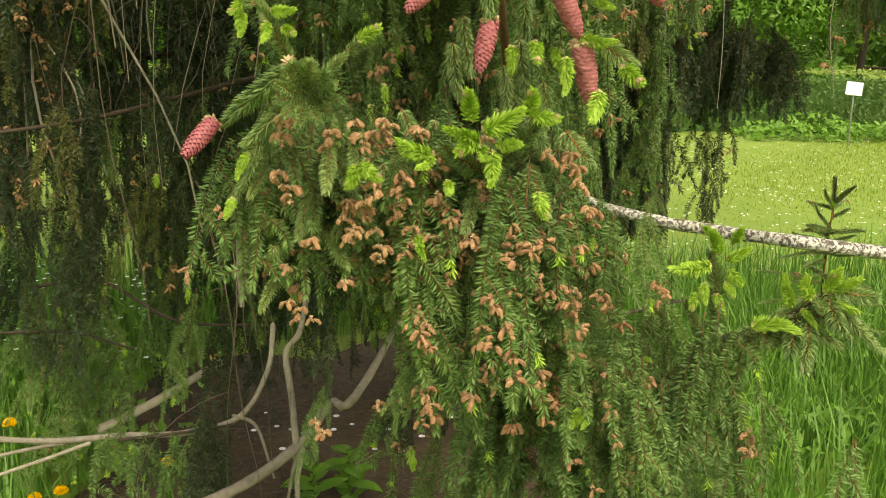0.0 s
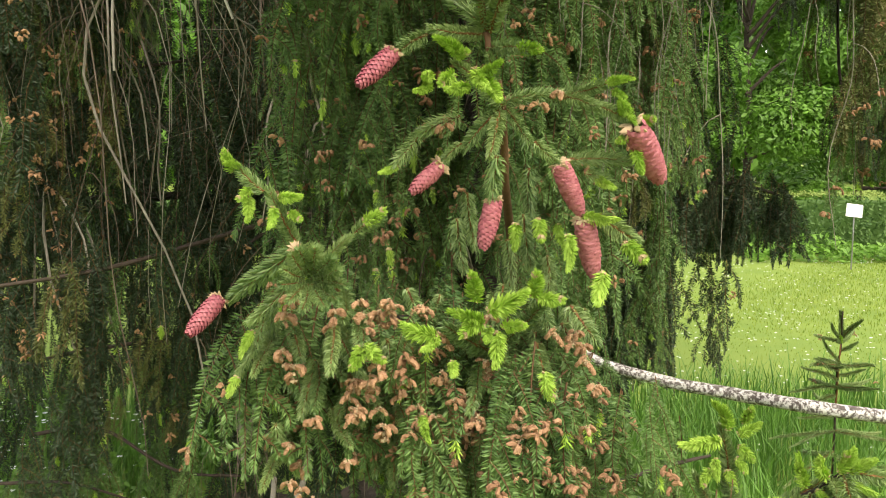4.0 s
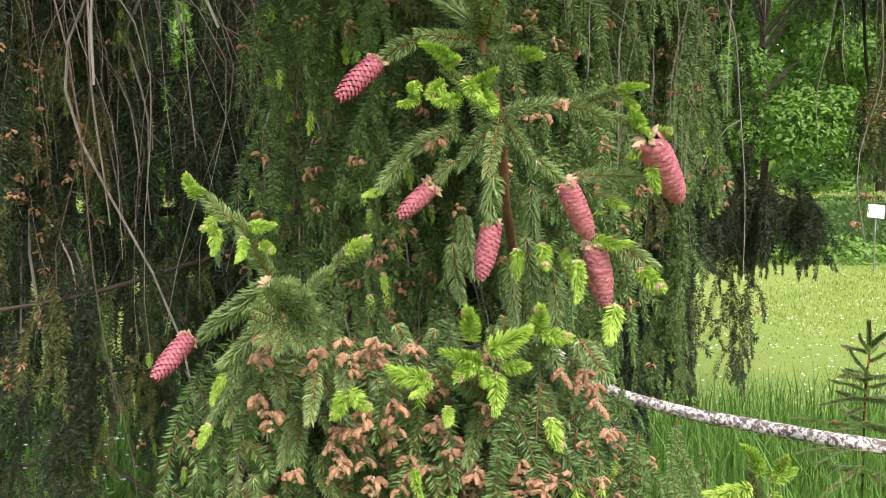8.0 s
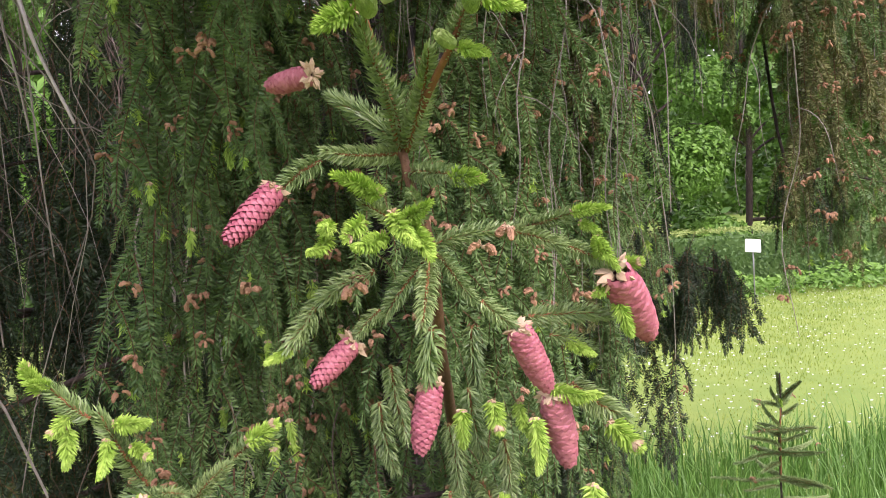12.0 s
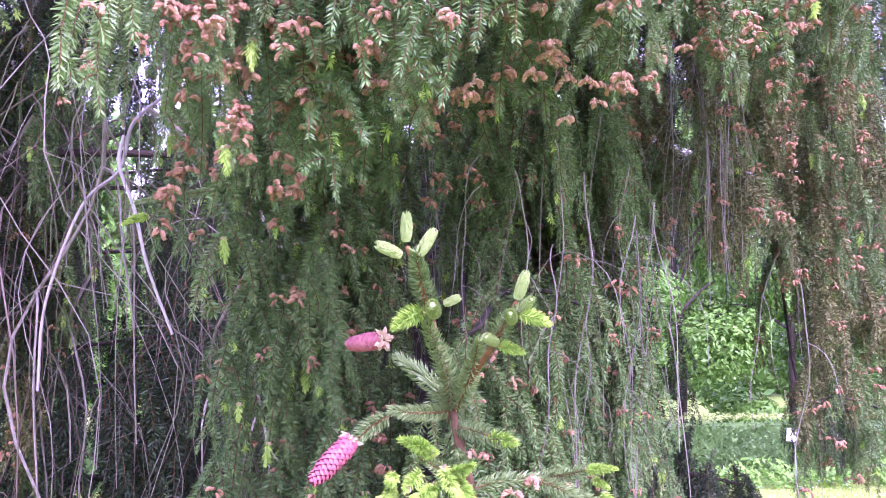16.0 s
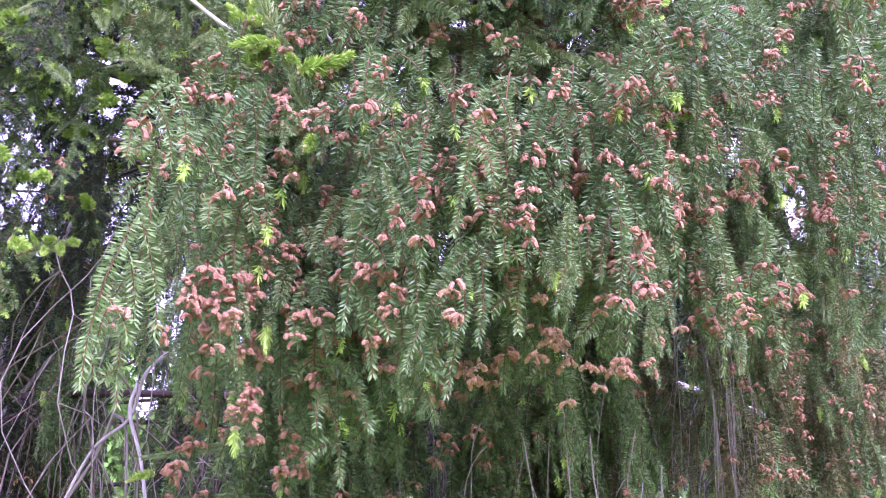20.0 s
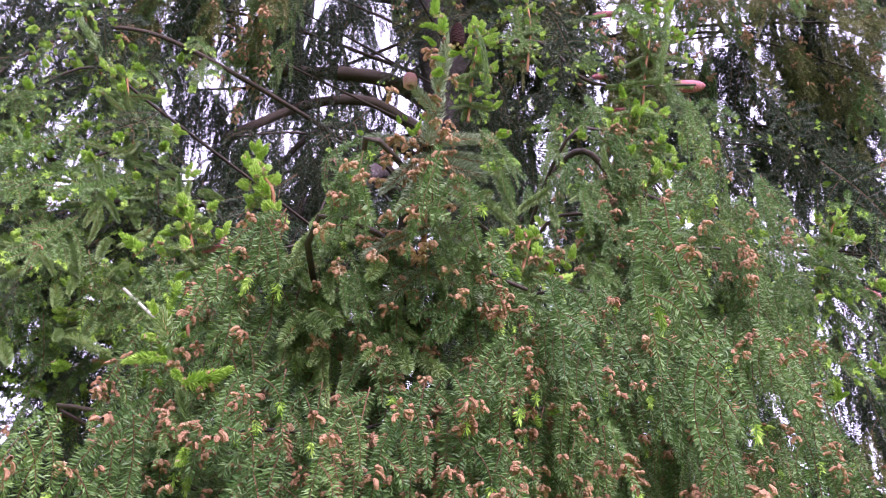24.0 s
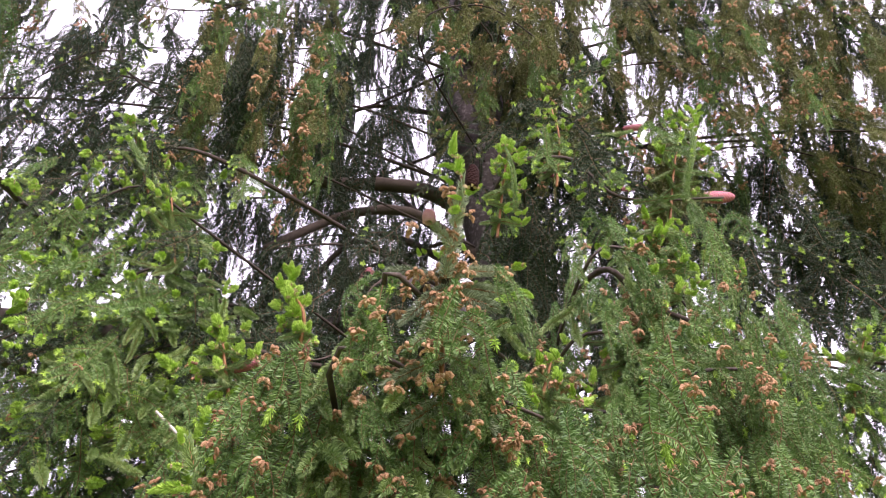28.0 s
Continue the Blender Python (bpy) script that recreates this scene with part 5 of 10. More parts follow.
brush(tier, (0.160, 0.900, 2.902), (0.263, 0.880, 2.916), pale=True)
brush(tier, (0.159, 0.900, 2.878), (0.086, 0.880, 2.803), pale=True)
brush(tier, (0.159, 0.900, 2.867), (0.245, 0.880, 2.836), pale=True)
brush(tier, (0.160, 0.940, 2.772), (0.067, 0.920, 2.712), pale=True)
brush(tier, (0.160, 0.940, 2.772), (0.259, 0.920, 2.725), pale=True)
brush(tier, (0.164, 0.850, 2.921), (0.124, 0.830, 2.967), pale=True)
brush(tier, (0.147, 0.900, 2.832), (0.125, 0.880, 2.752), pale=True)
brush(tier, (0.165, 0.900, 2.845), (0.211, 0.880, 2.758), pale=True)
brush(tier, (0.163, 0.960, 2.701), (0.089, 0.940, 2.645), pale=True)
brush(tier, (0.165, 0.960, 2.701), (0.244, 0.940, 2.655), pale=True)
brush(tier, (0.173, 0.920, 2.895), (0.284, 0.900, 2.876), pale=True)
fresh(tier, (0.160, 0.780, 3.056), (-0.002, -0.012, 0.032), 0.95)
fresh(tier, (0.165, 0.780, 3.030), (-0.021, -0.012, 0.004), 0.68)
fresh(tier, (0.170, 0.760, 2.999), (0.005, -0.012, 0.035), 1.04)
fresh(tier, (0.162, 0.780, 2.993), (-0.014, -0.012, 0.010), 0.58)
fresh(tier, (0.181, 0.780, 2.976), (0.023, -0.012, 0.000), 0.72)
fresh(tier, (0.177, 0.780, 2.963), (-0.014, -0.012, -0.003), 0.52)
fresh(tier, (0.173, 0.800, 2.963), (-0.014, -0.012, -0.025), 0.86)
fresh(tier, (0.263, 0.880, 2.912), (0.027, -0.012, -0.012), 0.89)
fresh(tier, (0.272, 0.880, 2.855), (-0.024, -0.012, -0.023), 0.98)
fresh(tier, (0.272, 0.880, 2.861), (0.021, -0.012, -0.014), 0.78)
fresh(tier, (0.056, 0.880, 2.899), (-0.010, -0.012, -0.006), 0.46)
fresh(tier, (0.113, 0.900, 2.940), (-0.008, -0.012, 0.008), 0.46)
fresh(tier, (0.148, 0.780, 3.108), (0.008, -0.012, -0.002), 0.40)
fresh(tier, (0.184, 0.760, 2.982), (0.013, -0.012, 0.003), 0.50)
fresh(tier, (0.123, 0.880, 2.931), (-0.007, -0.012, -0.002), 0.39)
part('cone', HAIRY_CONE, tier, aim((0.126, 0.830, 2.955), (-0.05, -0.1, 1), 0, 0.6), 'small fluffy pink cone standing upright')
part('cone', BROWN_CONE, tier, aim((0.191, 0.730, 2.943), (0.02, -0.05, 1), 0, 0.95), 'small red-brown cone standing upright')
pollen(tier, (0.157, 0.900, 2.902), 1.1)
pollen(tier, (0.143, 0.900, 2.907), 1.1)
pollen(tier, (0.204, 0.900, 2.915), 1.1)
pollen(tier, (0.084, 0.900, 2.827), 1.1)
pollen(tier, (0.128, 0.900, 2.842), 1.1)
pollen(tier, (0.164, 0.900, 2.850), 1.1)
pollen(tier, (0.098, 0.900, 2.764), 1.1)
pollen(tier, (0.221, 0.900, 2.783), 1.1)
pollen(tier, (0.086, 0.900, 2.691), 1.1)
pollen(tier, (0.249, 0.900, 2.712), 1.1)
pollen(tier, (0.137, 0.900, 2.705), 1.1)
pollen(tier, (0.190, 0.900, 2.669), 1.1)
brush(tierA, (-0.136, 0.960, 2.420), (-0.164, 0.950, 2.493))
brush(tierA, (-0.166, 0.960, 2.498), (-0.191, 0.950, 2.558))
brush(tierA, (-0.193, 0.960, 2.564), (-0.220, 0.950, 2.617))
brush(tierA, (-0.137, 0.960, 2.428), (-0.113, 0.950, 2.409))
brush(tierA, (-0.064, 0.960, 2.393), (-0.050, 0.950, 2.338))
brush(tierA, (0.054, 0.960, 2.449), (0.086, 0.950, 2.392))
brush(tierA, (0.338, 1.200, 2.664), (0.366, 1.200, 2.603))
brush(tierA, (0.643, 1.200, 2.659), (0.694, 1.200, 2.569))
brush(tierA, (-0.038, 0.960, 2.433), (-0.064, 0.950, 2.396))
brush(tierA, (0.005, 0.960, 2.419), (0.046, 0.950, 2.440))
brush(tierA, (0.133, 0.960, 2.410), (0.124, 0.950, 2.352))
brush(tierA, (-0.206, 0.960, 2.425), (-0.156, 0.950, 2.426))
brush(tierA, (0.331, 1.200, 2.695), (0.396, 1.200, 2.678))
brush(tierA, (0.648, 1.200, 2.948), (0.755, 1.200, 2.956))
brush(tierA, (0.535, 1.200, 2.965), (0.635, 1.200, 2.935))
fresh(tierA, (-0.215, 0.930, 2.596), (-0.007, -0.015, 0.016), 0.64)
fresh(tierA, (-0.207, 0.930, 2.562), (-0.022, -0.015, -0.006), 0.76)
fresh(tierA, (-0.200, 0.930, 2.533), (-0.032, -0.015, -0.011), 1.03)
fresh(tierA, (-0.184, 0.920, 2.524), (-0.015, -0.015, -0.005), 0.61)
fresh(tierA, (-0.175, 0.920, 2.508), (0.017, -0.015, -0.015), 0.76)
fresh(tierA, (-0.161, 0.930, 2.495), (0.053, -0.015, 0.002), 1.53)
fresh(tierA, (-0.138, 0.920, 2.402), (0.000, -0.015, -0.034), 1.03)
fresh(tierA, (-0.053, 0.960, 2.349), (0.005, -0.015, -0.029), 0.92)
fresh(tierA, (0.092, 1.020, 2.425), (0.008, -0.015, -0.029), 0.93)
fresh(tierA, (0.308, 1.020, 2.511), (0.026, -0.015, -0.025), 1.09)
fresh(tierA, (0.343, 1.030, 2.514), (0.023, -0.015, -0.002), 0.76)
fresh(tierA, (0.465, 1.240, 2.671), (0.032, -0.015, -0.015), 1.07)
fresh(tierA, (0.812, 1.430, 2.679), (0.026, -0.015, -0.032), 1.22)
fresh(tierA, (-0.391, 1.500, 2.653), (0.035, -0.015, -0.003), 1.06)
fresh(tierA, (-0.052, 1.100, 2.686), (0.002, -0.015, 0.001), 0.42)
fresh(tierA, (-0.074, 1.000, 2.533), (0.010, -0.015, -0.003), 0.51)
fresh(tierA, (0.017, 1.000, 2.827), (-0.008, -0.015, 0.014), 0.61)
fresh(tierA, (0.011, 1.000, 2.800), (-0.014, -0.015, -0.005), 0.59)
fresh(tierA, (0.748, 1.300, 3.113), (0.025, -0.015, -0.021), 1.00)
fresh(tierA, (0.874, 1.400, 3.099), (0.042, -0.015, -0.001), 1.24)
fresh(tierA, (0.844, 1.400, 3.068), (0.027, -0.015, 0.002), 0.86)
fresh(tierA, (0.976, 1.500, 2.986), (0.035, -0.015, -0.005), 1.07)
fresh(tierA, (0.744, 1.400, 2.819), (0.028, -0.015, 0.006), 0.90)
fresh(tierA, (1.000, 1.930, 2.658), (0.011, -0.015, -0.060), 1.74)
fresh(tierA, (-0.012, 1.060, 2.198), (0.009, -0.015, -0.020), 0.74)
fresh(tierA, (0.381, 1.200, 2.731), (0.035, -0.015, 0.004), 1.06)
fresh(tierA, (0.296, 1.100, 2.723), (0.013, -0.015, -0.011), 0.63)
# side branches with bright tips
side = branch([(0.200, 2.600, 2.100), (-0.184, 1.750, 2.152), (-0.220, 1.650, 2.252), (-0.248, 1.600, 2.345), (-0.268, 1.560, 2.470)], 0.005, 0.003, TWIG)
brush(side, (-0.248, 1.600, 2.345), (-0.347, 1.580, 2.381))
brush(side, (-0.244, 1.600, 2.356), (-0.188, 1.580, 2.432))
brush(side, (-0.259, 1.600, 2.366), (-0.276, 1.580, 2.489))
brush(side, (-0.272, 1.600, 2.453), (-0.261, 1.580, 2.489))
brush(side, (-0.226, 1.600, 2.293), (-0.293, 1.580, 2.265))
brush(side, (-0.215, 1.600, 2.261), (-0.154, 1.580, 2.299))
brush(side, (-0.192, 1.600, 2.168), (-0.270, 1.580, 2.204))
brush(side, (-0.192, 1.600, 2.168), (-0.439, 1.580, 2.086))
fresh(side, (-0.271, 1.580, 2.489), (-0.010, -0.020, 0.018), 0.80)
fresh(side, (-0.297, 1.580, 2.499), (0.028, -0.020, 0.003), 0.96)
fresh(side, (-0.347, 1.580, 2.379), (-0.018, -0.020, 0.000), 0.75)
fresh(side, (-0.333, 1.580, 2.390), (-0.016, -0.020, -0.002), 0.71)
fresh(side, (-0.198, 1.580, 2.431), (0.024, -0.020, 0.008), 0.90)
fresh(side, (-0.203, 1.580, 2.420), (-0.003, -0.020, 0.009), 0.61)
fresh(side, (-0.420, 1.580, 2.086), (-0.031, -0.020, -0.005), 1.03)
fresh(side, (-0.323, 1.580, 2.390), (-0.015, -0.020, -0.023), 0.94)
brush(backD, (1.202, 2.400, 2.522), (1.316, 2.380, 2.595))
fresh(backD, (1.289, 2.380, 2.577), (0.033, -0.020, 0.017), 1.17)
fresh(backD, (1.306, 2.380, 2.578), (-0.005, -0.020, -0.040), 1.25)
brush(backD, (1.087, 2.250, 2.196), (1.163, 2.240, 2.200))
cone(backD, (1.163, 2.240, 2.200), (1.161, 2.240, 2.135), 1)
brush(leftB, (-0.734, 1.620, 2.485), (-0.649, 1.600, 2.507))
brush(leftB, (-0.649, 1.600, 2.507), (-0.615, 1.600, 2.513))
fresh(leftB, (-0.688, 1.600, 2.500), (-0.008, -0.020, 0.013), 0.70)
fresh(leftB, (-0.679, 1.600, 2.511), (0.027, -0.020, 0.003), 0.94)
fresh(leftB, (-0.649, 1.600, 2.507), (0.014, -0.020, -0.030), 1.07)
fresh(leftB, (-0.634, 1.600, 2.513), (0.032, -0.020, -0.011), 1.09)
fresh(leftB, (-0.673, 1.600, 2.500), (0.004, -0.020, -0.026), 0.92)
brush(upL, (-0.131, 1.500, 3.048), (-0.259, 1.470, 3.066))
brush(upL, (-0.130, 1.380, 2.934), (-0.132, 1.350, 3.014))
brush(upL, (-0.169, 1.500, 3.046), (-0.215, 1.470, 3.244))
brush(upL, (-0.184, 1.200, 2.514), (-0.237, 1.170, 2.619))
brush(upL, (-0.308, 1.500, 2.839), (-0.339, 1.470, 2.958))
brush(upR, (0.785, 1.600, 3.305), (0.780, 1.570, 3.466))
brush(upR, (0.819, 1.700, 3.375), (0.949, 1.670, 3.477))
brush(upR, (0.664, 1.500, 3.196), (0.588, 1.470, 3.374))
brush(upR, (0.979, 2.000, 4.112), (1.026, 1.970, 4.511))
brush(upR, (0.779, 2.000, 4.095), (0.968, 1.970, 4.084))
brush(upR, (1.068, 2.300, 4.419), (1.203, 2.270, 4.389))
brush(upR, (0.630, 2.200, 4.561), (0.855, 2.170, 4.646))
brush(upR, (0.537, 2.200, 4.429), (0.518, 2.170, 4.778))
brush(upR, (0.376, 1.900, 3.946), (0.353, 1.870, 4.226))
brush(upR, (1.642, 2.600, 3.655), (1.787, 2.570, 3.684))
brush(upL, (-0.859, 2.200, 4.028), (-1.082, 2.170, 4.555))
brush(upL, (-0.700, 2.100, 3.669), (-0.853, 2.070, 4.124))
brush(upL, (-0.775, 2.000, 3.424), (-0.837, 1.970, 3.440))
brush(upR, (1.425, 1.900, 3.317), (1.324, 1.870, 3.368))
brush(upR, (1.316, 1.900, 3.273), (1.363, 1.870, 3.468))
fresh(upL, (-0.193, 1.450, 3.221), (0.027, -0.020, 0.023), 0.96, 2)
fresh(upL, (-0.222, 1.450, 3.282), (0.025, -0.020, 0.025), 1.10, 0)
fresh(upL, (-0.215, 1.450, 3.303), (-0.030, -0.020, 0.018), 1.19, 2)
fresh(upL, (-0.210, 1.450, 3.300), (0.011, -0.020, 0.034), 1.03, 2)
fresh(upL, (-0.212, 1.450, 3.293), (-0.012, -0.020, 0.034), 1.20, 0)
fresh(upL, (-0.219, 1.450, 3.225), (0.037, -0.020, 0.010), 1.15, 2)
fresh(upL, (-0.227, 1.450, 3.264), (-0.032, -0.020, 0.013), 1.17, 2)
fresh(upL, (-0.199, 1.450, 3.214), (0.039, -0.020, 0.006), 1.16, 0)
fresh(upL, (-0.232, 1.450, 3.262), (0.039, -0.020, 0.005), 1.03, 2)
fresh(upL, (-0.229, 1.450, 3.207), (-0.033, -0.020, 0.007), 0.88, 2)
fresh(upL, (-0.212, 1.450, 3.222), (-0.011, -0.020, 0.033), 1.19, 0)
fresh(upL, (-0.278, 1.150, 2.584), (-0.013, -0.020, 0.017), 0.84, 2)
fresh(upL, (-0.243, 1.150, 2.582), (-0.018, -0.020, 0.010), 0.80, 0)
fresh(upL, (-0.262, 1.150, 2.645), (0.028, -0.020, 0.006), 0.69, 2)
fresh(upL, (-0.261, 1.150, 2.629), (-0.004, -0.020, 0.021), 0.95, 2)
fresh(upL, (-0.265, 1.150, 2.663), (0.021, -0.020, 0.015), 0.91, 0)
fresh(upL, (-0.279, 1.150, 2.678), (0.025, -0.020, 0.011), 0.89, 2)
fresh(upL, (-0.281, 1.150, 2.590), (0.007, -0.020, 0.021), 0.78, 2)
fresh(upL, (-0.256, 1.150, 2.659), (0.028, -0.020, 0.006), 0.79, 0)
fresh(upL, (-0.268, 1.150, 2.641), (0.001, -0.020, 0.022), 0.89, 2)
fresh(upL, (-0.290, 1.150, 2.634), (0.017, -0.020, 0.017), 0.90, 2)
fresh(upL, (-0.294, 1.150, 2.668), (-0.008, -0.020, 0.020), 0.74, 0)
fresh(upL, (-0.256, 1.150, 2.641), (-0.013, -0.020, 0.017), 0.71, 2)
fresh(upL, (-0.279, 1.150, 2.611), (-0.004, -0.020, 0.020), 0.68, 2)
fresh(upL, (-0.333, 1.500, 2.936), (-0.029, -0.020, 0.011), 0.88, 2)
fresh(upL, (-0.347, 1.500, 2.962), (0.013, -0.020, 0.029), 1.17, 0)
fresh(upL, (-0.304, 1.500, 2.917), (-0.015, -0.020, 0.028), 0.87, 2)
fresh(upL, (-0.321, 1.500, 2.965), (-0.029, -0.020, 0.012), 0.99, 2)
fresh(upL, (-0.337, 1.500, 2.926), (-0.024, -0.020, 0.020), 1.15, 0)
fresh(upL, (-0.320, 1.500, 2.946), (-0.017, -0.020, 0.027), 1.18, 2)
fresh(upL, (-0.317, 1.500, 2.959), (-0.014, -0.020, 0.028), 1.00, 2)
fresh(upL, (-0.324, 1.500, 2.990), (0.028, -0.020, 0.019), 1.05, 0)
fresh(upL, (-0.366, 1.500, 2.982), (0.021, -0.020, 0.025), 1.02, 2)
fresh(upL, (-0.305, 1.500, 2.914), (-0.029, -0.020, 0.012), 0.84, 2)
fresh(upL, (-0.401, 1.700, 3.255), (0.043, -0.020, 0.008), 0.80, 2)
fresh(upL, (-0.399, 1.700, 3.237), (0.006, -0.020, 0.038), 1.03, 0)
fresh(upL, (-0.372, 1.700, 3.222), (-0.035, -0.020, 0.012), 1.05, 2)
fresh(upL, (-0.405, 1.700, 3.233), (-0.032, -0.020, 0.021), 0.88, 2)
fresh(upL, (-0.386, 1.700, 3.209), (0.034, -0.020, 0.020), 1.10, 0)
fresh(upL, (-0.414, 1.700, 3.209), (0.003, -0.020, 0.038), 1.14, 2)
fresh(upL, (-0.421, 1.700, 3.283), (-0.010, -0.020, 0.039), 1.02, 2)
fresh(upL, (-0.379, 1.700, 3.206), (-0.008, -0.020, 0.038), 0.89, 0)
fresh(upL, (-0.663, 1.900, 3.494), (0.025, -0.020, 0.037), 0.92, 2)
fresh(upL, (-0.594, 1.900, 3.508), (0.045, -0.020, 0.015), 0.84, 0)
fresh(upL, (-0.658, 1.900, 3.434), (-0.041, -0.020, 0.004), 0.93, 2)
fresh(upL, (-0.622, 1.900, 3.444), (0.017, -0.020, 0.041), 0.80, 2)
fresh(upL, (-0.641, 1.900, 3.494), (-0.041, -0.020, 0.016), 1.01, 0)
fresh(upL, (-0.671, 1.900, 3.483), (0.010, -0.020, 0.045), 0.80, 2)
fresh(upL, (-0.622, 1.900, 3.433), (-0.041, -0.020, 0.007), 0.83, 2)
fresh(upL, (-0.651, 1.900, 3.476), (-0.014, -0.020, 0.045), 0.90, 0)
fresh(upL, (-0.603, 1.900, 3.477), (-0.042, -0.020, 0.003), 1.09, 2)
fresh(upL, (-0.644, 1.900, 3.398), (-0.037, -0.020, 0.021), 0.81, 2)
fresh(upL, (-0.872, 2.100, 4.159), (-0.045, -0.020, 0.036), 0.92, 2)
fresh(upL, (-0.892, 2.100, 4.064), (-0.034, -0.020, 0.049), 1.05, 0)
fresh(upL, (-0.832, 2.100, 4.039), (0.031, -0.020, 0.046), 0.91, 2)
fresh(upL, (-0.877, 2.100, 4.117), (0.053, -0.020, 0.020), 1.08, 2)
fresh(upL, (-0.832, 2.100, 4.163), (0.036, -0.020, 0.043), 1.01, 0)
fresh(upL, (-0.862, 2.100, 4.114), (0.034, -0.020, 0.045), 0.92, 2)
fresh(upL, (-0.881, 2.100, 4.041), (-0.049, -0.020, 0.018), 0.99, 2)
fresh(upL, (-0.834, 2.100, 4.027), (0.023, -0.020, 0.051), 0.91, 0)
fresh(upL, (-0.840, 2.100, 4.131), (0.010, -0.020, 0.059), 0.87, 2)
fresh(upL, (-0.796, 2.100, 4.080), (-0.043, -0.020, 0.039), 1.02, 2)
fresh(upL, (-0.923, 2.200, 4.252), (0.049, -0.020, 0.031), 1.05, 2)
fresh(upL, (-1.053, 2.200, 4.462), (-0.028, -0.020, 0.067), 0.96, 0)
fresh(upL, (-0.971, 2.200, 4.249), (-0.052, -0.020, 0.021), 0.94, 2)
fresh(upL, (-1.063, 2.200, 4.287), (-0.048, -0.020, 0.037), 0.83, 2)
fresh(upL, (-1.050, 2.200, 4.453), (0.002, -0.020, 0.070), 1.04, 0)
fresh(upL, (-0.905, 2.200, 4.222), (-0.017, -0.020, 0.065), 1.17, 2)
fresh(upL, (-1.068, 2.200, 4.248), (0.055, -0.020, 0.023), 0.96, 2)
fresh(upL, (-1.053, 2.200, 4.238), (-0.011, -0.020, 0.065), 1.01, 0)
fresh(upL, (-0.966, 2.200, 4.409), (0.059, -0.020, 0.018), 1.04, 2)
fresh(upL, (-0.934, 2.200, 4.303), (-0.042, -0.020, 0.049), 0.96, 2)
fresh(upL, (-0.949, 2.200, 4.252), (-0.006, -0.020, 0.066), 0.86, 0)
fresh(upL, (-1.028, 2.200, 4.442), (-0.056, -0.020, 0.016), 0.90, 2)
fresh(upL, (-1.036, 2.200, 4.528), (0.057, -0.020, 0.025), 1.01, 2)
fresh(upL, (-0.952, 2.200, 4.398), (-0.040, -0.020, 0.054), 0.97, 0)
fresh(upL, (-1.051, 2.200, 4.256), (-0.035, -0.020, 0.055), 1.18, 2)
fresh(upL, (-1.140, 2.200, 4.201), (0.017, -0.020, 0.059), 1.07, 2)
fresh(upL, (-1.236, 2.200, 4.315), (-0.021, -0.020, 0.065), 1.07, 0)
fresh(upL, (-1.206, 2.200, 4.358), (-0.042, -0.020, 0.051), 1.00, 2)
fresh(upL, (-1.155, 2.200, 4.311), (-0.005, -0.020, 0.067), 0.95, 2)
fresh(upL, (-1.077, 2.200, 4.359), (-0.024, -0.020, 0.065), 0.81, 0)
fresh(upL, (-1.168, 2.200, 4.256), (-0.051, -0.020, 0.029), 0.92, 2)
fresh(upL, (-1.112, 2.200, 4.350), (0.002, -0.020, 0.067), 0.91, 2)
fresh(upL, (-1.165, 2.200, 4.248), (-0.041, -0.020, 0.050), 1.14, 0)
fresh(upL, (-1.158, 2.200, 4.276), (-0.043, -0.020, 0.048), 1.19, 2)
fresh(upL, (-1.219, 2.200, 4.350), (-0.021, -0.020, 0.067), 0.99, 2)
fresh(upL, (-0.802, 1.950, 3.399), (-0.034, -0.020, 0.029), 1.19, 2)
fresh(upL, (-0.668, 1.950, 3.333), (0.033, -0.020, 0.029), 0.86, 0)
fresh(upL, (-0.774, 1.950, 3.451), (-0.039, -0.020, 0.018), 0.87, 2)
fresh(upL, (-0.735, 1.950, 3.418), (-0.039, -0.020, 0.022), 1.14, 2)
fresh(upL, (-0.746, 1.950, 3.335), (0.045, -0.020, 0.015), 0.94, 0)
fresh(upL, (-0.782, 1.950, 3.465), (-0.026, -0.020, 0.040), 1.20, 2)
fresh(upL, (-0.723, 1.950, 3.423), (0.046, -0.020, 0.013), 0.82, 2)
fresh(upL, (-0.745, 1.950, 3.370), (-0.040, -0.020, 0.013), 1.07, 0)
fresh(upL, (-0.813, 1.950, 3.356), (0.030, -0.020, 0.031), 1.01, 2)
fresh(upL, (-0.732, 1.950, 3.402), (0.008, -0.020, 0.044), 1.11, 2)
fresh(upL, (-0.745, 1.950, 3.468), (0.038, -0.020, 0.025), 0.95, 0)
fresh(upL, (-0.735, 1.800, 2.997), (0.008, -0.020, 0.036), 1.13, 2)
fresh(upL, (-0.843, 1.800, 2.972), (0.003, -0.020, 0.036), 0.88, 0)
fresh(upL, (-0.695, 1.800, 2.966), (-0.032, -0.020, 0.014), 0.96, 2)
fresh(upL, (-0.769, 1.800, 2.975), (0.022, -0.020, 0.029), 1.07, 2)
fresh(upL, (-0.840, 1.800, 2.962), (-0.033, -0.020, 0.005), 1.18, 0)
fresh(upL, (-0.819, 1.800, 2.962), (-0.031, -0.020, 0.015), 1.15, 2)
fresh(upL, (-0.732, 1.800, 2.990), (-0.024, -0.020, 0.028), 1.00, 2)
fresh(upL, (-0.688, 1.800, 2.948), (-0.034, -0.020, 0.011), 0.97, 0)
fresh(upL, (-0.743, 1.800, 2.979), (-0.002, -0.020, 0.037), 1.11, 2)
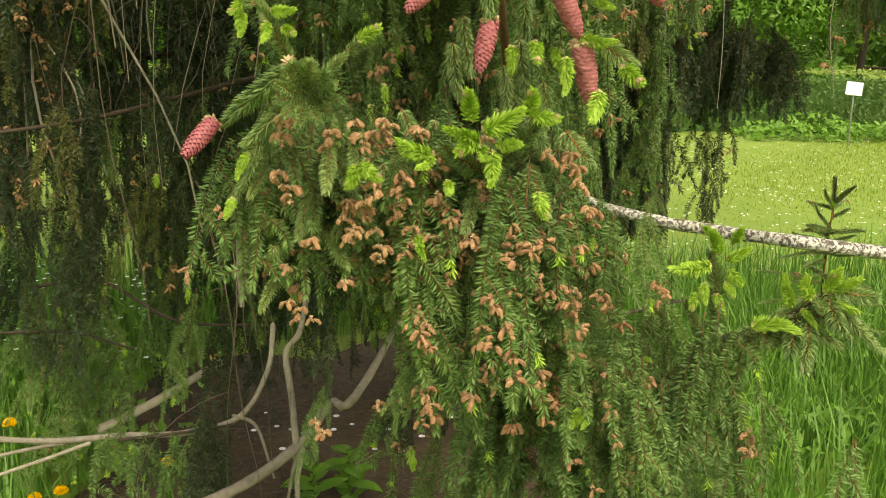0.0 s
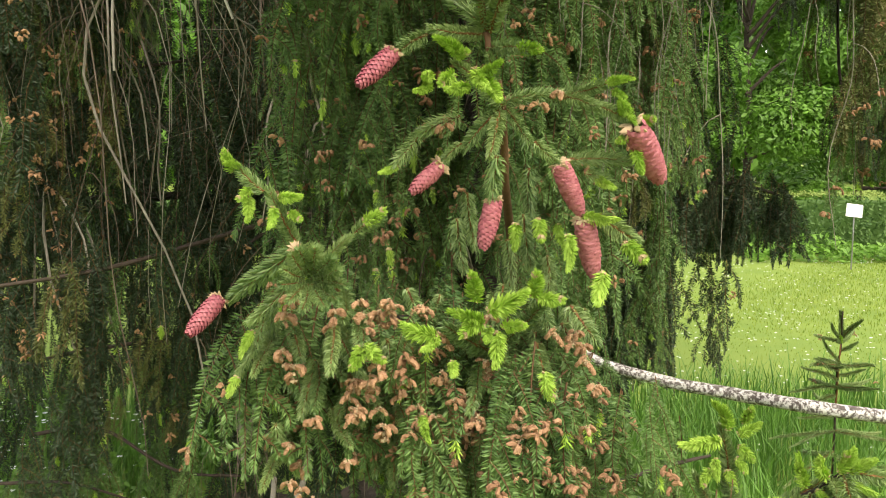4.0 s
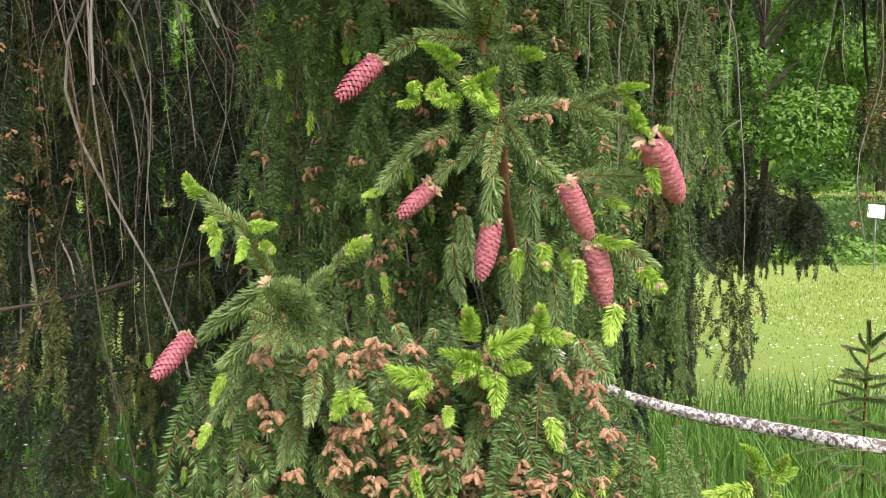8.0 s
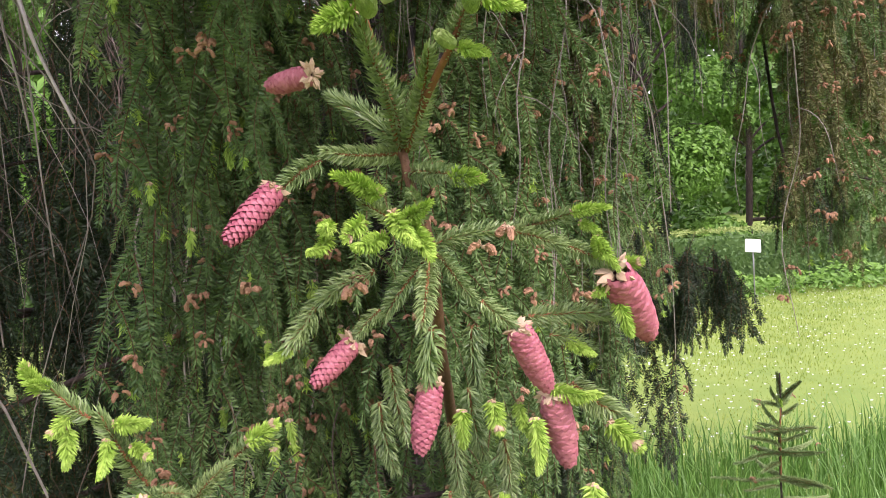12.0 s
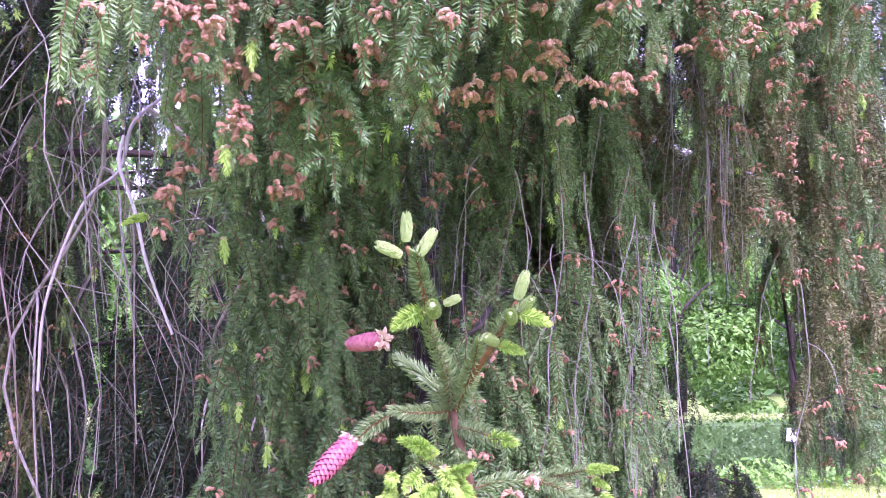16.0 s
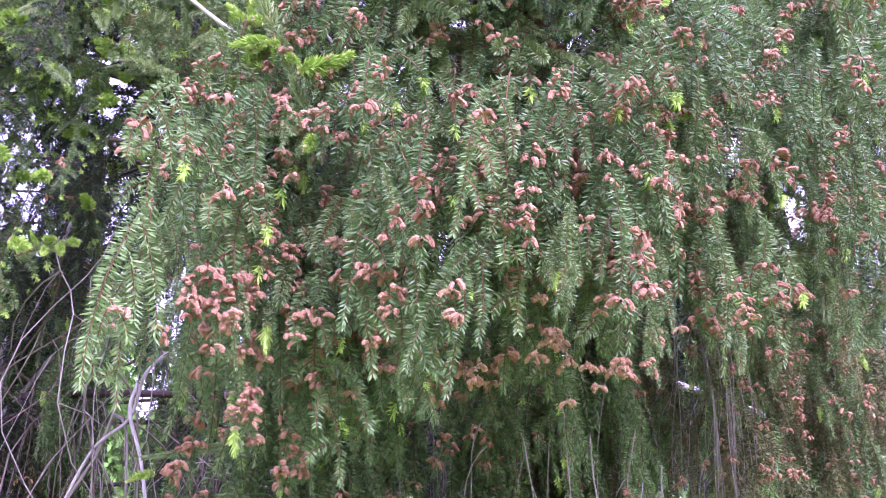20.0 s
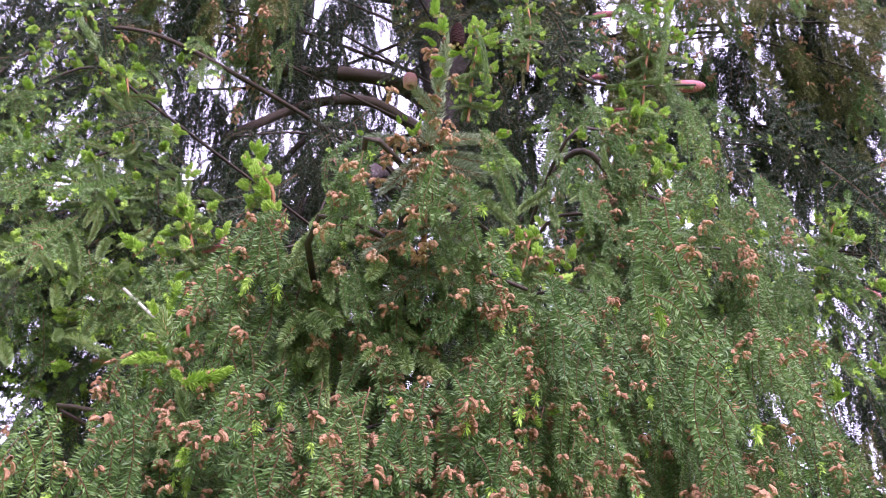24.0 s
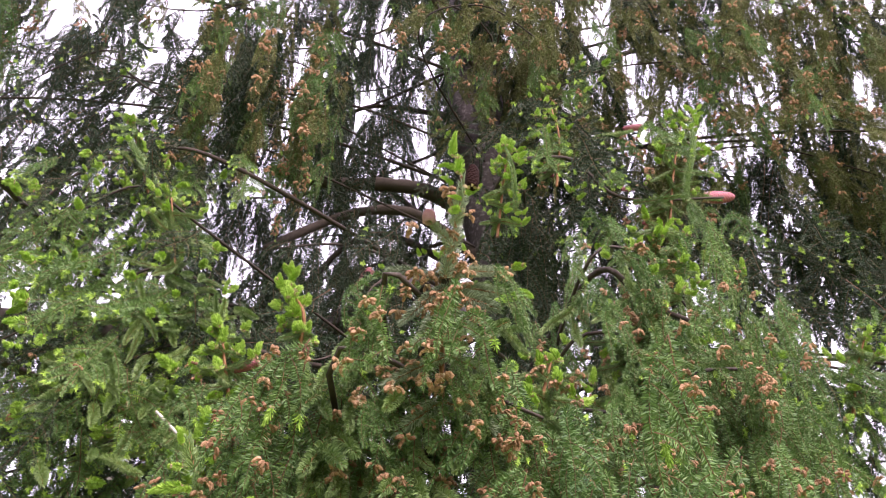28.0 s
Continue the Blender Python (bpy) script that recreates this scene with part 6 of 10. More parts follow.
fresh(upL, (-0.715, 1.800, 2.985), (-0.034, -0.020, 0.005), 0.84, 2)
fresh(upR, (0.782, 1.600, 3.493), (-0.037, -0.020, 0.020), 0.94, 2)
fresh(upR, (0.753, 1.600, 3.451), (0.039, -0.020, 0.009), 1.12, 0)
fresh(upR, (0.822, 1.600, 3.435), (0.036, -0.020, 0.015), 0.96, 2)
fresh(upR, (0.730, 1.600, 3.474), (-0.038, -0.020, 0.019), 1.17, 2)
fresh(upR, (0.758, 1.600, 3.483), (0.034, -0.020, 0.022), 1.16, 0)
fresh(upR, (0.758, 1.600, 3.418), (0.011, -0.020, 0.041), 0.96, 2)
fresh(upR, (0.833, 1.600, 3.433), (-0.038, -0.020, 0.019), 1.08, 2)
fresh(upR, (0.817, 1.600, 3.482), (-0.042, -0.020, 0.014), 1.17, 0)
fresh(upR, (0.805, 1.600, 3.423), (-0.012, -0.020, 0.039), 1.09, 2)
fresh(upR, (0.792, 1.600, 3.402), (0.029, -0.020, 0.029), 0.82, 2)
fresh(upR, (0.736, 1.600, 3.478), (-0.019, -0.020, 0.036), 1.19, 0)
fresh(upR, (0.803, 1.600, 3.488), (0.026, -0.020, 0.033), 0.82, 2)
fresh(upR, (0.849, 1.600, 3.516), (-0.006, -0.020, 0.042), 1.18, 2)
fresh(upR, (0.825, 1.600, 3.494), (-0.043, -0.020, 0.012), 1.02, 0)
fresh(upR, (0.789, 1.600, 3.519), (-0.034, -0.020, 0.025), 1.03, 2)
fresh(upR, (0.822, 1.700, 3.712), (-0.047, -0.020, 0.012), 1.07, 2)
fresh(upR, (0.787, 1.700, 3.720), (0.030, -0.020, 0.037), 1.15, 0)
fresh(upR, (0.834, 1.700, 3.735), (-0.029, -0.020, 0.036), 0.87, 2)
fresh(upR, (0.756, 1.700, 3.654), (0.024, -0.020, 0.040), 1.09, 2)
fresh(upR, (0.830, 1.700, 3.680), (0.014, -0.020, 0.047), 1.11, 0)
fresh(upR, (0.743, 1.700, 3.654), (0.026, -0.020, 0.039), 1.11, 2)
fresh(upR, (0.826, 1.700, 3.659), (-0.020, -0.020, 0.041), 0.91, 2)
fresh(upR, (0.739, 1.700, 3.668), (-0.023, -0.020, 0.039), 0.83, 0)
fresh(upR, (1.011, 2.000, 4.487), (-0.038, -0.020, 0.049), 0.91, 2)
fresh(upR, (1.055, 2.000, 4.489), (0.008, -0.020, 0.071), 1.08, 0)
fresh(upR, (1.074, 2.000, 4.583), (0.032, -0.020, 0.065), 0.95, 2)
fresh(upR, (1.044, 2.000, 4.554), (0.053, -0.020, 0.034), 0.99, 2)
fresh(upR, (0.984, 2.000, 4.415), (0.036, -0.020, 0.057), 1.17, 0)
fresh(upR, (1.046, 2.000, 4.537), (0.056, -0.020, 0.022), 0.86, 2)
fresh(upR, (1.046, 2.000, 4.375), (0.014, -0.020, 0.067), 1.01, 2)
fresh(upR, (1.016, 2.000, 4.473), (-0.037, -0.020, 0.049), 1.00, 0)
fresh(upR, (1.066, 2.000, 4.555), (0.057, -0.020, 0.014), 0.90, 2)
fresh(upR, (1.025, 2.000, 4.468), (0.034, -0.020, 0.061), 1.20, 2)
fresh(upR, (1.056, 2.000, 4.561), (-0.042, -0.020, 0.045), 1.05, 0)
fresh(upR, (1.035, 2.000, 4.572), (-0.023, -0.020, 0.062), 1.01, 2)
fresh(upR, (0.997, 2.000, 4.430), (-0.027, -0.020, 0.056), 0.84, 2)
fresh(upR, (0.985, 1.700, 3.553), (-0.003, -0.020, 0.045), 0.95, 2)
fresh(upR, (0.955, 1.700, 3.550), (0.005, -0.020, 0.045), 0.90, 0)
fresh(upR, (0.939, 1.700, 3.556), (-0.030, -0.020, 0.032), 1.03, 2)
fresh(upR, (0.949, 1.700, 3.568), (-0.016, -0.020, 0.041), 1.18, 2)
fresh(upR, (0.982, 1.700, 3.569), (0.003, -0.020, 0.046), 1.15, 0)
fresh(upR, (0.929, 1.700, 3.529), (0.015, -0.020, 0.043), 1.16, 2)
fresh(upR, (0.509, 2.100, 4.632), (-0.005, -0.020, 0.075), 0.88, 2)
fresh(upR, (0.512, 2.100, 4.768), (-0.036, -0.020, 0.061), 1.10, 0)
fresh(upR, (0.510, 2.100, 4.550), (0.045, -0.020, 0.050), 0.90, 2)
fresh(upR, (0.471, 2.100, 4.509), (0.026, -0.020, 0.066), 0.91, 2)
fresh(upR, (0.473, 2.100, 4.622), (0.025, -0.020, 0.069), 1.16, 0)
fresh(upR, (0.563, 2.100, 4.786), (0.033, -0.020, 0.068), 0.98, 2)
fresh(upR, (0.454, 2.100, 4.729), (-0.020, -0.020, 0.071), 0.93, 2)
fresh(upR, (0.555, 2.100, 4.605), (-0.054, -0.020, 0.034), 0.94, 0)
fresh(upR, (0.544, 2.100, 4.786), (-0.062, -0.020, 0.017), 0.93, 2)
fresh(upR, (0.496, 2.100, 4.567), (-0.063, -0.020, 0.005), 0.98, 2)
fresh(upR, (0.517, 2.100, 4.832), (-0.034, -0.020, 0.064), 0.82, 0)
fresh(upR, (0.512, 2.100, 4.527), (0.034, -0.020, 0.060), 1.14, 2)
fresh(upR, (0.513, 2.100, 4.705), (0.017, -0.020, 0.075), 1.09, 2)
fresh(upR, (0.342, 1.900, 3.938), (-0.023, -0.020, 0.049), 0.80, 2)
fresh(upR, (0.384, 1.900, 3.885), (0.046, -0.020, 0.021), 1.10, 0)
fresh(upR, (0.329, 1.900, 3.934), (0.047, -0.020, 0.018), 0.99, 2)
fresh(upR, (0.392, 1.900, 4.039), (0.029, -0.020, 0.048), 0.98, 2)
fresh(upR, (0.386, 1.900, 3.896), (-0.051, -0.020, 0.009), 1.01, 0)
fresh(upR, (0.365, 1.900, 3.926), (0.047, -0.020, 0.018), 0.85, 2)
fresh(upR, (0.361, 1.900, 3.999), (-0.025, -0.020, 0.049), 1.09, 2)
fresh(upR, (0.389, 1.900, 3.927), (0.035, -0.020, 0.039), 0.80, 0)
fresh(upR, (0.391, 1.900, 3.886), (0.028, -0.020, 0.046), 0.88, 2)
fresh(upR, (0.371, 1.900, 3.983), (-0.003, -0.020, 0.056), 1.15, 2)
fresh(upR, (0.329, 1.900, 3.948), (0.040, -0.020, 0.035), 0.82, 0)
fresh(upR, (0.364, 1.900, 4.226), (-0.053, -0.020, 0.017), 1.08, 2)
fresh(upR, (0.316, 1.900, 4.205), (-0.003, -0.020, 0.062), 1.02, 0)
fresh(upR, (0.376, 1.900, 4.215), (0.046, -0.020, 0.031), 1.10, 2)
fresh(upR, (0.311, 1.900, 4.156), (0.015, -0.020, 0.059), 1.09, 2)
fresh(upR, (0.379, 1.900, 4.164), (-0.037, -0.020, 0.042), 0.92, 0)
fresh(upR, (0.342, 1.900, 4.154), (-0.043, -0.020, 0.033), 1.04, 2)
fresh(upR, (0.378, 1.900, 4.156), (0.049, -0.020, 0.022), 1.11, 2)
fresh(upR, (0.380, 1.900, 4.184), (0.039, -0.020, 0.043), 1.15, 0)
fresh(upR, (0.685, 2.200, 5.107), (0.052, -0.020, 0.060), 1.03, 2)
fresh(upR, (0.785, 2.200, 4.923), (-0.034, -0.020, 0.068), 0.82, 0)
fresh(upR, (0.650, 2.200, 5.069), (0.008, -0.020, 0.087), 1.10, 2)
fresh(upR, (0.691, 2.200, 5.061), (0.046, -0.020, 0.066), 0.97, 2)
fresh(upR, (0.693, 2.200, 4.887), (0.022, -0.020, 0.080), 0.86, 0)
fresh(upR, (0.718, 2.200, 4.993), (-0.045, -0.020, 0.057), 1.13, 2)
fresh(upR, (0.689, 2.200, 4.995), (0.054, -0.020, 0.053), 0.93, 2)
fresh(upR, (0.703, 2.200, 4.907), (0.063, -0.020, 0.026), 0.88, 0)
fresh(upR, (0.756, 2.200, 4.965), (0.050, -0.020, 0.059), 1.18, 2)
fresh(upR, (0.762, 2.200, 5.056), (-0.006, -0.020, 0.086), 1.05, 2)
fresh(upR, (1.387, 1.900, 3.487), (0.000, -0.020, 0.048), 1.02, 2)
fresh(upR, (1.390, 1.900, 3.445), (-0.039, -0.020, 0.026), 1.05, 0)
fresh(upR, (1.399, 1.900, 3.494), (0.001, -0.020, 0.048), 1.04, 2)
fresh(upR, (1.360, 1.900, 3.450), (0.038, -0.020, 0.026), 1.19, 2)
fresh(upR, (1.369, 1.900, 3.474), (0.031, -0.020, 0.039), 1.14, 0)
fresh(upR, (1.330, 1.900, 3.496), (0.032, -0.020, 0.038), 0.90, 2)
fresh(upR, (1.414, 1.900, 3.435), (0.018, -0.020, 0.046), 1.19, 2)
fresh(upR, (1.373, 1.900, 3.470), (-0.010, -0.020, 0.045), 1.10, 0)
fresh(upR, (1.408, 1.900, 3.495), (0.042, -0.020, 0.014), 0.97, 2)
fresh(upR, (1.403, 1.900, 3.469), (0.043, -0.020, 0.010), 0.80, 2)
fresh(upR, (1.122, 1.800, 3.146), (0.031, -0.020, 0.027), 1.16, 2)
fresh(upR, (1.078, 1.800, 3.139), (0.002, -0.020, 0.041), 1.07, 0)
fresh(upR, (1.079, 1.800, 3.147), (0.024, -0.020, 0.034), 0.99, 2)
fresh(upR, (1.114, 1.800, 3.139), (0.035, -0.020, 0.017), 1.07, 2)
fresh(upR, (1.087, 1.800, 3.128), (0.030, -0.020, 0.027), 0.86, 0)
fresh(upR, (1.101, 1.800, 3.141), (-0.016, -0.020, 0.037), 1.07, 2)
fresh(upR, (1.090, 1.600, 2.818), (-0.018, -0.020, 0.027), 0.85, 2)
fresh(upR, (1.094, 1.600, 2.802), (0.027, -0.020, 0.017), 0.92, 0)
fresh(upR, (1.079, 1.600, 2.829), (-0.040, -0.020, 0.010), 1.09, 2)
fresh(upR, (1.101, 1.600, 2.804), (-0.005, -0.020, 0.032), 1.14, 2)
fresh(upR, (1.093, 1.600, 2.798), (-0.039, -0.020, 0.010), 0.97, 0)
fresh(upR, (1.213, 1.600, 2.889), (-0.044, -0.020, 0.006), 1.09, 2)
fresh(upR, (1.226, 1.600, 2.864), (-0.041, -0.020, 0.010), 0.84, 0)
fresh(upR, (1.212, 1.600, 2.874), (0.030, -0.020, 0.009), 1.10, 2)
fresh(upR, (1.227, 1.600, 2.893), (0.021, -0.020, 0.027), 0.93, 2)
fresh(upR, (1.253, 1.600, 2.909), (0.021, -0.020, 0.027), 1.10, 0)
fresh(upR, (1.242, 1.600, 2.896), (0.026, -0.020, 0.020), 1.05, 2)
fresh(upR, (0.140, 1.400, 3.339), (-0.035, -0.020, 0.010), 0.84, 2)
fresh(upR, (0.176, 1.400, 3.379), (-0.033, -0.020, 0.014), 0.90, 0)
fresh(upR, (0.196, 1.400, 3.361), (-0.011, -0.020, 0.034), 0.66, 2)
fresh(upR, (0.136, 1.400, 3.346), (0.036, -0.020, 0.009), 0.94, 2)
fresh(upR, (0.196, 1.400, 3.404), (-0.039, -0.020, 0.000), 0.65, 0)
fresh(upR, (0.143, 1.400, 3.356), (0.021, -0.020, 0.028), 0.80, 2)
fresh(upR, (0.434, 1.300, 2.892), (-0.004, -0.020, 0.028), 0.85, 2)
fresh(upR, (0.446, 1.300, 2.909), (0.028, -0.020, 0.006), 0.65, 0)
fresh(upR, (0.426, 1.300, 2.906), (-0.036, -0.020, 0.000), 0.77, 2)
fresh(upR, (0.458, 1.300, 2.930), (-0.027, -0.020, 0.014), 0.74, 2)
fresh(upR, (0.454, 1.300, 2.928), (-0.025, -0.020, 0.017), 0.70, 0)
fresh(upR, (0.419, 1.300, 2.917), (-0.003, -0.020, 0.028), 0.87, 2)
fresh(upR, (0.249, 1.100, 2.758), (-0.007, -0.020, 0.021), 0.64, 2)
fresh(upR, (0.246, 1.100, 2.758), (0.023, -0.020, 0.009), 0.77, 0)
fresh(upR, (0.282, 1.100, 2.760), (-0.017, -0.020, 0.017), 0.75, 2)
fresh(upR, (0.288, 1.100, 2.765), (-0.011, -0.020, 0.020), 0.81, 2)
fresh(upR, (0.267, 1.100, 2.775), (-0.012, -0.020, 0.020), 0.87, 0)
fresh(upR, (0.287, 1.100, 2.765), (-0.021, -0.020, 0.013), 0.90, 2)
fresh(upR, (0.284, 1.100, 2.767), (0.006, -0.020, 0.021), 0.95, 2)
fresh(upR, (0.267, 1.100, 2.776), (-0.003, -0.020, 0.022), 0.77, 0)
fresh(upR, (0.307, 1.100, 2.754), (0.006, -0.020, 0.022), 0.65, 2)
fresh(upR, (0.307, 1.100, 2.761), (0.019, -0.020, 0.014), 0.74, 0)
fresh(upR, (0.324, 1.100, 2.784), (-0.015, -0.020, 0.018), 0.75, 2)
fresh(upR, (0.297, 1.100, 2.757), (-0.013, -0.020, 0.019), 0.75, 2)
fresh(upR, (0.324, 1.100, 2.784), (-0.029, -0.020, 0.002), 0.85, 0)
fresh(upL, (-0.676, 1.900, 2.787), (0.032, -0.020, 0.020), 0.80, 2)
fresh(upL, (-0.670, 1.900, 2.789), (-0.007, -0.020, 0.036), 0.84, 0)
fresh(upL, (-0.590, 1.900, 2.868), (-0.015, -0.020, 0.035), 1.08, 2)
fresh(upL, (-0.606, 1.900, 2.885), (0.012, -0.020, 0.035), 1.11, 2)
fresh(upL, (-0.605, 1.900, 2.803), (0.008, -0.020, 0.035), 0.96, 0)
fresh(upL, (-0.641, 1.900, 2.805), (-0.034, -0.020, 0.007), 1.18, 2)
fresh(upL, (-0.612, 1.900, 2.838), (0.017, -0.020, 0.032), 0.83, 2)
fresh(upL, (-0.577, 1.900, 2.898), (-0.032, -0.020, 0.019), 1.11, 0)
fresh(upL, (-0.638, 1.900, 2.881), (-0.028, -0.020, 0.025), 1.06, 2)
fresh(upL, (-0.636, 1.900, 2.862), (-0.021, -0.020, 0.032), 1.02, 2)
fresh(upL, (-0.581, 1.900, 2.835), (0.018, -0.020, 0.031), 0.80, 0)
fresh(upL, (-1.096, 2.300, 3.774), (-0.021, -0.020, 0.055), 1.19, 2)
fresh(upL, (-1.105, 2.300, 3.800), (-0.012, -0.020, 0.058), 1.18, 0)
fresh(upL, (-1.046, 2.300, 3.744), (-0.032, -0.020, 0.048), 1.02, 2)
fresh(upL, (-1.185, 2.300, 3.768), (-0.016, -0.020, 0.057), 0.80, 2)
fresh(upL, (-1.201, 2.300, 3.757), (0.016, -0.020, 0.052), 1.19, 0)
fresh(upL, (-1.142, 2.300, 3.761), (-0.044, -0.020, 0.034), 1.16, 2)
fresh(upL, (-1.038, 2.300, 3.745), (0.002, -0.020, 0.056), 1.09, 2)
fresh(upL, (-1.135, 2.300, 3.771), (0.052, -0.020, 0.021), 0.81, 0)
fresh(upL, (-1.152, 2.300, 3.734), (-0.024, -0.020, 0.054), 0.88, 2)
fresh(upL, (-1.186, 2.300, 3.742), (-0.004, -0.020, 0.057), 1.12, 2)
fresh(upL, (-0.537, 1.800, 3.160), (0.039, -0.020, 0.015), 0.82, 2)
fresh(upL, (-0.559, 1.800, 3.185), (-0.033, -0.020, 0.020), 1.08, 0)
fresh(upL, (-0.566, 1.800, 3.149), (0.029, -0.020, 0.027), 0.94, 2)
fresh(upL, (-0.571, 1.800, 3.190), (0.043, -0.020, 0.012), 0.92, 2)
fresh(upL, (-0.556, 1.800, 3.144), (-0.036, -0.020, 0.008), 0.85, 0)
fresh(upL, (-0.571, 1.800, 3.170), (-0.033, -0.020, 0.020), 0.94, 2)
fresh(upR, (1.077, 2.100, 4.428), (-0.019, -0.020, 0.063), 0.87, 2)
fresh(upR, (1.106, 2.100, 4.438), (0.025, -0.020, 0.067), 0.93, 0)
fresh(upR, (1.090, 2.100, 4.486), (0.056, -0.020, 0.025), 0.89, 2)
fresh(upR, (1.130, 2.100, 4.444), (-0.046, -0.020, 0.040), 1.08, 2)
fresh(upR, (1.146, 2.100, 4.474), (0.057, -0.020, 0.024), 1.08, 0)
fresh(upR, (1.084, 2.100, 4.433), (0.056, -0.020, 0.027), 1.19, 2)
fresh(upR, (0.939, 1.650, 3.228), (0.035, -0.020, 0.016), 1.16, 2)
fresh(upR, (0.933, 1.650, 3.224), (-0.013, -0.020, 0.036), 0.85, 0)
fresh(upR, (0.946, 1.650, 3.268), (-0.026, -0.020, 0.030), 0.95, 2)
fresh(upR, (0.947, 1.650, 3.255), (-0.015, -0.020, 0.036), 1.01, 2)
fresh(upR, (0.946, 1.650, 3.233), (-0.004, -0.020, 0.038), 0.98, 0)
fresh(upR, (0.944, 1.650, 3.212), (0.011, -0.020, 0.037), 1.18, 2)
fresh(upR, (0.814, 1.600, 3.261), (0.004, -0.020, 0.038), 0.91, 2)
fresh(upR, (0.810, 1.600, 3.253), (-0.040, -0.020, 0.013), 1.07, 0)
fresh(upR, (0.839, 1.600, 3.264), (0.008, -0.020, 0.038), 0.84, 2)
fresh(upR, (0.851, 1.600, 3.260), (-0.008, -0.020, 0.038), 1.08, 2)
fresh(upR, (0.827, 1.600, 3.267), (0.027, -0.020, 0.028), 1.02, 0)
fresh(upR, (0.813, 1.600, 3.283), (-0.002, -0.020, 0.039), 0.82, 2)
fresh(upR, (0.609, 2.100, 4.239), (0.010, -0.020, 0.066), 1.17, 2)
fresh(upR, (0.592, 2.100, 4.221), (-0.043, -0.020, 0.040), 1.20, 0)
fresh(upR, (0.613, 2.100, 4.215), (0.055, -0.020, 0.017), 0.81, 2)
fresh(upR, (0.594, 2.100, 4.224), (0.023, -0.020, 0.061), 0.96, 2)
fresh(upR, (0.607, 2.100, 4.186), (0.044, -0.020, 0.041), 1.17, 0)
fresh(upR, (0.636, 2.100, 4.247), (0.026, -0.020, 0.060), 0.91, 2)
fresh(upR, (0.778, 1.400, 2.817), (0.027, -0.020, 0.009), 0.75, 2)
fresh(upR, (0.715, 1.400, 2.801), (-0.029, -0.020, 0.015), 0.81, 0)
fresh(upR, (0.742, 1.400, 2.826), (0.028, -0.020, 0.004), 0.74, 2)
fresh(upR, (0.738, 1.400, 2.791), (0.027, -0.020, 0.008), 0.88, 2)
fresh(upR, (0.782, 1.400, 2.811), (0.028, -0.020, 0.006), 0.88, 0)
fresh(upR, (0.753, 1.400, 2.824), (-0.038, -0.020, 0.003), 0.84, 2)
cone(upL, (-0.207, 3.000, 4.519), (-0.268, 3.000, 4.384), 0)
cone(upL, (-0.265, 1.480, 3.075), (-0.318, 1.480, 3.050), 1)
part('cone', CONES[1], upL, aim((-0.138, 1.380, 3.030), (-0.1, -0.4, 0.6), 0, 0.45), 'small pink cone on a bough tip')
cone(upR, (1.236, 2.500, 4.596), (1.376, 2.550, 4.654), 1)
cone(upR, (1.835, 2.650, 3.739), (1.959, 2.670, 3.708), 1)
cone(upR, (1.033, 2.600, 5.126), (0.938, 2.600, 5.109), 1)
cone(upR, (0.942, 2.500, 4.640), (0.873, 2.500, 4.624), 1)
cone(upR, (0.519, 2.300, 4.525), (0.563, 2.300, 4.491), 1)
cone(upR, (0.901, 2.200, 4.178), (0.858, 2.200, 4.175), 1)
# bare limbs of the trunk
limb = branch([(-2.610, 4.000, 4.834), (-2.209, 4.000, 4.807), (-1.842, 4.000, 4.775), (0.500, 3.550, 4.300)], 0.07, 0.06, STEM, "thick dark bare limb")
limb = branch([(0.400, 3.500, 5.200), (0.058, 3.500, 5.469), (-0.197, 3.400, 5.437), (-0.496, 3.300, 5.339), (-0.823, 3.200, 5.331)], 0.05, 0.03, STEM, "thick dark bare limb")
limb = branch([(0.450, 3.500, 4.900), (0.071, 3.400, 5.149), (-0.143, 3.300, 5.163), (-0.421, 3.200, 5.009), (-0.710, 3.000, 4.624)], 0.035, 0.02, STEM)
limb = branch([(0.520, 3.500, 4.500), (0.122, 3.450, 4.661), (-0.010, 3.300, 4.693), (-0.142, 3.150, 4.450), (-0.351, 3.050, 4.252)], 0.05, 0.055, BARK, "sawn-off grey limb stump")
limb = branch([(0.400, 3.600, 5.000), (-0.491, 4.200, 6.407), (-0.290, 4.300, 6.902), (-0.089, 4.500, 8.032)], 0.02, 0.012, STEM)
limb = branch([(0.320, 3.600, 6.200), (-0.039, 4.200, 6.930), (-0.518, 4.300, 7.076), (-0.885, 4.400, 6.851)], 0.025, 0.012, STEM)
limb = branch([(0.400, 3.600, 4.900), (-0.171, 3.800, 5.391), (-0.434, 3.800, 5.333), (-0.735, 3.900, 5.018), (-1.124, 4.000, 4.909)], 0.025, 0.012, STEM)
limb = branch([(0.400, 3.600, 5.300), (0.885, 3.900, 6.108), (1.381, 4.000, 6.078), (1.793, 4.000, 5.616), (2.175, 4.000, 5.077)], 0.03, 0.012, STEM)
limb = branch([(0.300, 3.600, 6.200), (1.142, 3.900, 7.152), (1.610, 4.000, 7.502), (2.193, 4.000, 7.145)], 0.025, 0.012, STEM)
limb = branch([(-1.141, 2.600, 2.187), (-1.164, 2.700, 2.529), (-1.130, 2.900, 2.848), (-1.100, 3.000, 3.203), (-1.042, 3.100, 3.547), (0.350, 3.500, 3.900)], 0.02, 0.014, DEAD, "bare grey crooked limb")
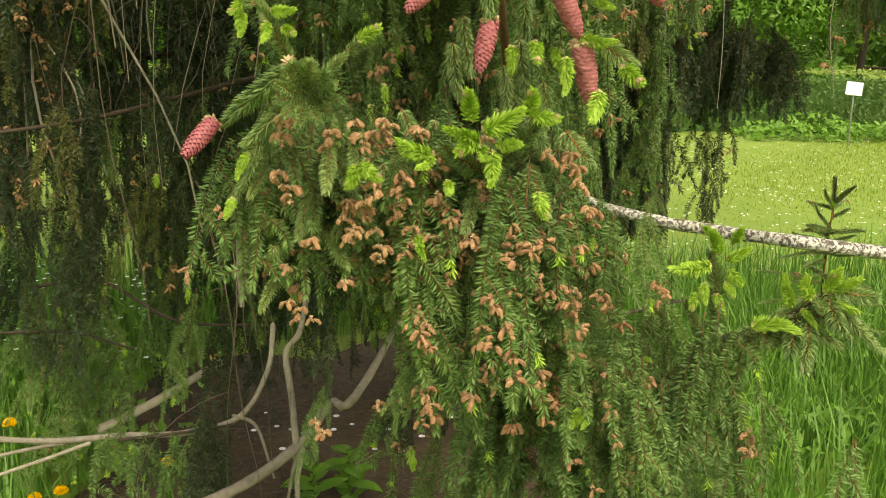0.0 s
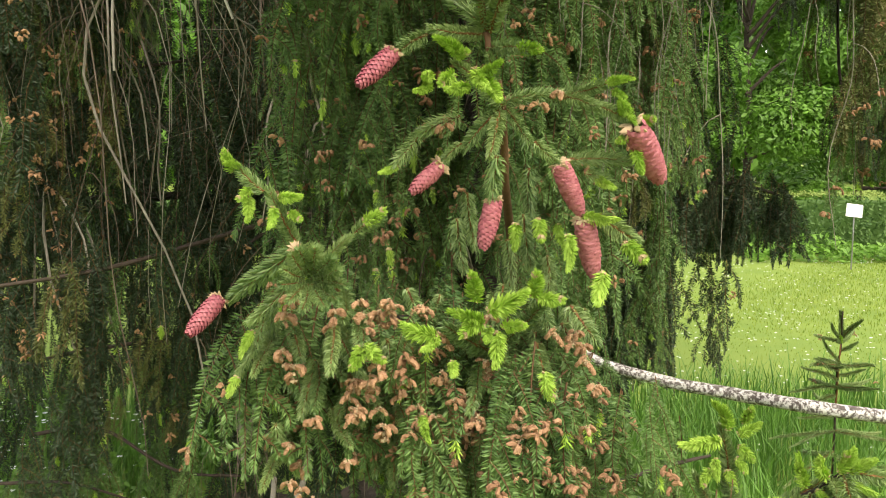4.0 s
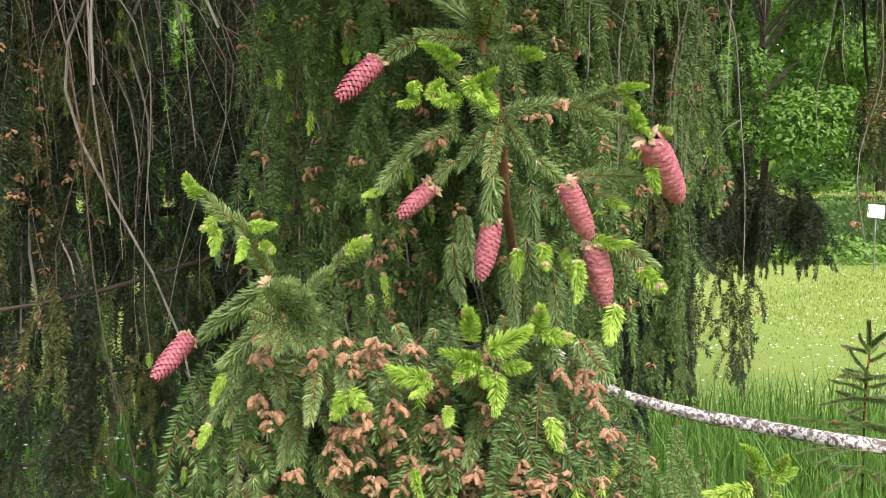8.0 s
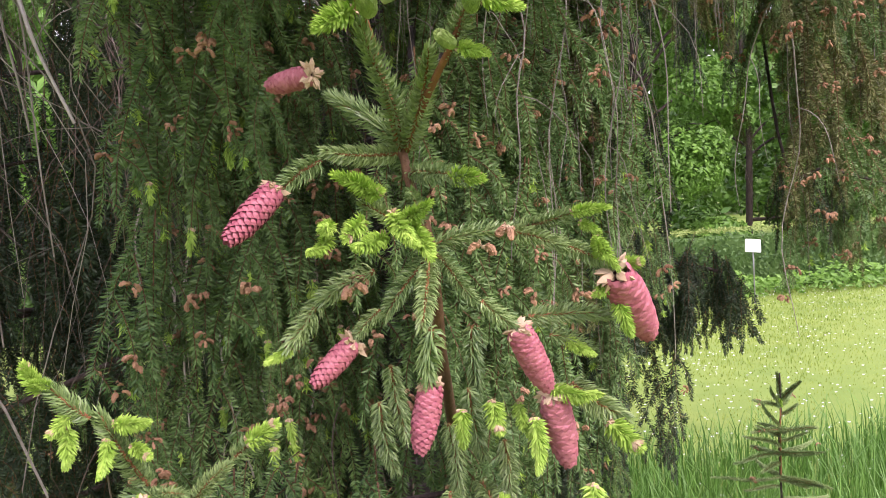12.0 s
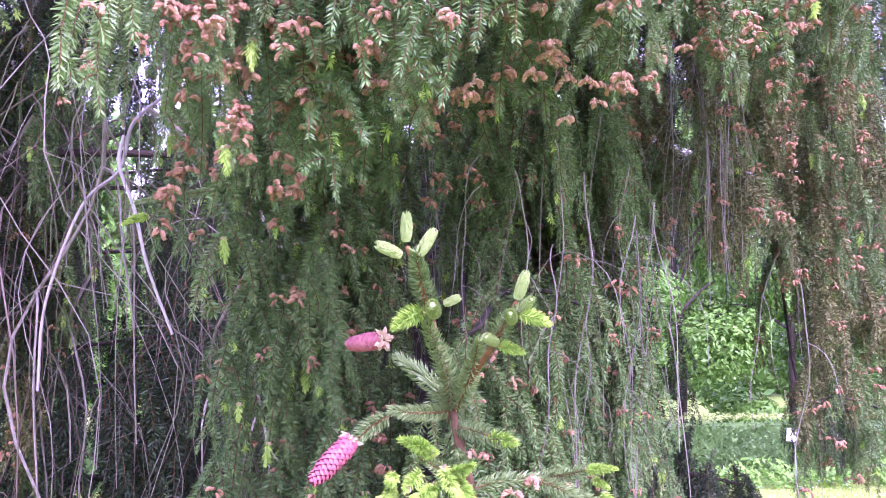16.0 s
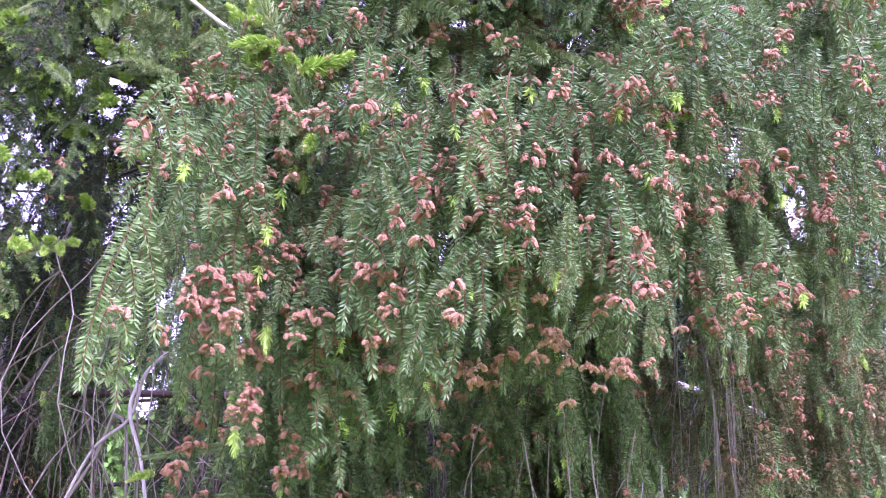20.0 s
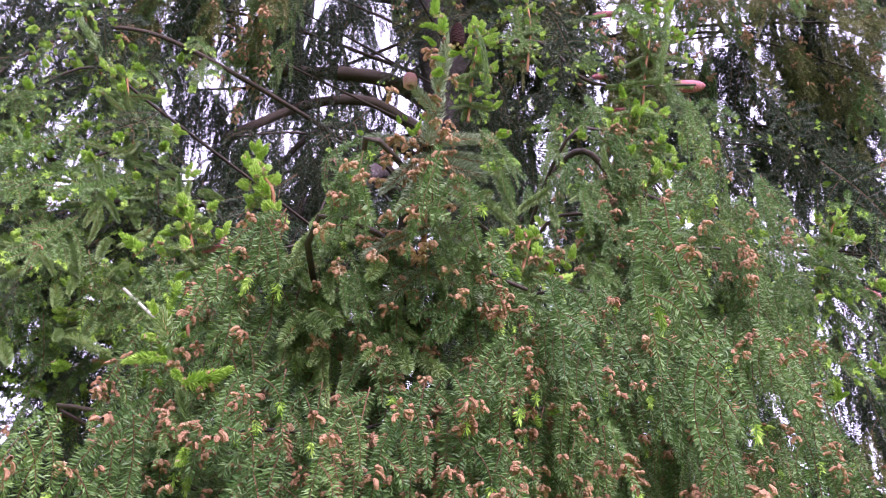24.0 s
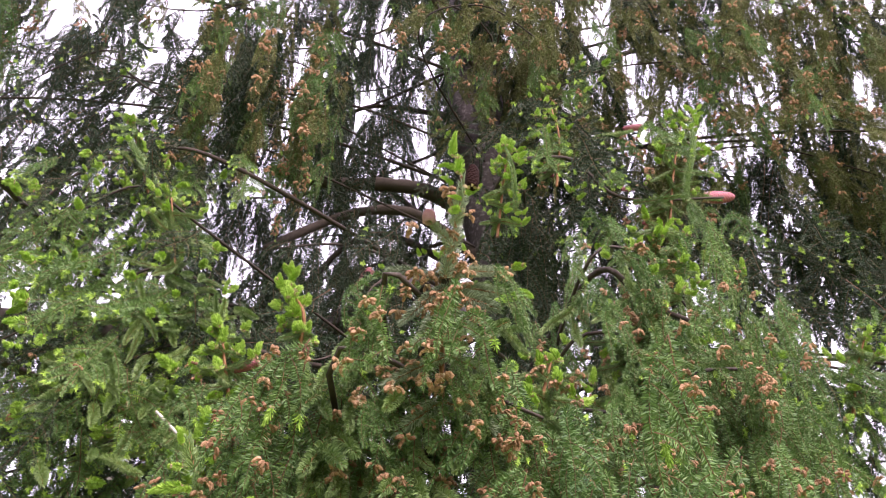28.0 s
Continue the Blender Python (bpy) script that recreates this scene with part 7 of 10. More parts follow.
# dark bough over the lawn and inner veils of the crown
bough = branch([(0.350, 3.500, 1.900), (0.555, 2.400, 1.524), (0.714, 2.400, 1.523), (0.860, 2.400, 1.522), (0.977, 2.400, 1.491)], 0.009, 0.004, STEM)
curtain(bough, 37, (0.12, 0.3), floor=1.3, start=0.3, pollen=0.03, fresh=0.0, thick=0.08, kind='deep')
bough2 = branch([(1.200, 2.600, 2.300), (1.046, 2.200, 1.770), (1.148, 2.200, 1.739), (1.252, 2.200, 1.709), (1.433, 2.200, 1.661)], 0.004, 0.003, STEM)
curtain(bough2, 15, (0.12, 0.22), floor=1.53, start=0.3, pollen=0.5, fresh=0.015, thick=0.08, kind='mixed')
# bare branches near the ground
bare = branch([(-0.560, 1.550, 0.568), (-0.416, 1.600, 0.605), (-0.297, 1.700, 0.652), (-0.231, 1.800, 0.709), (-0.148, 1.900, 0.735), (0.150, 3.300, 0.900)], 0.013, 0.009, DEAD, "bare grey dead branch near the ground")
bare = branch([(-0.299, 1.700, 0.659), (-0.313, 1.750, 0.759), (-0.328, 1.800, 0.834), (-0.296, 1.800, 0.882), (-0.284, 1.850, 0.953)], 0.008, 0.006, DEAD)
bare = branch([(-1.053, 1.900, 0.579), (-0.909, 1.900, 0.573), (-0.724, 1.850, 0.610), (-0.574, 1.800, 0.638), (-0.441, 1.800, 0.678), (-0.380, 1.850, 0.772), (-0.371, 1.900, 0.867)], 0.008, 0.006, DEAD, "bare grey dead branch near the ground")
bare = branch([(-0.922, 2.200, 0.454), (-0.781, 2.300, 0.499), (-0.614, 2.400, 0.579)], 0.014, 0.012, DEAD, "thick broken brown branch")
bare = branch([(-1.054, 1.850, 0.553), (-0.971, 1.880, 0.560), (-0.868, 1.900, 0.570)], 0.004, 0.005, DEAD)
bare = branch([(-1.006, 1.800, 0.536), (-0.900, 1.840, 0.559), (-0.811, 1.860, 0.586)], 0.004, 0.005, DEAD)
bare = branch([(-0.320, 1.650, 0.507), (-0.309, 1.680, 0.587), (-0.291, 1.700, 0.652)], 0.003, 0.005, DEAD)
bare = branch([(-0.289, 1.650, 0.507), (-0.297, 1.680, 0.573), (-0.285, 1.700, 0.646)], 0.006, 0.006, DEAD)
bare = branch([(-0.350, 1.700, 0.576), (-0.399, 1.780, 0.662), (-0.454, 1.800, 0.681)], 0.003, 0.005, DEAD)
bare = branch([(-0.441, 1.900, 0.911), (-0.444, 1.900, 1.046), (-0.428, 1.900, 1.165)], 0.006, 0.005, DEAD)
low4 = branch([(-0.720, 1.800, 0.623), (-0.572, 1.750, 0.662), (-0.443, 1.750, 0.683)], 0.004, 0.003, STEM)
curtain(low4, 7, (0.12, 0.3), pollen=0.06, fresh=0.06, thick=0.06, kind='mixed')
low5 = branch([(-1.103, 2.300, 0.842), (-0.912, 2.300, 0.859), (-0.685, 2.200, 0.777), (-0.466, 2.100, 0.796)], 0.006, 0.003, STEM)
curtain(low5, 11, (0.15, 0.35), pollen=0.1, fresh=0.15, thick=0.12, kind='mixed')
low6 = branch([(-1.149, 2.200, 0.744), (-0.964, 2.200, 0.744), (-0.799, 2.200, 0.695)], 0.005, 0.003, STEM)
curtain(low6, 9, (0.12, 0.3), pollen=0.12, fresh=0.15, thick=0.12, kind='mixed')
# a twig of the spruce hanging over the lawn
twiglet = branch([(1.777, 3.620, -0.050), (1.757, 3.600, 0.625), (1.753, 3.570, 0.772), (1.743, 3.550, 0.937)], 0.005, 0.003, STEM)
brush(twiglet, (1.750, 3.570, 0.703), (1.650, 3.550, 0.832))
brush(twiglet, (1.752, 3.570, 0.761), (1.814, 3.550, 0.805))
brush(twiglet, (1.754, 3.570, 0.818), (1.743, 3.550, 0.937))
brush(twiglet, (1.749, 3.570, 0.657), (1.857, 3.550, 0.675))
brush(twiglet, (1.750, 3.570, 0.680), (1.634, 3.550, 0.719))
pyramid(twiglet, (1.770, 3.620, 0.200), (1.746, 3.560, 0.800), 0.42, 6, seed=21, tips=0, droop=0.3, cones=0.2)
white = branch([(-0.674, 1.826, 1.784), (-0.666, 1.826, 1.957), (-0.615, 1.861, 2.153), (-0.555, 1.896, 2.232), (-0.536, 1.910, 2.333), (-0.479, 1.931, 2.402)], 0.0028, 0.0045, BLEACHED, "whitish bare crooked twig")
white = branch([(-0.424, 1.826, 1.891), (-0.476, 1.826, 2.025), (-0.513, 1.861, 2.143), (-0.556, 1.896, 2.244), (-0.552, 1.910, 2.308)], 0.0028, 0.0045, BLEACHED, "whitish bare crooked twig")
white = branch([(-0.379, 1.243, 2.814), (-0.308, 1.227, 2.750), (-0.252, 1.211, 2.717), (-0.203, 1.187, 2.686)], 0.003, 0.005, BLEACHED, "whitish bare crooked twig")
white = branch([(-0.191, 1.147, 2.707), (-0.156, 1.147, 2.705), (-0.135, 1.147, 2.676), (-0.140, 1.147, 2.644)], 0.002, 0.003, DEAD)
white = branch([(-1.141, 2.800, 2.056), (-1.073, 2.850, 2.217), (-1.016, 2.900, 2.387), (-0.982, 3.000, 2.473)], 0.02, 0.018, DEAD, "bare grey crooked limb")
brush(mid, (0.121, 1.122, 1.266), (0.101, 1.066, 1.235))
brush(mid, (-0.053, 1.066, 1.445), (-0.024, 1.048, 1.375))
brush(mid, (-0.049, 1.168, 1.215), (-0.026, 1.079, 1.182))
brush(mid, (0.064, 1.127, 1.427), (0.044, 1.028, 1.368))
brush(mid, (0.061, 1.087, 1.266), (0.080, 1.022, 1.207))
brush(mid, (0.078, 1.120, 1.441), (0.069, 1.059, 1.398))
brush(mid, (0.117, 1.078, 1.384), (0.133, 1.116, 1.304))
brush(mid, (-0.138, 1.156, 1.368), (-0.127, 1.048, 1.328))
brush(mid, (-0.227, 1.070, 1.264), (-0.221, 1.134, 1.171))
brush(mid, (-0.064, 1.127, 1.239), (-0.081, 1.101, 1.166))
brush(mid, (0.064, 1.087, 1.352), (0.074, 1.103, 1.293))
brush(mid, (0.047, 1.156, 1.352), (0.025, 1.116, 1.296))
brush(mid, (-0.072, 1.134, 1.286), (-0.044, 1.107, 1.201))
brush(mid, (0.126, 1.146, 1.402), (0.140, 1.086, 1.350))
brush(mid, (-0.027, 1.098, 1.245), (-0.033, 1.070, 1.206))
brush(mid, (0.044, 1.171, 1.221), (0.027, 1.043, 1.181))
brush(mid, (0.128, 1.109, 1.410), (0.102, 1.119, 1.321))
brush(mid, (-0.173, 1.091, 1.342), (-0.167, 1.033, 1.290))
brush(mid, (0.147, 1.114, 1.382), (0.111, 1.043, 1.353))
brush(mid, (-0.093, 1.167, 1.227), (-0.091, 1.100, 1.181))
brush(mid, (0.150, 1.155, 1.359), (0.137, 1.108, 1.296))
brush(mid, (-0.017, 1.144, 1.287), (-0.045, 1.038, 1.273))
brush(mid, (-0.136, 1.066, 1.414), (-0.164, 1.126, 1.325))
brush(mid, (-0.082, 1.110, 1.369), (-0.074, 1.133, 1.277))
brush(mid, (-0.072, 1.101, 1.298), (-0.054, 1.125, 1.229))
brush(mid, (-0.015, 1.124, 1.286), (-0.026, 1.026, 1.252))
brush(mid, (-0.221, 1.117, 1.334), (-0.196, 1.087, 1.293))
brush(mid, (-0.021, 1.148, 1.306), (-0.020, 1.079, 1.255))
brush(mid, (0.036, 1.126, 1.388), (0.047, 1.139, 1.325))
brush(mid, (0.092, 1.095, 1.244), (0.082, 1.026, 1.213))
brush(mid, (-0.240, 1.163, 1.384), (-0.239, 1.050, 1.336))
brush(mid, (-0.213, 1.141, 1.401), (-0.202, 1.074, 1.345))
brush(mid, (-0.123, 1.171, 1.326), (-0.130, 1.050, 1.283))
brush(mid, (-0.146, 1.071, 1.389), (-0.118, 1.041, 1.335))
brush(mid, (-0.229, 1.086, 1.441), (-0.249, 1.138, 1.354))
brush(mid, (0.161, 1.133, 1.385), (0.187, 1.122, 1.333))
brush(mid, (-0.063, 1.099, 1.283), (-0.053, 1.033, 1.238))
brush(mid, (0.100, 1.118, 1.264), (0.088, 1.065, 1.195))
brush(mid, (0.152, 1.105, 1.355), (0.136, 1.053, 1.319))
brush(mid, (-0.136, 1.125, 1.431), (-0.130, 1.039, 1.401))
brush(mid, (0.169, 1.105, 1.415), (0.191, 1.069, 1.370))
brush(mid, (0.113, 1.068, 1.447), (0.137, 1.051, 1.376))
brush(mid, (-0.025, 1.167, 1.379), (0.003, 1.083, 1.347))
brush(mid, (-0.161, 1.149, 1.351), (-0.138, 1.060, 1.320))
brush(mid, (-0.050, 1.142, 1.355), (-0.031, 1.073, 1.311))
brush(mid, (-0.219, 1.174, 1.354), (-0.207, 1.093, 1.303))
brush(mid, (0.013, 1.091, 1.279), (-0.000, 1.080, 1.196))
brush(mid, (0.197, 1.154, 1.402), (0.190, 1.126, 1.338))
brush(mid, (-0.177, 1.090, 1.345), (-0.186, 1.068, 1.269))
brush(mid, (0.119, 1.180, 1.426), (0.130, 1.044, 1.379))
brush(mid, (0.054, 1.105, 1.405), (0.023, 1.039, 1.371))
brush(mid, (-0.157, 1.089, 1.276), (-0.130, 1.027, 1.251))
brush(mid, (-0.224, 1.158, 1.232), (-0.234, 1.047, 1.187))
brush(mid, (-0.119, 1.085, 1.330), (-0.091, 1.089, 1.264))
brush(mid, (0.018, 1.148, 1.376), (0.043, 1.030, 1.334))
brush(mid, (0.122, 1.119, 1.298), (0.124, 1.056, 1.259))
brush(mid, (-0.008, 1.131, 1.426), (-0.029, 1.128, 1.366))
brush(mid, (0.025, 1.144, 1.385), (0.054, 1.116, 1.302))
brush(mid, (-0.093, 1.130, 1.316), (-0.116, 1.083, 1.253))
brush(mid, (-0.007, 1.069, 1.301), (-0.026, 1.056, 1.217))
brush(low2, (0.121, 1.127, 1.088), (0.124, 1.095, 1.038))
brush(low2, (0.129, 1.185, 1.046), (0.159, 1.113, 0.962))
brush(low2, (0.045, 1.153, 1.012), (0.036, 1.149, 0.906))
brush(low2, (0.394, 1.119, 0.999), (0.420, 1.075, 0.908))
brush(low2, (0.112, 1.188, 0.917), (0.138, 1.083, 0.906))
brush(low2, (0.206, 1.183, 0.948), (0.198, 1.089, 0.901))
brush(low2, (0.313, 1.203, 0.930), (0.268, 1.102, 0.908))
brush(low2, (0.151, 1.111, 1.007), (0.164, 1.061, 0.924))
brush(low2, (0.395, 1.127, 1.085), (0.387, 1.086, 1.017))
brush(low2, (0.329, 1.117, 0.910), (0.299, 1.078, 0.837))
brush(low2, (0.446, 1.190, 0.867), (0.419, 1.107, 0.799))
brush(low2, (0.200, 1.094, 1.094), (0.232, 1.175, 0.985))
brush(low2, (0.272, 1.197, 0.935), (0.236, 1.086, 0.925))
brush(low2, (0.206, 1.124, 1.071), (0.223, 1.101, 0.998))
brush(low2, (0.124, 1.209, 0.940), (0.095, 1.153, 0.851))
brush(low2, (0.278, 1.152, 0.965), (0.257, 1.179, 0.849))
brush(low2, (0.330, 1.143, 0.988), (0.346, 1.084, 0.952))
brush(low2, (0.449, 1.189, 0.919), (0.434, 1.124, 0.883))
brush(low2, (0.283, 1.148, 1.077), (0.299, 1.066, 1.046))
brush(low2, (0.064, 1.197, 0.907), (0.033, 1.087, 0.852))
brush(low2, (0.243, 1.104, 0.935), (0.247, 1.103, 0.820))
brush(low2, (0.377, 1.203, 0.963), (0.337, 1.069, 0.918))
brush(low2, (0.158, 1.138, 1.067), (0.150, 1.110, 1.003))
brush(low2, (0.305, 1.119, 0.973), (0.326, 1.111, 0.871))
brush(low2, (0.219, 1.190, 1.039), (0.208, 1.171, 0.964))
brush(low2, (0.144, 1.136, 1.056), (0.145, 1.108, 0.971))
brush(low2, (0.318, 1.201, 1.072), (0.299, 1.114, 1.019))
brush(low2, (0.137, 1.144, 0.901), (0.105, 1.118, 0.828))
brush(low2, (0.175, 1.197, 1.054), (0.140, 1.111, 0.986))
brush(low2, (0.222, 1.092, 0.963), (0.229, 1.111, 0.860))
brush(low2, (0.016, 1.149, 1.094), (0.012, 1.074, 1.045))
brush(low2, (0.181, 1.188, 0.914), (0.191, 1.101, 0.894))
brush(low2, (0.233, 1.158, 0.894), (0.244, 1.069, 0.839))
brush(low2, (0.448, 1.162, 0.956), (0.445, 1.180, 0.824))
brush(low2, (0.157, 1.098, 1.004), (0.179, 1.088, 0.910))
brush(low2, (0.393, 1.201, 0.940), (0.387, 1.088, 0.925))
brush(low2, (0.362, 1.106, 1.106), (0.396, 1.091, 1.008))
brush(low2, (0.153, 1.105, 1.105), (0.122, 1.133, 0.998))
brush(low2, (0.080, 1.148, 0.894), (0.085, 1.085, 0.826))
brush(low2, (0.363, 1.150, 0.999), (0.330, 1.115, 0.936))
brush(tierA, (0.432, 1.191, 2.578), (0.412, 1.151, 2.450))
brush(tierA, (0.226, 1.008, 2.248), (0.186, 0.968, 2.172))
brush(tierA, (0.342, 1.112, 2.518), (0.294, 1.072, 2.411))
brush(tierA, (0.063, 1.000, 2.622), (0.062, 0.960, 2.488))
brush(tierA, (-0.016, 1.000, 2.220), (-0.021, 0.960, 2.134))
brush(tierA, (0.200, 1.000, 2.318), (0.211, 0.960, 2.223))
brush(tierA, (-0.064, 1.000, 2.260), (-0.079, 0.960, 2.174))
brush(tierA, (-0.084, 1.000, 2.381), (-0.087, 0.960, 2.291))
brush(tierA, (-0.026, 1.000, 2.495), (0.003, 0.960, 2.393))
brush(tierA, (0.175, 1.000, 2.343), (0.196, 0.960, 2.266))
brush(tierA, (-0.073, 1.000, 2.490), (-0.050, 0.960, 2.381))
brush(tierA, (0.083, 1.000, 2.285), (0.079, 0.960, 2.204))
brush(tierA, (0.031, 1.000, 2.421), (0.037, 0.960, 2.337))
brush(tierA, (0.272, 1.053, 2.351), (0.248, 1.013, 2.265))
brush(tierA, (-0.098, 1.000, 2.566), (-0.120, 0.960, 2.481))
brush(tierA, (-0.107, 1.000, 2.255), (-0.085, 0.960, 2.177))
brush(tierA, (0.076, 1.000, 2.408), (0.095, 0.960, 2.316))
brush(tierA, (-0.147, 1.000, 2.316), (-0.113, 0.960, 2.250))
brush(tierA, (0.570, 1.315, 2.484), (0.538, 1.275, 2.374))
brush(tierA, (-0.014, 1.000, 2.244), (-0.024, 0.960, 2.178))
brush(tierA, (0.488, 1.243, 2.530), (0.463, 1.203, 2.415))
brush(tierA, (0.799, 1.476, 2.551), (0.769, 1.436, 2.424))
brush(tierA, (-0.019, 1.000, 2.628), (-0.011, 0.960, 2.542))
brush(tierA, (-0.172, 1.000, 2.517), (-0.151, 0.960, 2.398))
brush(tierA, (0.154, 1.000, 2.555), (0.176, 0.960, 2.461))
brush(tierA, (0.174, 1.000, 2.465), (0.136, 0.960, 2.385))
brush(tierA, (-0.163, 1.000, 2.299), (-0.157, 0.960, 2.212))
brush(tierA, (0.147, 1.000, 2.454), (0.163, 0.960, 2.365))
brush(tierA, (-0.103, 1.000, 2.358), (-0.122, 0.960, 2.271))
brush(tierA, (0.088, 1.000, 2.487), (0.099, 0.960, 2.374))
brush(tierA, (0.762, 1.458, 2.490), (0.748, 1.418, 2.347))
brush(tierA, (0.101, 1.000, 2.531), (0.066, 0.960, 2.430))
brush(tierA, (0.122, 1.000, 2.496), (0.133, 0.960, 2.399))
brush(tierA, (0.410, 1.187, 2.398), (0.353, 1.147, 2.306))
brush(tierA, (0.508, 1.282, 2.313), (0.503, 1.242, 2.213))
brush(tierA, (0.480, 1.257, 2.324), (0.491, 1.217, 2.239))
brush(tierA, (0.028, 1.000, 2.410), (0.012, 0.960, 2.322))
brush(tierA, (0.076, 1.000, 2.367), (0.074, 0.960, 2.266))
brush(tierA, (0.294, 1.075, 2.376), (0.245, 1.035, 2.276))
brush(tierA, (0.490, 1.257, 2.411), (0.431, 1.217, 2.302))
brush(tierA, (0.044, 1.000, 2.514), (0.075, 0.960, 2.412))
brush(tierA, (0.167, 1.000, 2.310), (0.152, 0.960, 2.242))
brush(tierA, (0.644, 1.389, 2.341), (0.612, 1.349, 2.259))
brush(tierA, (0.157, 1.000, 2.430), (0.167, 0.960, 2.316))
brush(tierA, (0.749, 1.458, 2.415), (0.749, 1.418, 2.310))
brush(tierA, (-0.035, 1.000, 2.395), (-0.034, 0.960, 2.297))
brush(tierA, (-0.044, 1.000, 2.458), (-0.013, 0.960, 2.360))
brush(tierA, (0.708, 1.419, 2.495), (0.638, 1.379, 2.369))
brush(tierA, (-0.151, 1.000, 2.493), (-0.157, 0.960, 2.387))
brush(tierA, (0.017, 1.000, 2.582), (0.021, 0.960, 2.474))
pale = branch([(0.400, 3.200, 2.600), (0.267, 1.900, 2.346), (0.360, 1.850, 2.423), (0.483, 1.850, 2.375)], 0.004, 0.003, DEAD)
curtain(pale, 12, (0.6, 1.0), start=0.3, pollen=0.2, fresh=0.0, thick=0.06, kind='olive', sway=0.04)
brush(upR, (0.040, 1.010, 2.784), (-0.002, 0.950, 2.721))
brush(upR, (0.058, 1.012, 2.586), (0.054, 0.952, 2.520))
brush(upR, (0.632, 1.464, 3.247), (0.650, 1.404, 3.121))
brush(upR, (0.436, 1.505, 2.902), (0.492, 1.445, 2.841))
brush(upR, (0.493, 1.485, 3.107), (0.492, 1.425, 3.028))
brush(upR, (0.742, 1.463, 2.866), (0.711, 1.403, 2.798))
brush(upR, (0.022, 0.993, 2.597), (0.001, 0.933, 2.521))
brush(upR, (0.115, 0.972, 2.589), (0.075, 0.912, 2.536))
brush(upR, (0.226, 1.041, 2.827), (0.245, 0.981, 2.754))
brush(upR, (-0.021, 1.009, 2.623), (-0.027, 0.949, 2.564))
brush(upR, (-0.027, 0.997, 2.620), (-0.047, 0.937, 2.538))
brush(upR, (0.517, 1.453, 2.835), (0.543, 1.393, 2.776))
brush(upR, (0.183, 0.999, 2.679), (0.218, 0.939, 2.624))
brush(upR, (0.197, 1.048, 2.943), (0.247, 0.988, 2.862))
brush(upR, (0.361, 1.525, 3.246), (0.281, 1.465, 3.171))
brush(upR, (0.278, 1.035, 2.945), (0.299, 0.975, 2.848))
brush(upR, (0.617, 1.528, 3.000), (0.661, 1.468, 2.937))
brush(upR, (0.604, 1.494, 3.368), (0.623, 1.434, 3.211))
brush(upR, (0.238, 1.050, 3.001), (0.193, 0.990, 2.918))
brush(upR, (0.842, 1.466, 3.012), (0.814, 1.406, 2.951))
brush(upR, (0.569, 1.454, 3.269), (0.489, 1.394, 3.146))
brush(upR, (0.609, 1.514, 3.244), (0.568, 1.454, 3.165))
brush(upR, (0.198, 1.041, 2.864), (0.155, 0.981, 2.801))
brush(upR, (0.491, 1.541, 2.835), (0.507, 1.481, 2.786))
brush(upR, (0.764, 1.464, 2.978), (0.734, 1.404, 2.921))
brush(upR, (0.778, 1.530, 2.992), (0.789, 1.470, 2.919))
brush(upR, (0.044, 1.000, 2.832), (0.032, 0.940, 2.739))
brush(upR, (0.571, 1.512, 3.305), (0.527, 1.452, 3.165))
brush(upR, (0.181, 0.992, 2.644), (0.187, 0.932, 2.565))
brush(upR, (0.470, 1.548, 3.311), (0.392, 1.488, 3.208))
brush(upR, (0.072, 1.028, 2.657), (0.095, 0.968, 2.566))
brush(upR, (0.760, 1.514, 3.271), (0.702, 1.454, 3.133))
brush(upR, (0.866, 1.524, 3.011), (0.836, 1.464, 2.894))
brush(upR, (0.363, 1.456, 3.029), (0.361, 1.396, 2.908))
brush(upR, (0.651, 1.500, 2.918), (0.685, 1.440, 2.862))
brush(upR, (0.016, 0.995, 2.718), (0.022, 0.935, 2.622))
brush(upR, (0.054, 0.991, 2.718), (0.066, 0.931, 2.642))
brush(upR, (0.043, 1.036, 2.794), (0.014, 0.976, 2.740))
brush(upR, (-0.019, 1.047, 2.824), (-0.051, 0.987, 2.707))
brush(upR, (0.676, 1.479, 3.073), (0.611, 1.419, 2.942))
brush(upR, (0.751, 1.491, 3.156), (0.751, 1.431, 3.011))
brush(upR, (0.236, 0.957, 2.758), (0.187, 0.897, 2.692))
brush(upR, (0.258, 1.011, 2.684), (0.206, 0.951, 2.633))
brush(upR, (0.372, 1.541, 2.882), (0.343, 1.481, 2.767))
brush(upR, (0.725, 1.465, 3.188), (0.713, 1.405, 3.117))
brush(upR, (0.614, 1.542, 2.933), (0.589, 1.482, 2.874))
brush(upR, (0.884, 1.547, 2.911), (0.859, 1.487, 2.811))
brush(upR, (0.246, 0.979, 2.938), (0.266, 0.919, 2.855))
brush(upR, (0.657, 1.495, 3.108), (0.706, 1.435, 3.038))
brush(upR, (0.210, 1.009, 2.966), (0.197, 0.949, 2.894))
brush(upR, (0.537, 1.540, 3.118), (0.578, 1.480, 2.982))
brush(upR, (0.791, 1.502, 3.136), (0.745, 1.442, 3.040))
brush(upR, (-0.012, 0.975, 2.626), (-0.044, 0.915, 2.558))
brush(upR, (0.692, 1.486, 3.150), (0.693, 1.426, 3.076))
brush(upR, (-0.052, 1.003, 2.731), (0.000, 0.943, 2.661))
brush(upR, (-0.034, 0.973, 2.712), (-0.065, 0.913, 2.655))
brush(upR, (0.249, 1.006, 2.874), (0.287, 0.946, 2.796))
brush(upR, (0.093, 0.950, 2.714), (0.088, 0.890, 2.647))
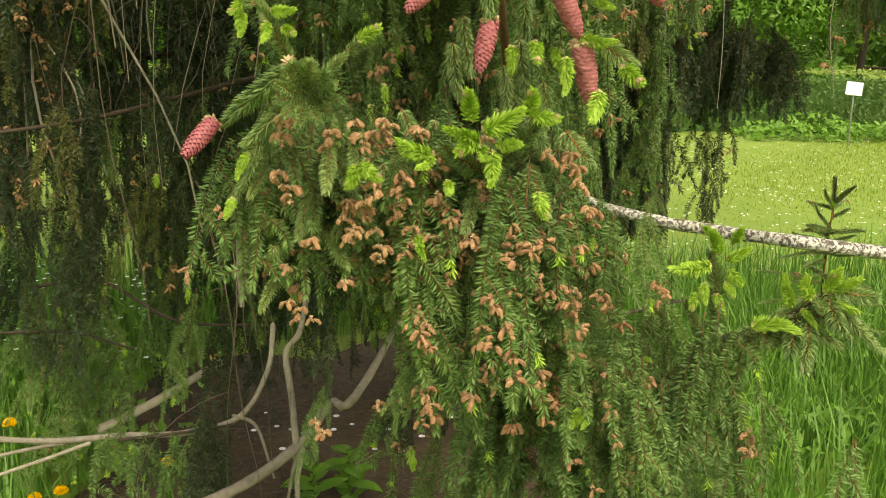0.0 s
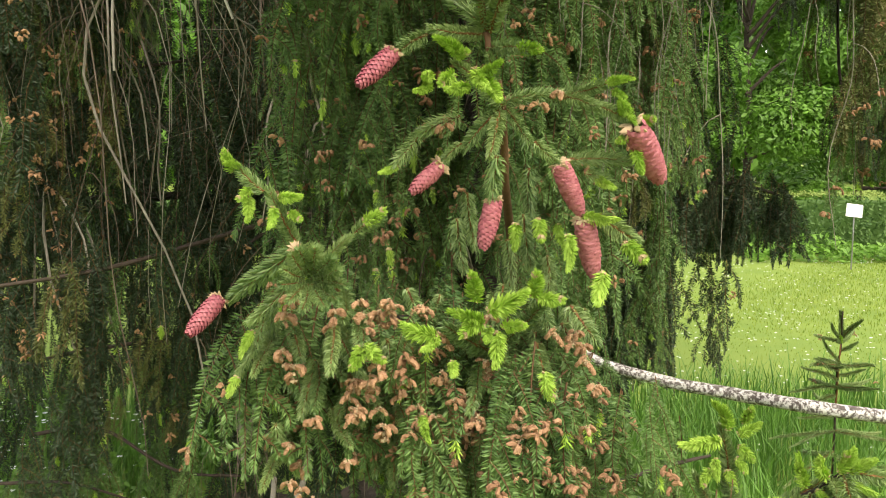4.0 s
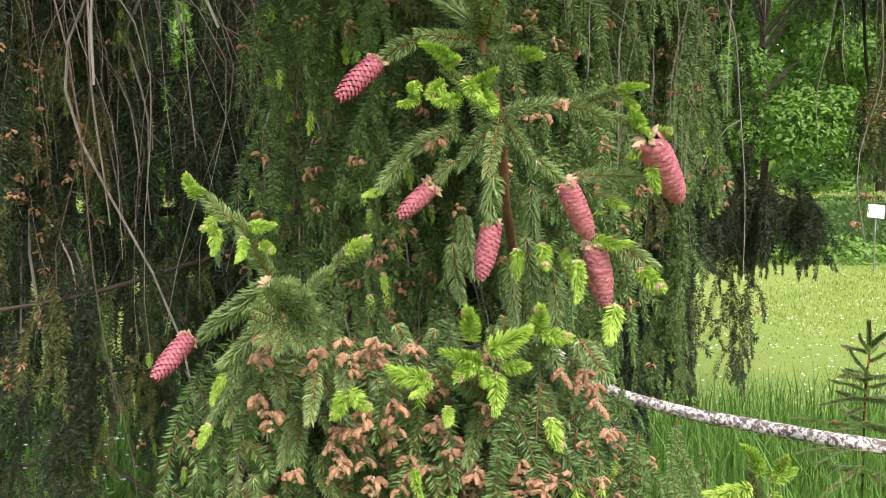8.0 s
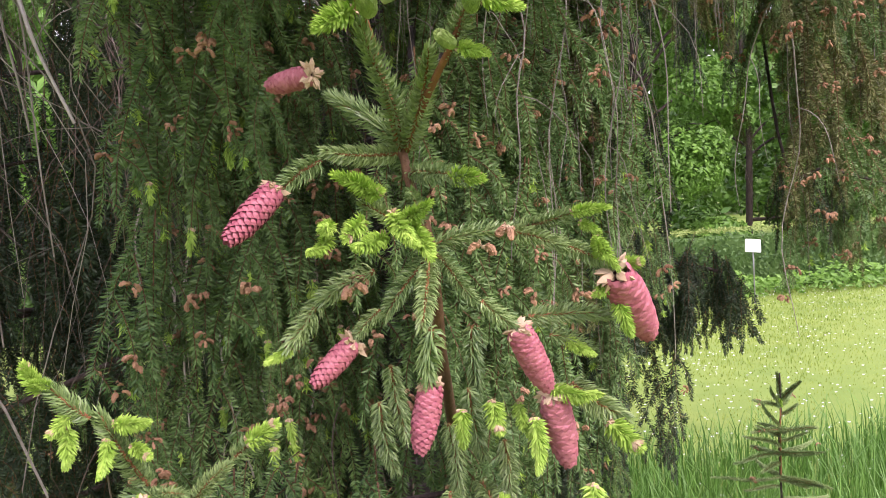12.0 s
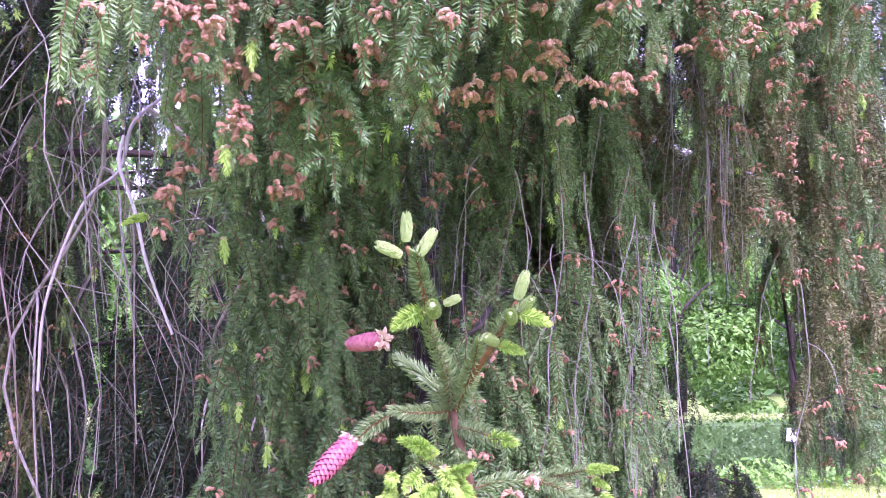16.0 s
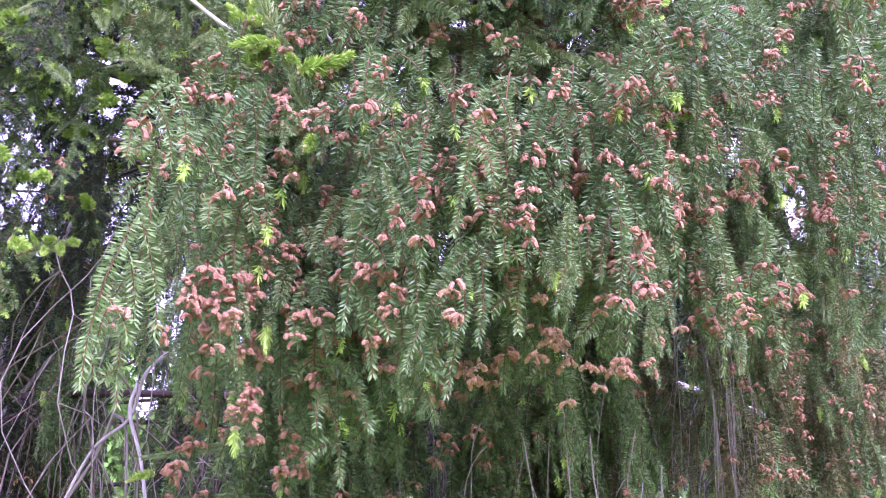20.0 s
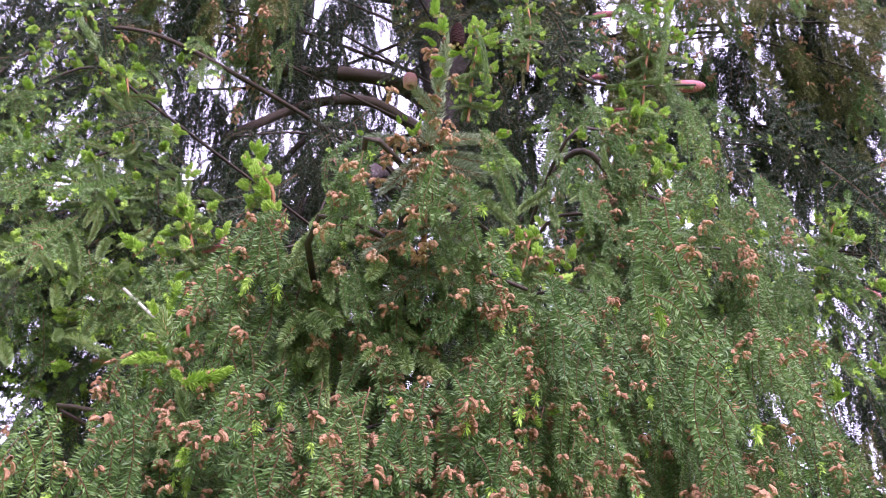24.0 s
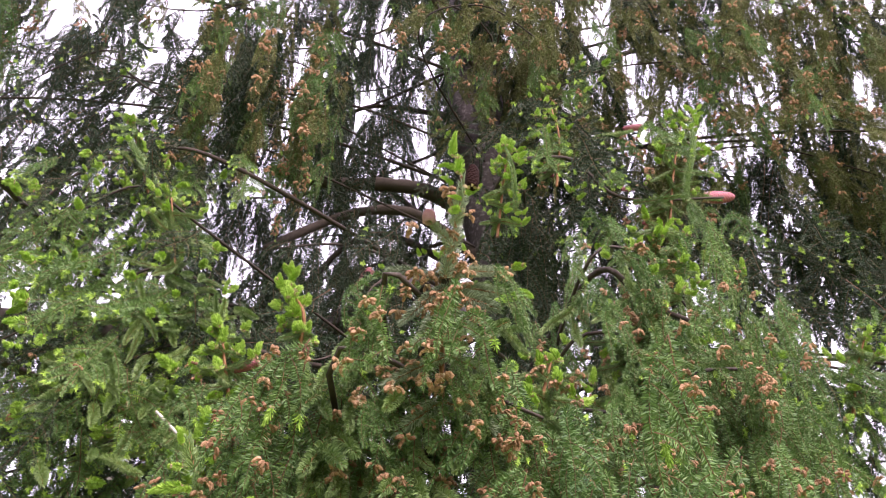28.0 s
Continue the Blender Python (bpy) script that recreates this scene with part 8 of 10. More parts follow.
brush(upR, (0.494, 1.525, 3.036), (0.547, 1.465, 2.955))
brush(upR, (0.613, 1.472, 3.133), (0.646, 1.412, 3.011))
brush(upR, (0.934, 1.542, 2.941), (0.850, 1.482, 2.887))
brush(upR, (0.096, 1.019, 2.836), (0.096, 0.959, 2.749))
brush(upR, (0.147, 1.018, 2.690), (0.139, 0.958, 2.627))
brush(upR, (-0.025, 0.962, 2.615), (0.032, 0.902, 2.564))
brush(upR, (0.191, 0.981, 2.734), (0.178, 0.921, 2.678))
brush(upR, (0.132, 0.978, 2.589), (0.114, 0.918, 2.514))
brush(upR, (0.252, 1.029, 2.704), (0.259, 0.969, 2.648))
brush(upR, (0.092, 1.021, 2.672), (0.139, 0.961, 2.587))
brush(upR, (0.875, 1.508, 2.999), (0.868, 1.448, 2.916))
brush(upR, (0.222, 0.998, 2.750), (0.241, 0.938, 2.647))
brush(upR, (0.854, 1.487, 3.193), (0.885, 1.427, 3.097))
brush(upR, (0.376, 1.531, 3.107), (0.425, 1.471, 3.038))
brush(upR, (0.554, 1.465, 3.003), (0.582, 1.405, 2.906))
brush(upR, (0.470, 1.514, 3.238), (0.472, 1.454, 3.126))
brush(upR, (0.206, 0.987, 2.776), (0.245, 0.927, 2.699))
brush(upR, (0.155, 0.981, 2.574), (0.192, 0.921, 2.507))
brush(upR, (0.924, 1.507, 2.953), (0.912, 1.447, 2.847))
brush(upR, (0.364, 1.473, 2.994), (0.288, 1.413, 2.884))
brush(upR, (0.388, 1.476, 2.834), (0.419, 1.416, 2.720))
brush(upR, (0.836, 1.466, 2.817), (0.761, 1.406, 2.753))
brush(upR, (0.589, 1.524, 3.156), (0.616, 1.464, 3.063))
brush(upR, (0.169, 0.981, 2.913), (0.151, 0.921, 2.814))
brush(upR, (0.213, 1.033, 2.896), (0.156, 0.973, 2.835))
brush(upR, (-0.002, 1.013, 2.618), (0.035, 0.953, 2.528))
brush(upR, (0.128, 0.974, 2.583), (0.134, 0.914, 2.510))
brush(upR, (0.182, 1.041, 2.591), (0.191, 0.981, 2.512))
brush(upR, (0.067, 1.009, 2.770), (0.096, 0.949, 2.681))
brush(upR, (-0.031, 1.042, 2.733), (0.004, 0.982, 2.630))
brush(upR, (0.429, 1.464, 2.886), (0.471, 1.404, 2.807))
brush(upR, (0.563, 1.521, 2.898), (0.558, 1.461, 2.778))
brush(upR, (0.477, 1.519, 2.830), (0.438, 1.459, 2.775))
brush(upR, (0.369, 1.497, 3.110), (0.379, 1.437, 3.028))
brush(upR, (0.010, 1.044, 2.881), (-0.017, 0.984, 2.804))
brush(upR, (0.090, 1.049, 2.694), (0.144, 0.989, 2.609))
brush(upR, (0.867, 1.505, 2.823), (0.779, 1.445, 2.715))
brush(upR, (0.267, 1.000, 2.884), (0.211, 0.940, 2.822))
brush(upR, (0.157, 1.025, 2.752), (0.207, 0.965, 2.658))
brush(upR, (0.949, 1.523, 3.049), (0.929, 1.463, 2.987))
brush(upR, (0.002, 0.970, 2.641), (0.042, 0.910, 2.575))
brush(upR, (-0.056, 0.994, 2.740), (-0.085, 0.934, 2.674))
brush(upR, (0.190, 1.021, 2.877), (0.153, 0.961, 2.789))
brush(upR, (0.526, 1.461, 2.811), (0.454, 1.401, 2.749))
brush(upR, (0.111, 0.958, 2.926), (0.084, 0.898, 2.847))
brush(upL, (-0.503, 1.526, 2.974), (-0.489, 1.446, 2.916))
brush(upL, (-0.739, 1.609, 3.124), (-0.624, 1.529, 3.016))
brush(upL, (-0.820, 1.632, 3.168), (-0.779, 1.552, 3.056))
brush(upL, (-0.417, 1.566, 3.053), (-0.373, 1.486, 2.932))
brush(upL, (-0.484, 1.567, 3.053), (-0.366, 1.487, 2.929))
brush(upL, (-0.411, 1.471, 2.880), (-0.355, 1.391, 2.831))
brush(upL, (-0.554, 1.697, 3.325), (-0.545, 1.617, 3.254))
brush(upL, (-0.660, 1.423, 2.790), (-0.576, 1.343, 2.703))
brush(upL, (-0.699, 1.641, 3.193), (-0.698, 1.561, 3.085))
brush(upL, (-0.280, 1.461, 2.869), (-0.197, 1.381, 2.813))
brush(upL, (-0.555, 1.787, 3.545), (-0.518, 1.707, 3.473))
brush(upL, (-0.506, 1.579, 3.074), (-0.493, 1.499, 2.997))
brush(upL, (-0.430, 1.609, 3.140), (-0.416, 1.529, 3.081))
brush(upL, (-0.531, 1.426, 2.801), (-0.430, 1.346, 2.741))
brush(upL, (-0.243, 1.413, 2.793), (-0.256, 1.333, 2.736))
brush(upL, (-0.495, 1.697, 3.328), (-0.383, 1.617, 3.241))
brush(upL, (-0.353, 1.496, 2.927), (-0.355, 1.416, 2.818))
brush(upL, (-0.822, 1.624, 3.151), (-0.751, 1.544, 3.079))
brush(upL, (-0.416, 1.716, 3.377), (-0.331, 1.636, 3.321))
brush(upL, (-0.632, 1.675, 3.270), (-0.595, 1.595, 3.134))
brush(upL, (-0.463, 1.547, 3.015), (-0.436, 1.467, 2.904))
brush(upL, (-0.458, 1.477, 2.888), (-0.362, 1.397, 2.805))
brush(upL, (-0.675, 1.718, 3.368), (-0.551, 1.638, 3.238))
brush(upL, (-0.457, 1.739, 3.431), (-0.425, 1.659, 3.279))
brush(upL, (-0.561, 1.443, 2.826), (-0.517, 1.363, 2.773))
brush(upL, (-0.377, 1.487, 2.909), (-0.412, 1.407, 2.842))
brush(upL, (-0.484, 1.750, 3.455), (-0.435, 1.670, 3.311))
brush(upL, (-0.646, 1.789, 3.546), (-0.520, 1.709, 3.405))
brush(upL, (-0.567, 1.684, 3.293), (-0.514, 1.604, 3.202))
brush(upL, (-0.631, 1.532, 2.979), (-0.571, 1.452, 2.889))
brush(upL, (-0.509, 1.468, 2.871), (-0.492, 1.388, 2.776))
brush(upL, (-0.792, 1.706, 3.335), (-0.756, 1.626, 3.273))
brush(upL, (-0.542, 1.558, 3.032), (-0.461, 1.478, 2.985))
brush(upL, (-0.354, 1.565, 3.055), (-0.318, 1.485, 3.005))
brush(upL, (-0.389, 1.711, 3.367), (-0.348, 1.631, 3.256))
brush(upL, (-0.285, 1.549, 3.028), (-0.190, 1.469, 2.967))
brush(upL, (-0.427, 1.562, 3.044), (-0.388, 1.482, 2.947))
brush(upL, (-0.574, 1.682, 3.288), (-0.518, 1.602, 3.229))
brush(upL, (-0.573, 1.624, 3.162), (-0.574, 1.544, 3.059))
brush(upL, (-0.577, 1.787, 3.546), (-0.584, 1.707, 3.477))
brush(upL, (-0.644, 1.809, 3.600), (-0.651, 1.729, 3.483))
brush(upL, (-0.580, 1.739, 3.423), (-0.525, 1.659, 3.330))
brush(upL, (-0.657, 1.613, 3.135), (-0.594, 1.533, 3.035))
brush(upL, (-0.513, 1.716, 3.371), (-0.550, 1.636, 3.286))
brush(upL, (-0.599, 1.546, 3.007), (-0.571, 1.466, 2.937))
brush(upL, (-0.727, 1.552, 3.011), (-0.730, 1.472, 2.922))
brush(upL, (-0.399, 1.538, 3.002), (-0.417, 1.458, 2.926))
brush(upL, (-0.462, 1.632, 3.185), (-0.410, 1.552, 3.100))
brush(upL, (-0.728, 1.569, 3.044), (-0.739, 1.489, 2.923))
brush(upL, (-0.411, 1.663, 3.255), (-0.371, 1.583, 3.153))
brush(upL, (-0.698, 1.646, 3.205), (-0.597, 1.566, 3.089))
brush(upL, (-0.490, 1.647, 3.215), (-0.511, 1.567, 3.102))
brush(upL, (-0.651, 1.697, 3.319), (-0.643, 1.617, 3.212))
brush(upL, (-0.734, 1.653, 3.218), (-0.612, 1.573, 3.126))
brush(upL, (-0.674, 1.589, 3.087), (-0.554, 1.509, 2.969))
brush(upL, (-0.328, 1.400, 2.769), (-0.262, 1.320, 2.689))
brush(upL, (-0.730, 1.775, 3.507), (-0.635, 1.695, 3.379))
brush(upL, (-0.182, 1.352, 2.704), (-0.216, 1.272, 2.646))
brush(upL, (-0.164, 1.366, 2.725), (-0.126, 1.286, 2.682))
brush(twiglet, (1.748, 3.570, 0.634), (1.574, 3.500, 0.715))
brush(twiglet, (1.747, 3.570, 0.611), (1.850, 3.500, 0.608))
brush(twiglet, (1.739, 3.570, 0.565), (1.615, 3.500, 0.575))
brush(twiglet, (1.754, 3.570, 0.795), (1.662, 3.500, 0.909))
brush(twiglet, (1.754, 3.570, 0.818), (1.789, 3.500, 0.920))
brush(twiglet, (1.736, 3.570, 0.496), (1.822, 3.500, 0.485))
brush(twiglet, (1.735, 3.570, 0.472), (1.565, 3.500, 0.489))
# star of papery scales round an open bud
star = Build()
spin = np.arange(11) * 0.571
needles(star, np.zeros((11, 3)), unit(np.stack([np.cos(spin), np.sin(spin), 0.25 + 0.2 * np.sin(spin * 3)], 1)), 0.011, 0.0024, 0)
part("bud_scales", star.mesh("bud_scales", PAPER), arm, aim((-0.183, 0.965, 1.509), (-0.1, -1.0, 0.35)), "cream papery star of bud scales")
brush(arm, (-0.161, 0.985, 1.468), (-0.127, 0.955, 1.467))
brush(arm, (-0.163, 0.985, 1.465), (-0.136, 0.955, 1.450))
brush(arm, (-0.166, 0.985, 1.463), (-0.152, 0.955, 1.440))
brush(arm, (-0.170, 0.985, 1.463), (-0.171, 0.955, 1.439))
brush(arm, (-0.173, 0.985, 1.464), (-0.188, 0.955, 1.448))
brush(arm, (-0.175, 0.985, 1.468), (-0.198, 0.955, 1.464))
brush(arm, (-0.175, 0.985, 1.471), (-0.198, 0.955, 1.483))
brush(arm, (-0.173, 0.985, 1.475), (-0.189, 0.955, 1.500))
brush(arm, (-0.170, 0.985, 1.477), (-0.173, 0.955, 1.510))
brush(arm, (-0.166, 0.985, 1.477), (-0.154, 0.955, 1.511))
brush(arm, (-0.163, 0.985, 1.475), (-0.138, 0.955, 1.503))
brush(arm, (-0.161, 0.985, 1.472), (-0.128, 0.955, 1.487))
fresh(arm, (-0.183, 0.985, 1.502), (-0.2, -0.6, 0.5), 0.7, 2)
fresh(low2, (0.372, 1.000, 1.283), (0.1, -0.5, 0.6), 0.9, 2)
# bunches of spent pollen cones on the outer shoots
pollen(tierA, (0.512, 1.156, 2.456), 0.83)
pollen(tierA, (0.466, 1.176, 2.464), 0.76)
pollen(tierA, (0.490, 1.147, 2.473), 0.96)
pollen(tierA, (0.437, 1.101, 2.704), 0.83)
pollen(tierA, (0.411, 1.086, 2.690), 0.78)
pollen(tierA, (0.430, 1.105, 2.689), 0.83)
pollen(tierA, (0.411, 1.075, 2.665), 0.92)
pollen(tierA, (0.189, 0.933, 2.391), 0.78)
pollen(tierA, (0.184, 0.926, 2.370), 0.91)
pollen(tierA, (0.163, 0.914, 2.378), 0.78)
pollen(tierA, (0.332, 1.048, 2.220), 0.8)
pollen(tierA, (0.293, 1.035, 2.206), 0.73)
pollen(tierA, (0.290, 1.026, 2.201), 0.9)
pollen(tierA, (0.090, 0.918, 2.340), 0.83)
pollen(tierA, (0.097, 0.932, 2.342), 0.94)
pollen(tierA, (0.119, 0.925, 2.341), 0.74)
pollen(tierA, (0.087, 0.941, 2.330), 0.91)
pollen(tierA, (0.330, 1.025, 2.395), 1.0)
pollen(tierA, (0.327, 1.019, 2.402), 0.98)
pollen(tierA, (0.321, 1.028, 2.417), 0.78)
pollen(tierA, (0.331, 1.024, 2.422), 0.93)
pollen(tierA, (-0.103, 0.940, 2.273), 0.84)
pollen(tierA, (-0.079, 0.941, 2.285), 0.81)
pollen(tierA, (-0.087, 0.945, 2.278), 0.88)
pollen(tierA, (-0.098, 0.929, 2.273), 0.99)
pollen(tierA, (-0.022, 0.938, 2.437), 0.81)
pollen(tierA, (-0.073, 0.922, 2.451), 0.9)
pollen(tierA, (-0.057, 0.915, 2.431), 0.97)
pollen(tierA, (0.086, 0.938, 2.557), 0.9)
pollen(tierA, (0.104, 0.938, 2.559), 0.83)
pollen(tierA, (0.281, 0.997, 2.518), 0.98)
pollen(tierA, (0.286, 0.992, 2.509), 0.99)
pollen(tierA, (0.274, 1.010, 2.538), 0.79)
pollen(tierA, (0.405, 1.069, 2.632), 0.71)
pollen(tierA, (0.386, 1.078, 2.645), 0.82)
pollen(tierA, (0.696, 1.294, 2.594), 0.8)
pollen(tierA, (0.679, 1.297, 2.608), 0.83)
pollen(tierA, (-0.170, 0.927, 2.442), 0.88)
pollen(tierA, (-0.177, 0.949, 2.468), 0.83)
pollen(tierA, (-0.183, 0.933, 2.457), 0.79)
pollen(tierA, (0.499, 1.150, 2.488), 0.75)
pollen(tierA, (0.492, 1.189, 2.484), 0.9)
pollen(tierA, (0.498, 1.159, 2.484), 0.84)
pollen(tierA, (0.421, 1.134, 2.677), 0.95)
pollen(tierA, (0.477, 1.148, 2.704), 0.85)
pollen(tierA, (0.466, 1.141, 2.679), 0.96)
pollen(tierA, (0.468, 1.121, 2.678), 0.94)
pollen(tierA, (-0.130, 0.926, 2.488), 0.79)
pollen(tierA, (-0.122, 0.919, 2.507), 0.72)
pollen(tierA, (-0.177, 0.933, 2.523), 0.78)
pollen(tierA, (0.194, 0.922, 2.381), 0.84)
pollen(tierA, (0.204, 0.934, 2.385), 0.99)
pollen(tierA, (0.125, 0.931, 2.498), 0.86)
pollen(tierA, (0.123, 0.933, 2.501), 0.81)
pollen(tierA, (0.160, 0.927, 2.507), 0.8)
pollen(tierA, (0.128, 0.926, 2.383), 0.93)
pollen(tierA, (0.112, 0.918, 2.368), 0.79)
pollen(tierA, (0.083, 0.943, 2.379), 0.96)
pollen(tierA, (0.104, 0.928, 2.366), 0.99)
pollen(tierA, (0.150, 0.922, 2.227), 0.85)
pollen(tierA, (0.132, 0.936, 2.219), 0.97)
pollen(tierA, (0.403, 1.118, 2.249), 0.87)
pollen(tierA, (0.414, 1.131, 2.250), 0.93)
pollen(tierA, (0.403, 1.106, 2.236), 0.78)
pollen(tierA, (0.437, 1.133, 2.262), 0.9)
pollen(tierA, (-0.087, 0.923, 2.467), 0.91)
pollen(tierA, (-0.064, 0.932, 2.459), 0.77)
pollen(tierA, (0.063, 0.938, 2.277), 0.75)
pollen(tierA, (0.060, 0.939, 2.261), 0.9)
pollen(tierA, (0.066, 0.934, 2.263), 0.86)
pollen(tierA, (0.053, 0.947, 2.269), 0.85)
pollen(tierA, (0.340, 1.035, 2.653), 0.74)
pollen(tierA, (0.332, 1.050, 2.642), 0.8)
pollen(tierA, (-0.097, 0.932, 2.230), 0.98)
pollen(tierA, (-0.077, 0.951, 2.241), 0.95)
pollen(tierA, (0.049, 0.929, 2.409), 0.97)
pollen(tierA, (0.067, 0.925, 2.393), 0.91)
pollen(tierA, (0.700, 1.307, 2.541), 0.86)
pollen(tierA, (0.689, 1.294, 2.567), 0.9)
pollen(tierA, (0.680, 1.315, 2.566), 0.89)
pollen(tierA, (0.701, 1.323, 2.555), 0.77)
pollen(tierA, (0.712, 1.345, 2.570), 0.71)
pollen(tierA, (0.728, 1.331, 2.550), 0.82)
pollen(tierA, (0.747, 1.299, 2.527), 0.94)
pollen(tierA, (0.141, 0.951, 2.171), 0.81)
pollen(tierA, (0.143, 0.941, 2.178), 0.87)
pollen(tierA, (0.287, 0.996, 2.505), 0.99)
pollen(tierA, (0.282, 0.979, 2.512), 0.92)
pollen(tierA, (0.158, 0.916, 2.349), 0.71)
pollen(tierA, (0.139, 0.904, 2.345), 0.98)
pollen(tierA, (0.145, 0.936, 2.374), 0.75)
pollen(tierA, (0.144, 0.947, 2.384), 0.81)
pollen(tierA, (0.197, 0.934, 2.203), 0.7)
pollen(tierA, (0.198, 0.918, 2.214), 0.91)
pollen(tierA, (-0.159, 0.929, 2.354), 0.84)
pollen(tierA, (-0.174, 0.947, 2.390), 0.85)
pollen(tierA, (0.412, 1.103, 2.426), 0.92)
pollen(tierA, (0.407, 1.106, 2.423), 1.0)
pollen(tierA, (0.401, 1.110, 2.419), 0.98)
pollen(tierA, (0.264, 0.945, 2.619), 0.78)
pollen(tierA, (0.270, 0.957, 2.642), 0.99)
pollen(tierA, (0.383, 1.092, 2.545), 0.7)
pollen(tierA, (0.363, 1.073, 2.571), 0.75)
pollen(tierA, (0.390, 1.076, 2.572), 0.9)
pollen(tierA, (0.352, 1.084, 2.530), 0.98)
pollen(tierA, (-0.014, 0.901, 2.396), 0.99)
pollen(tierA, (-0.018, 0.917, 2.406), 0.89)
pollen(tierA, (0.222, 0.934, 2.254), 0.71)
pollen(tierA, (0.217, 0.956, 2.260), 0.78)
pollen(tierA, (-0.077, 0.935, 2.387), 0.79)
pollen(tierA, (-0.055, 0.931, 2.406), 0.73)
pollen(tierA, (0.015, 0.933, 2.389), 0.87)
pollen(tierA, (0.049, 0.918, 2.374), 0.88)
pollen(tierA, (0.068, 0.924, 2.435), 0.79)
pollen(tierA, (0.081, 0.954, 2.440), 0.83)
pollen(tierA, (0.056, 0.905, 2.397), 0.71)
pollen(tierA, (0.057, 0.943, 2.417), 0.71)
pollen(tierA, (0.602, 1.253, 2.337), 0.91)
pollen(tierA, (0.568, 1.241, 2.319), 0.78)
pollen(tierA, (0.574, 1.247, 2.329), 0.86)
pollen(tierA, (0.612, 1.249, 2.339), 0.94)
pollen(tierA, (0.758, 1.339, 2.543), 0.73)
pollen(tierA, (0.764, 1.362, 2.509), 0.99)
pollen(tierA, (0.724, 1.367, 2.524), 0.98)
pollen(tierA, (-0.022, 0.925, 2.346), 0.85)
pollen(tierA, (-0.011, 0.918, 2.355), 0.93)
pollen(tierA, (0.109, 0.938, 2.422), 0.85)
pollen(tierA, (0.098, 0.933, 2.421), 0.93)
pollen(tierA, (0.129, 0.914, 2.406), 0.76)
pollen(tierA, (0.070, 0.920, 2.388), 0.89)
pollen(tierA, (-0.016, 0.979, 2.179), 0.94)
pollen(tierA, (-0.033, 0.967, 2.171), 0.98)
pollen(tierA, (-0.031, 0.995, 2.184), 0.87)
pollen(tierA, (-0.036, 0.975, 2.188), 0.93)
pollen(tierA, (-0.023, 0.956, 2.314), 0.84)
pollen(tierA, (-0.001, 0.979, 2.335), 0.77)
pollen(tierA, (0.002, 1.015, 2.335), 0.97)
pollen(tierA, (0.244, 0.991, 2.294), 0.82)
pollen(tierA, (0.233, 0.987, 2.281), 0.94)
pollen(tierA, (0.218, 0.973, 2.297), 0.86)
pollen(tierA, (0.203, 0.978, 2.277), 0.98)
pollen(tierA, (0.254, 0.972, 2.286), 0.89)
pollen(tierA, (0.273, 0.972, 2.308), 0.97)
pollen(tierA, (0.103, 0.970, 2.221), 0.78)
pollen(tierA, (0.114, 0.985, 2.264), 0.98)
pollen(tierA, (0.100, 1.002, 2.259), 0.74)
pollen(tierA, (0.168, 0.983, 2.109), 0.8)
pollen(tierA, (0.200, 0.968, 2.124), 0.79)
pollen(tierA, (-0.112, 0.987, 2.195), 0.92)
pollen(tierA, (-0.119, 0.989, 2.199), 0.93)
pollen(tierA, (0.133, 0.989, 2.337), 0.91)
pollen(tierA, (0.134, 0.963, 2.330), 0.72)
pollen(tierA, (0.166, 0.995, 2.345), 0.96)
pollen(tierA, (0.221, 0.981, 2.145), 0.91)
pollen(tierA, (0.205, 0.979, 2.148), 0.72)
pollen(tierA, (0.178, 0.977, 2.261), 0.99)
pollen(tierA, (0.174, 0.982, 2.295), 0.83)
pollen(tierA, (0.150, 0.985, 2.262), 0.77)
pollen(tierA, (0.153, 0.965, 2.260), 0.77)
pollen(tierA, (-0.028, 0.997, 2.143), 0.84)
pollen(tierA, (-0.058, 0.988, 2.159), 0.8)
pollen(tierA, (-0.049, 0.978, 2.142), 0.71)
pollen(tierA, (0.062, 0.969, 2.145), 0.84)
pollen(tierA, (0.055, 0.969, 2.126), 0.84)
pollen(tierA, (0.050, 0.990, 2.141), 0.87)
pollen(tierA, (0.057, 0.962, 2.127), 0.85)
pollen(tierA, (0.189, 0.964, 2.147), 0.83)
pollen(tierA, (0.237, 0.982, 2.152), 0.72)
pollen(tierA, (0.231, 0.968, 2.148), 0.92)
pollen(tierA, (0.136, 1.001, 2.165), 0.96)
pollen(tierA, (0.160, 0.994, 2.183), 0.76)
pollen(tierA, (0.166, 0.982, 2.156), 0.92)
pollen(tierA, (0.164, 0.992, 2.180), 0.85)
pollen(mid, (-0.015, 1.034, 1.368), 0.7)
pollen(mid, (-0.006, 1.019, 1.387), 0.82)
pollen(mid, (0.047, 1.030, 1.386), 0.8)
pollen(mid, (0.024, 1.021, 1.407), 0.95)
pollen(mid, (0.052, 1.023, 1.414), 0.97)
pollen(mid, (0.037, 1.024, 1.406), 0.86)
pollen(mid, (0.135, 1.012, 1.282), 0.86)
pollen(mid, (0.098, 1.038, 1.261), 0.73)
pollen(mid, (0.134, 1.037, 1.270), 0.87)
pollen(mid, (0.134, 1.020, 1.281), 0.87)
pollen(mid, (0.137, 1.030, 1.309), 0.83)
pollen(mid, (0.118, 1.005, 1.326), 0.96)
pollen(mid, (0.091, 1.018, 1.333), 0.78)
pollen(mid, (0.103, 1.033, 1.310), 0.78)
pollen(mid, (0.044, 1.020, 1.258), 0.9)
pollen(mid, (0.084, 1.017, 1.266), 0.87)
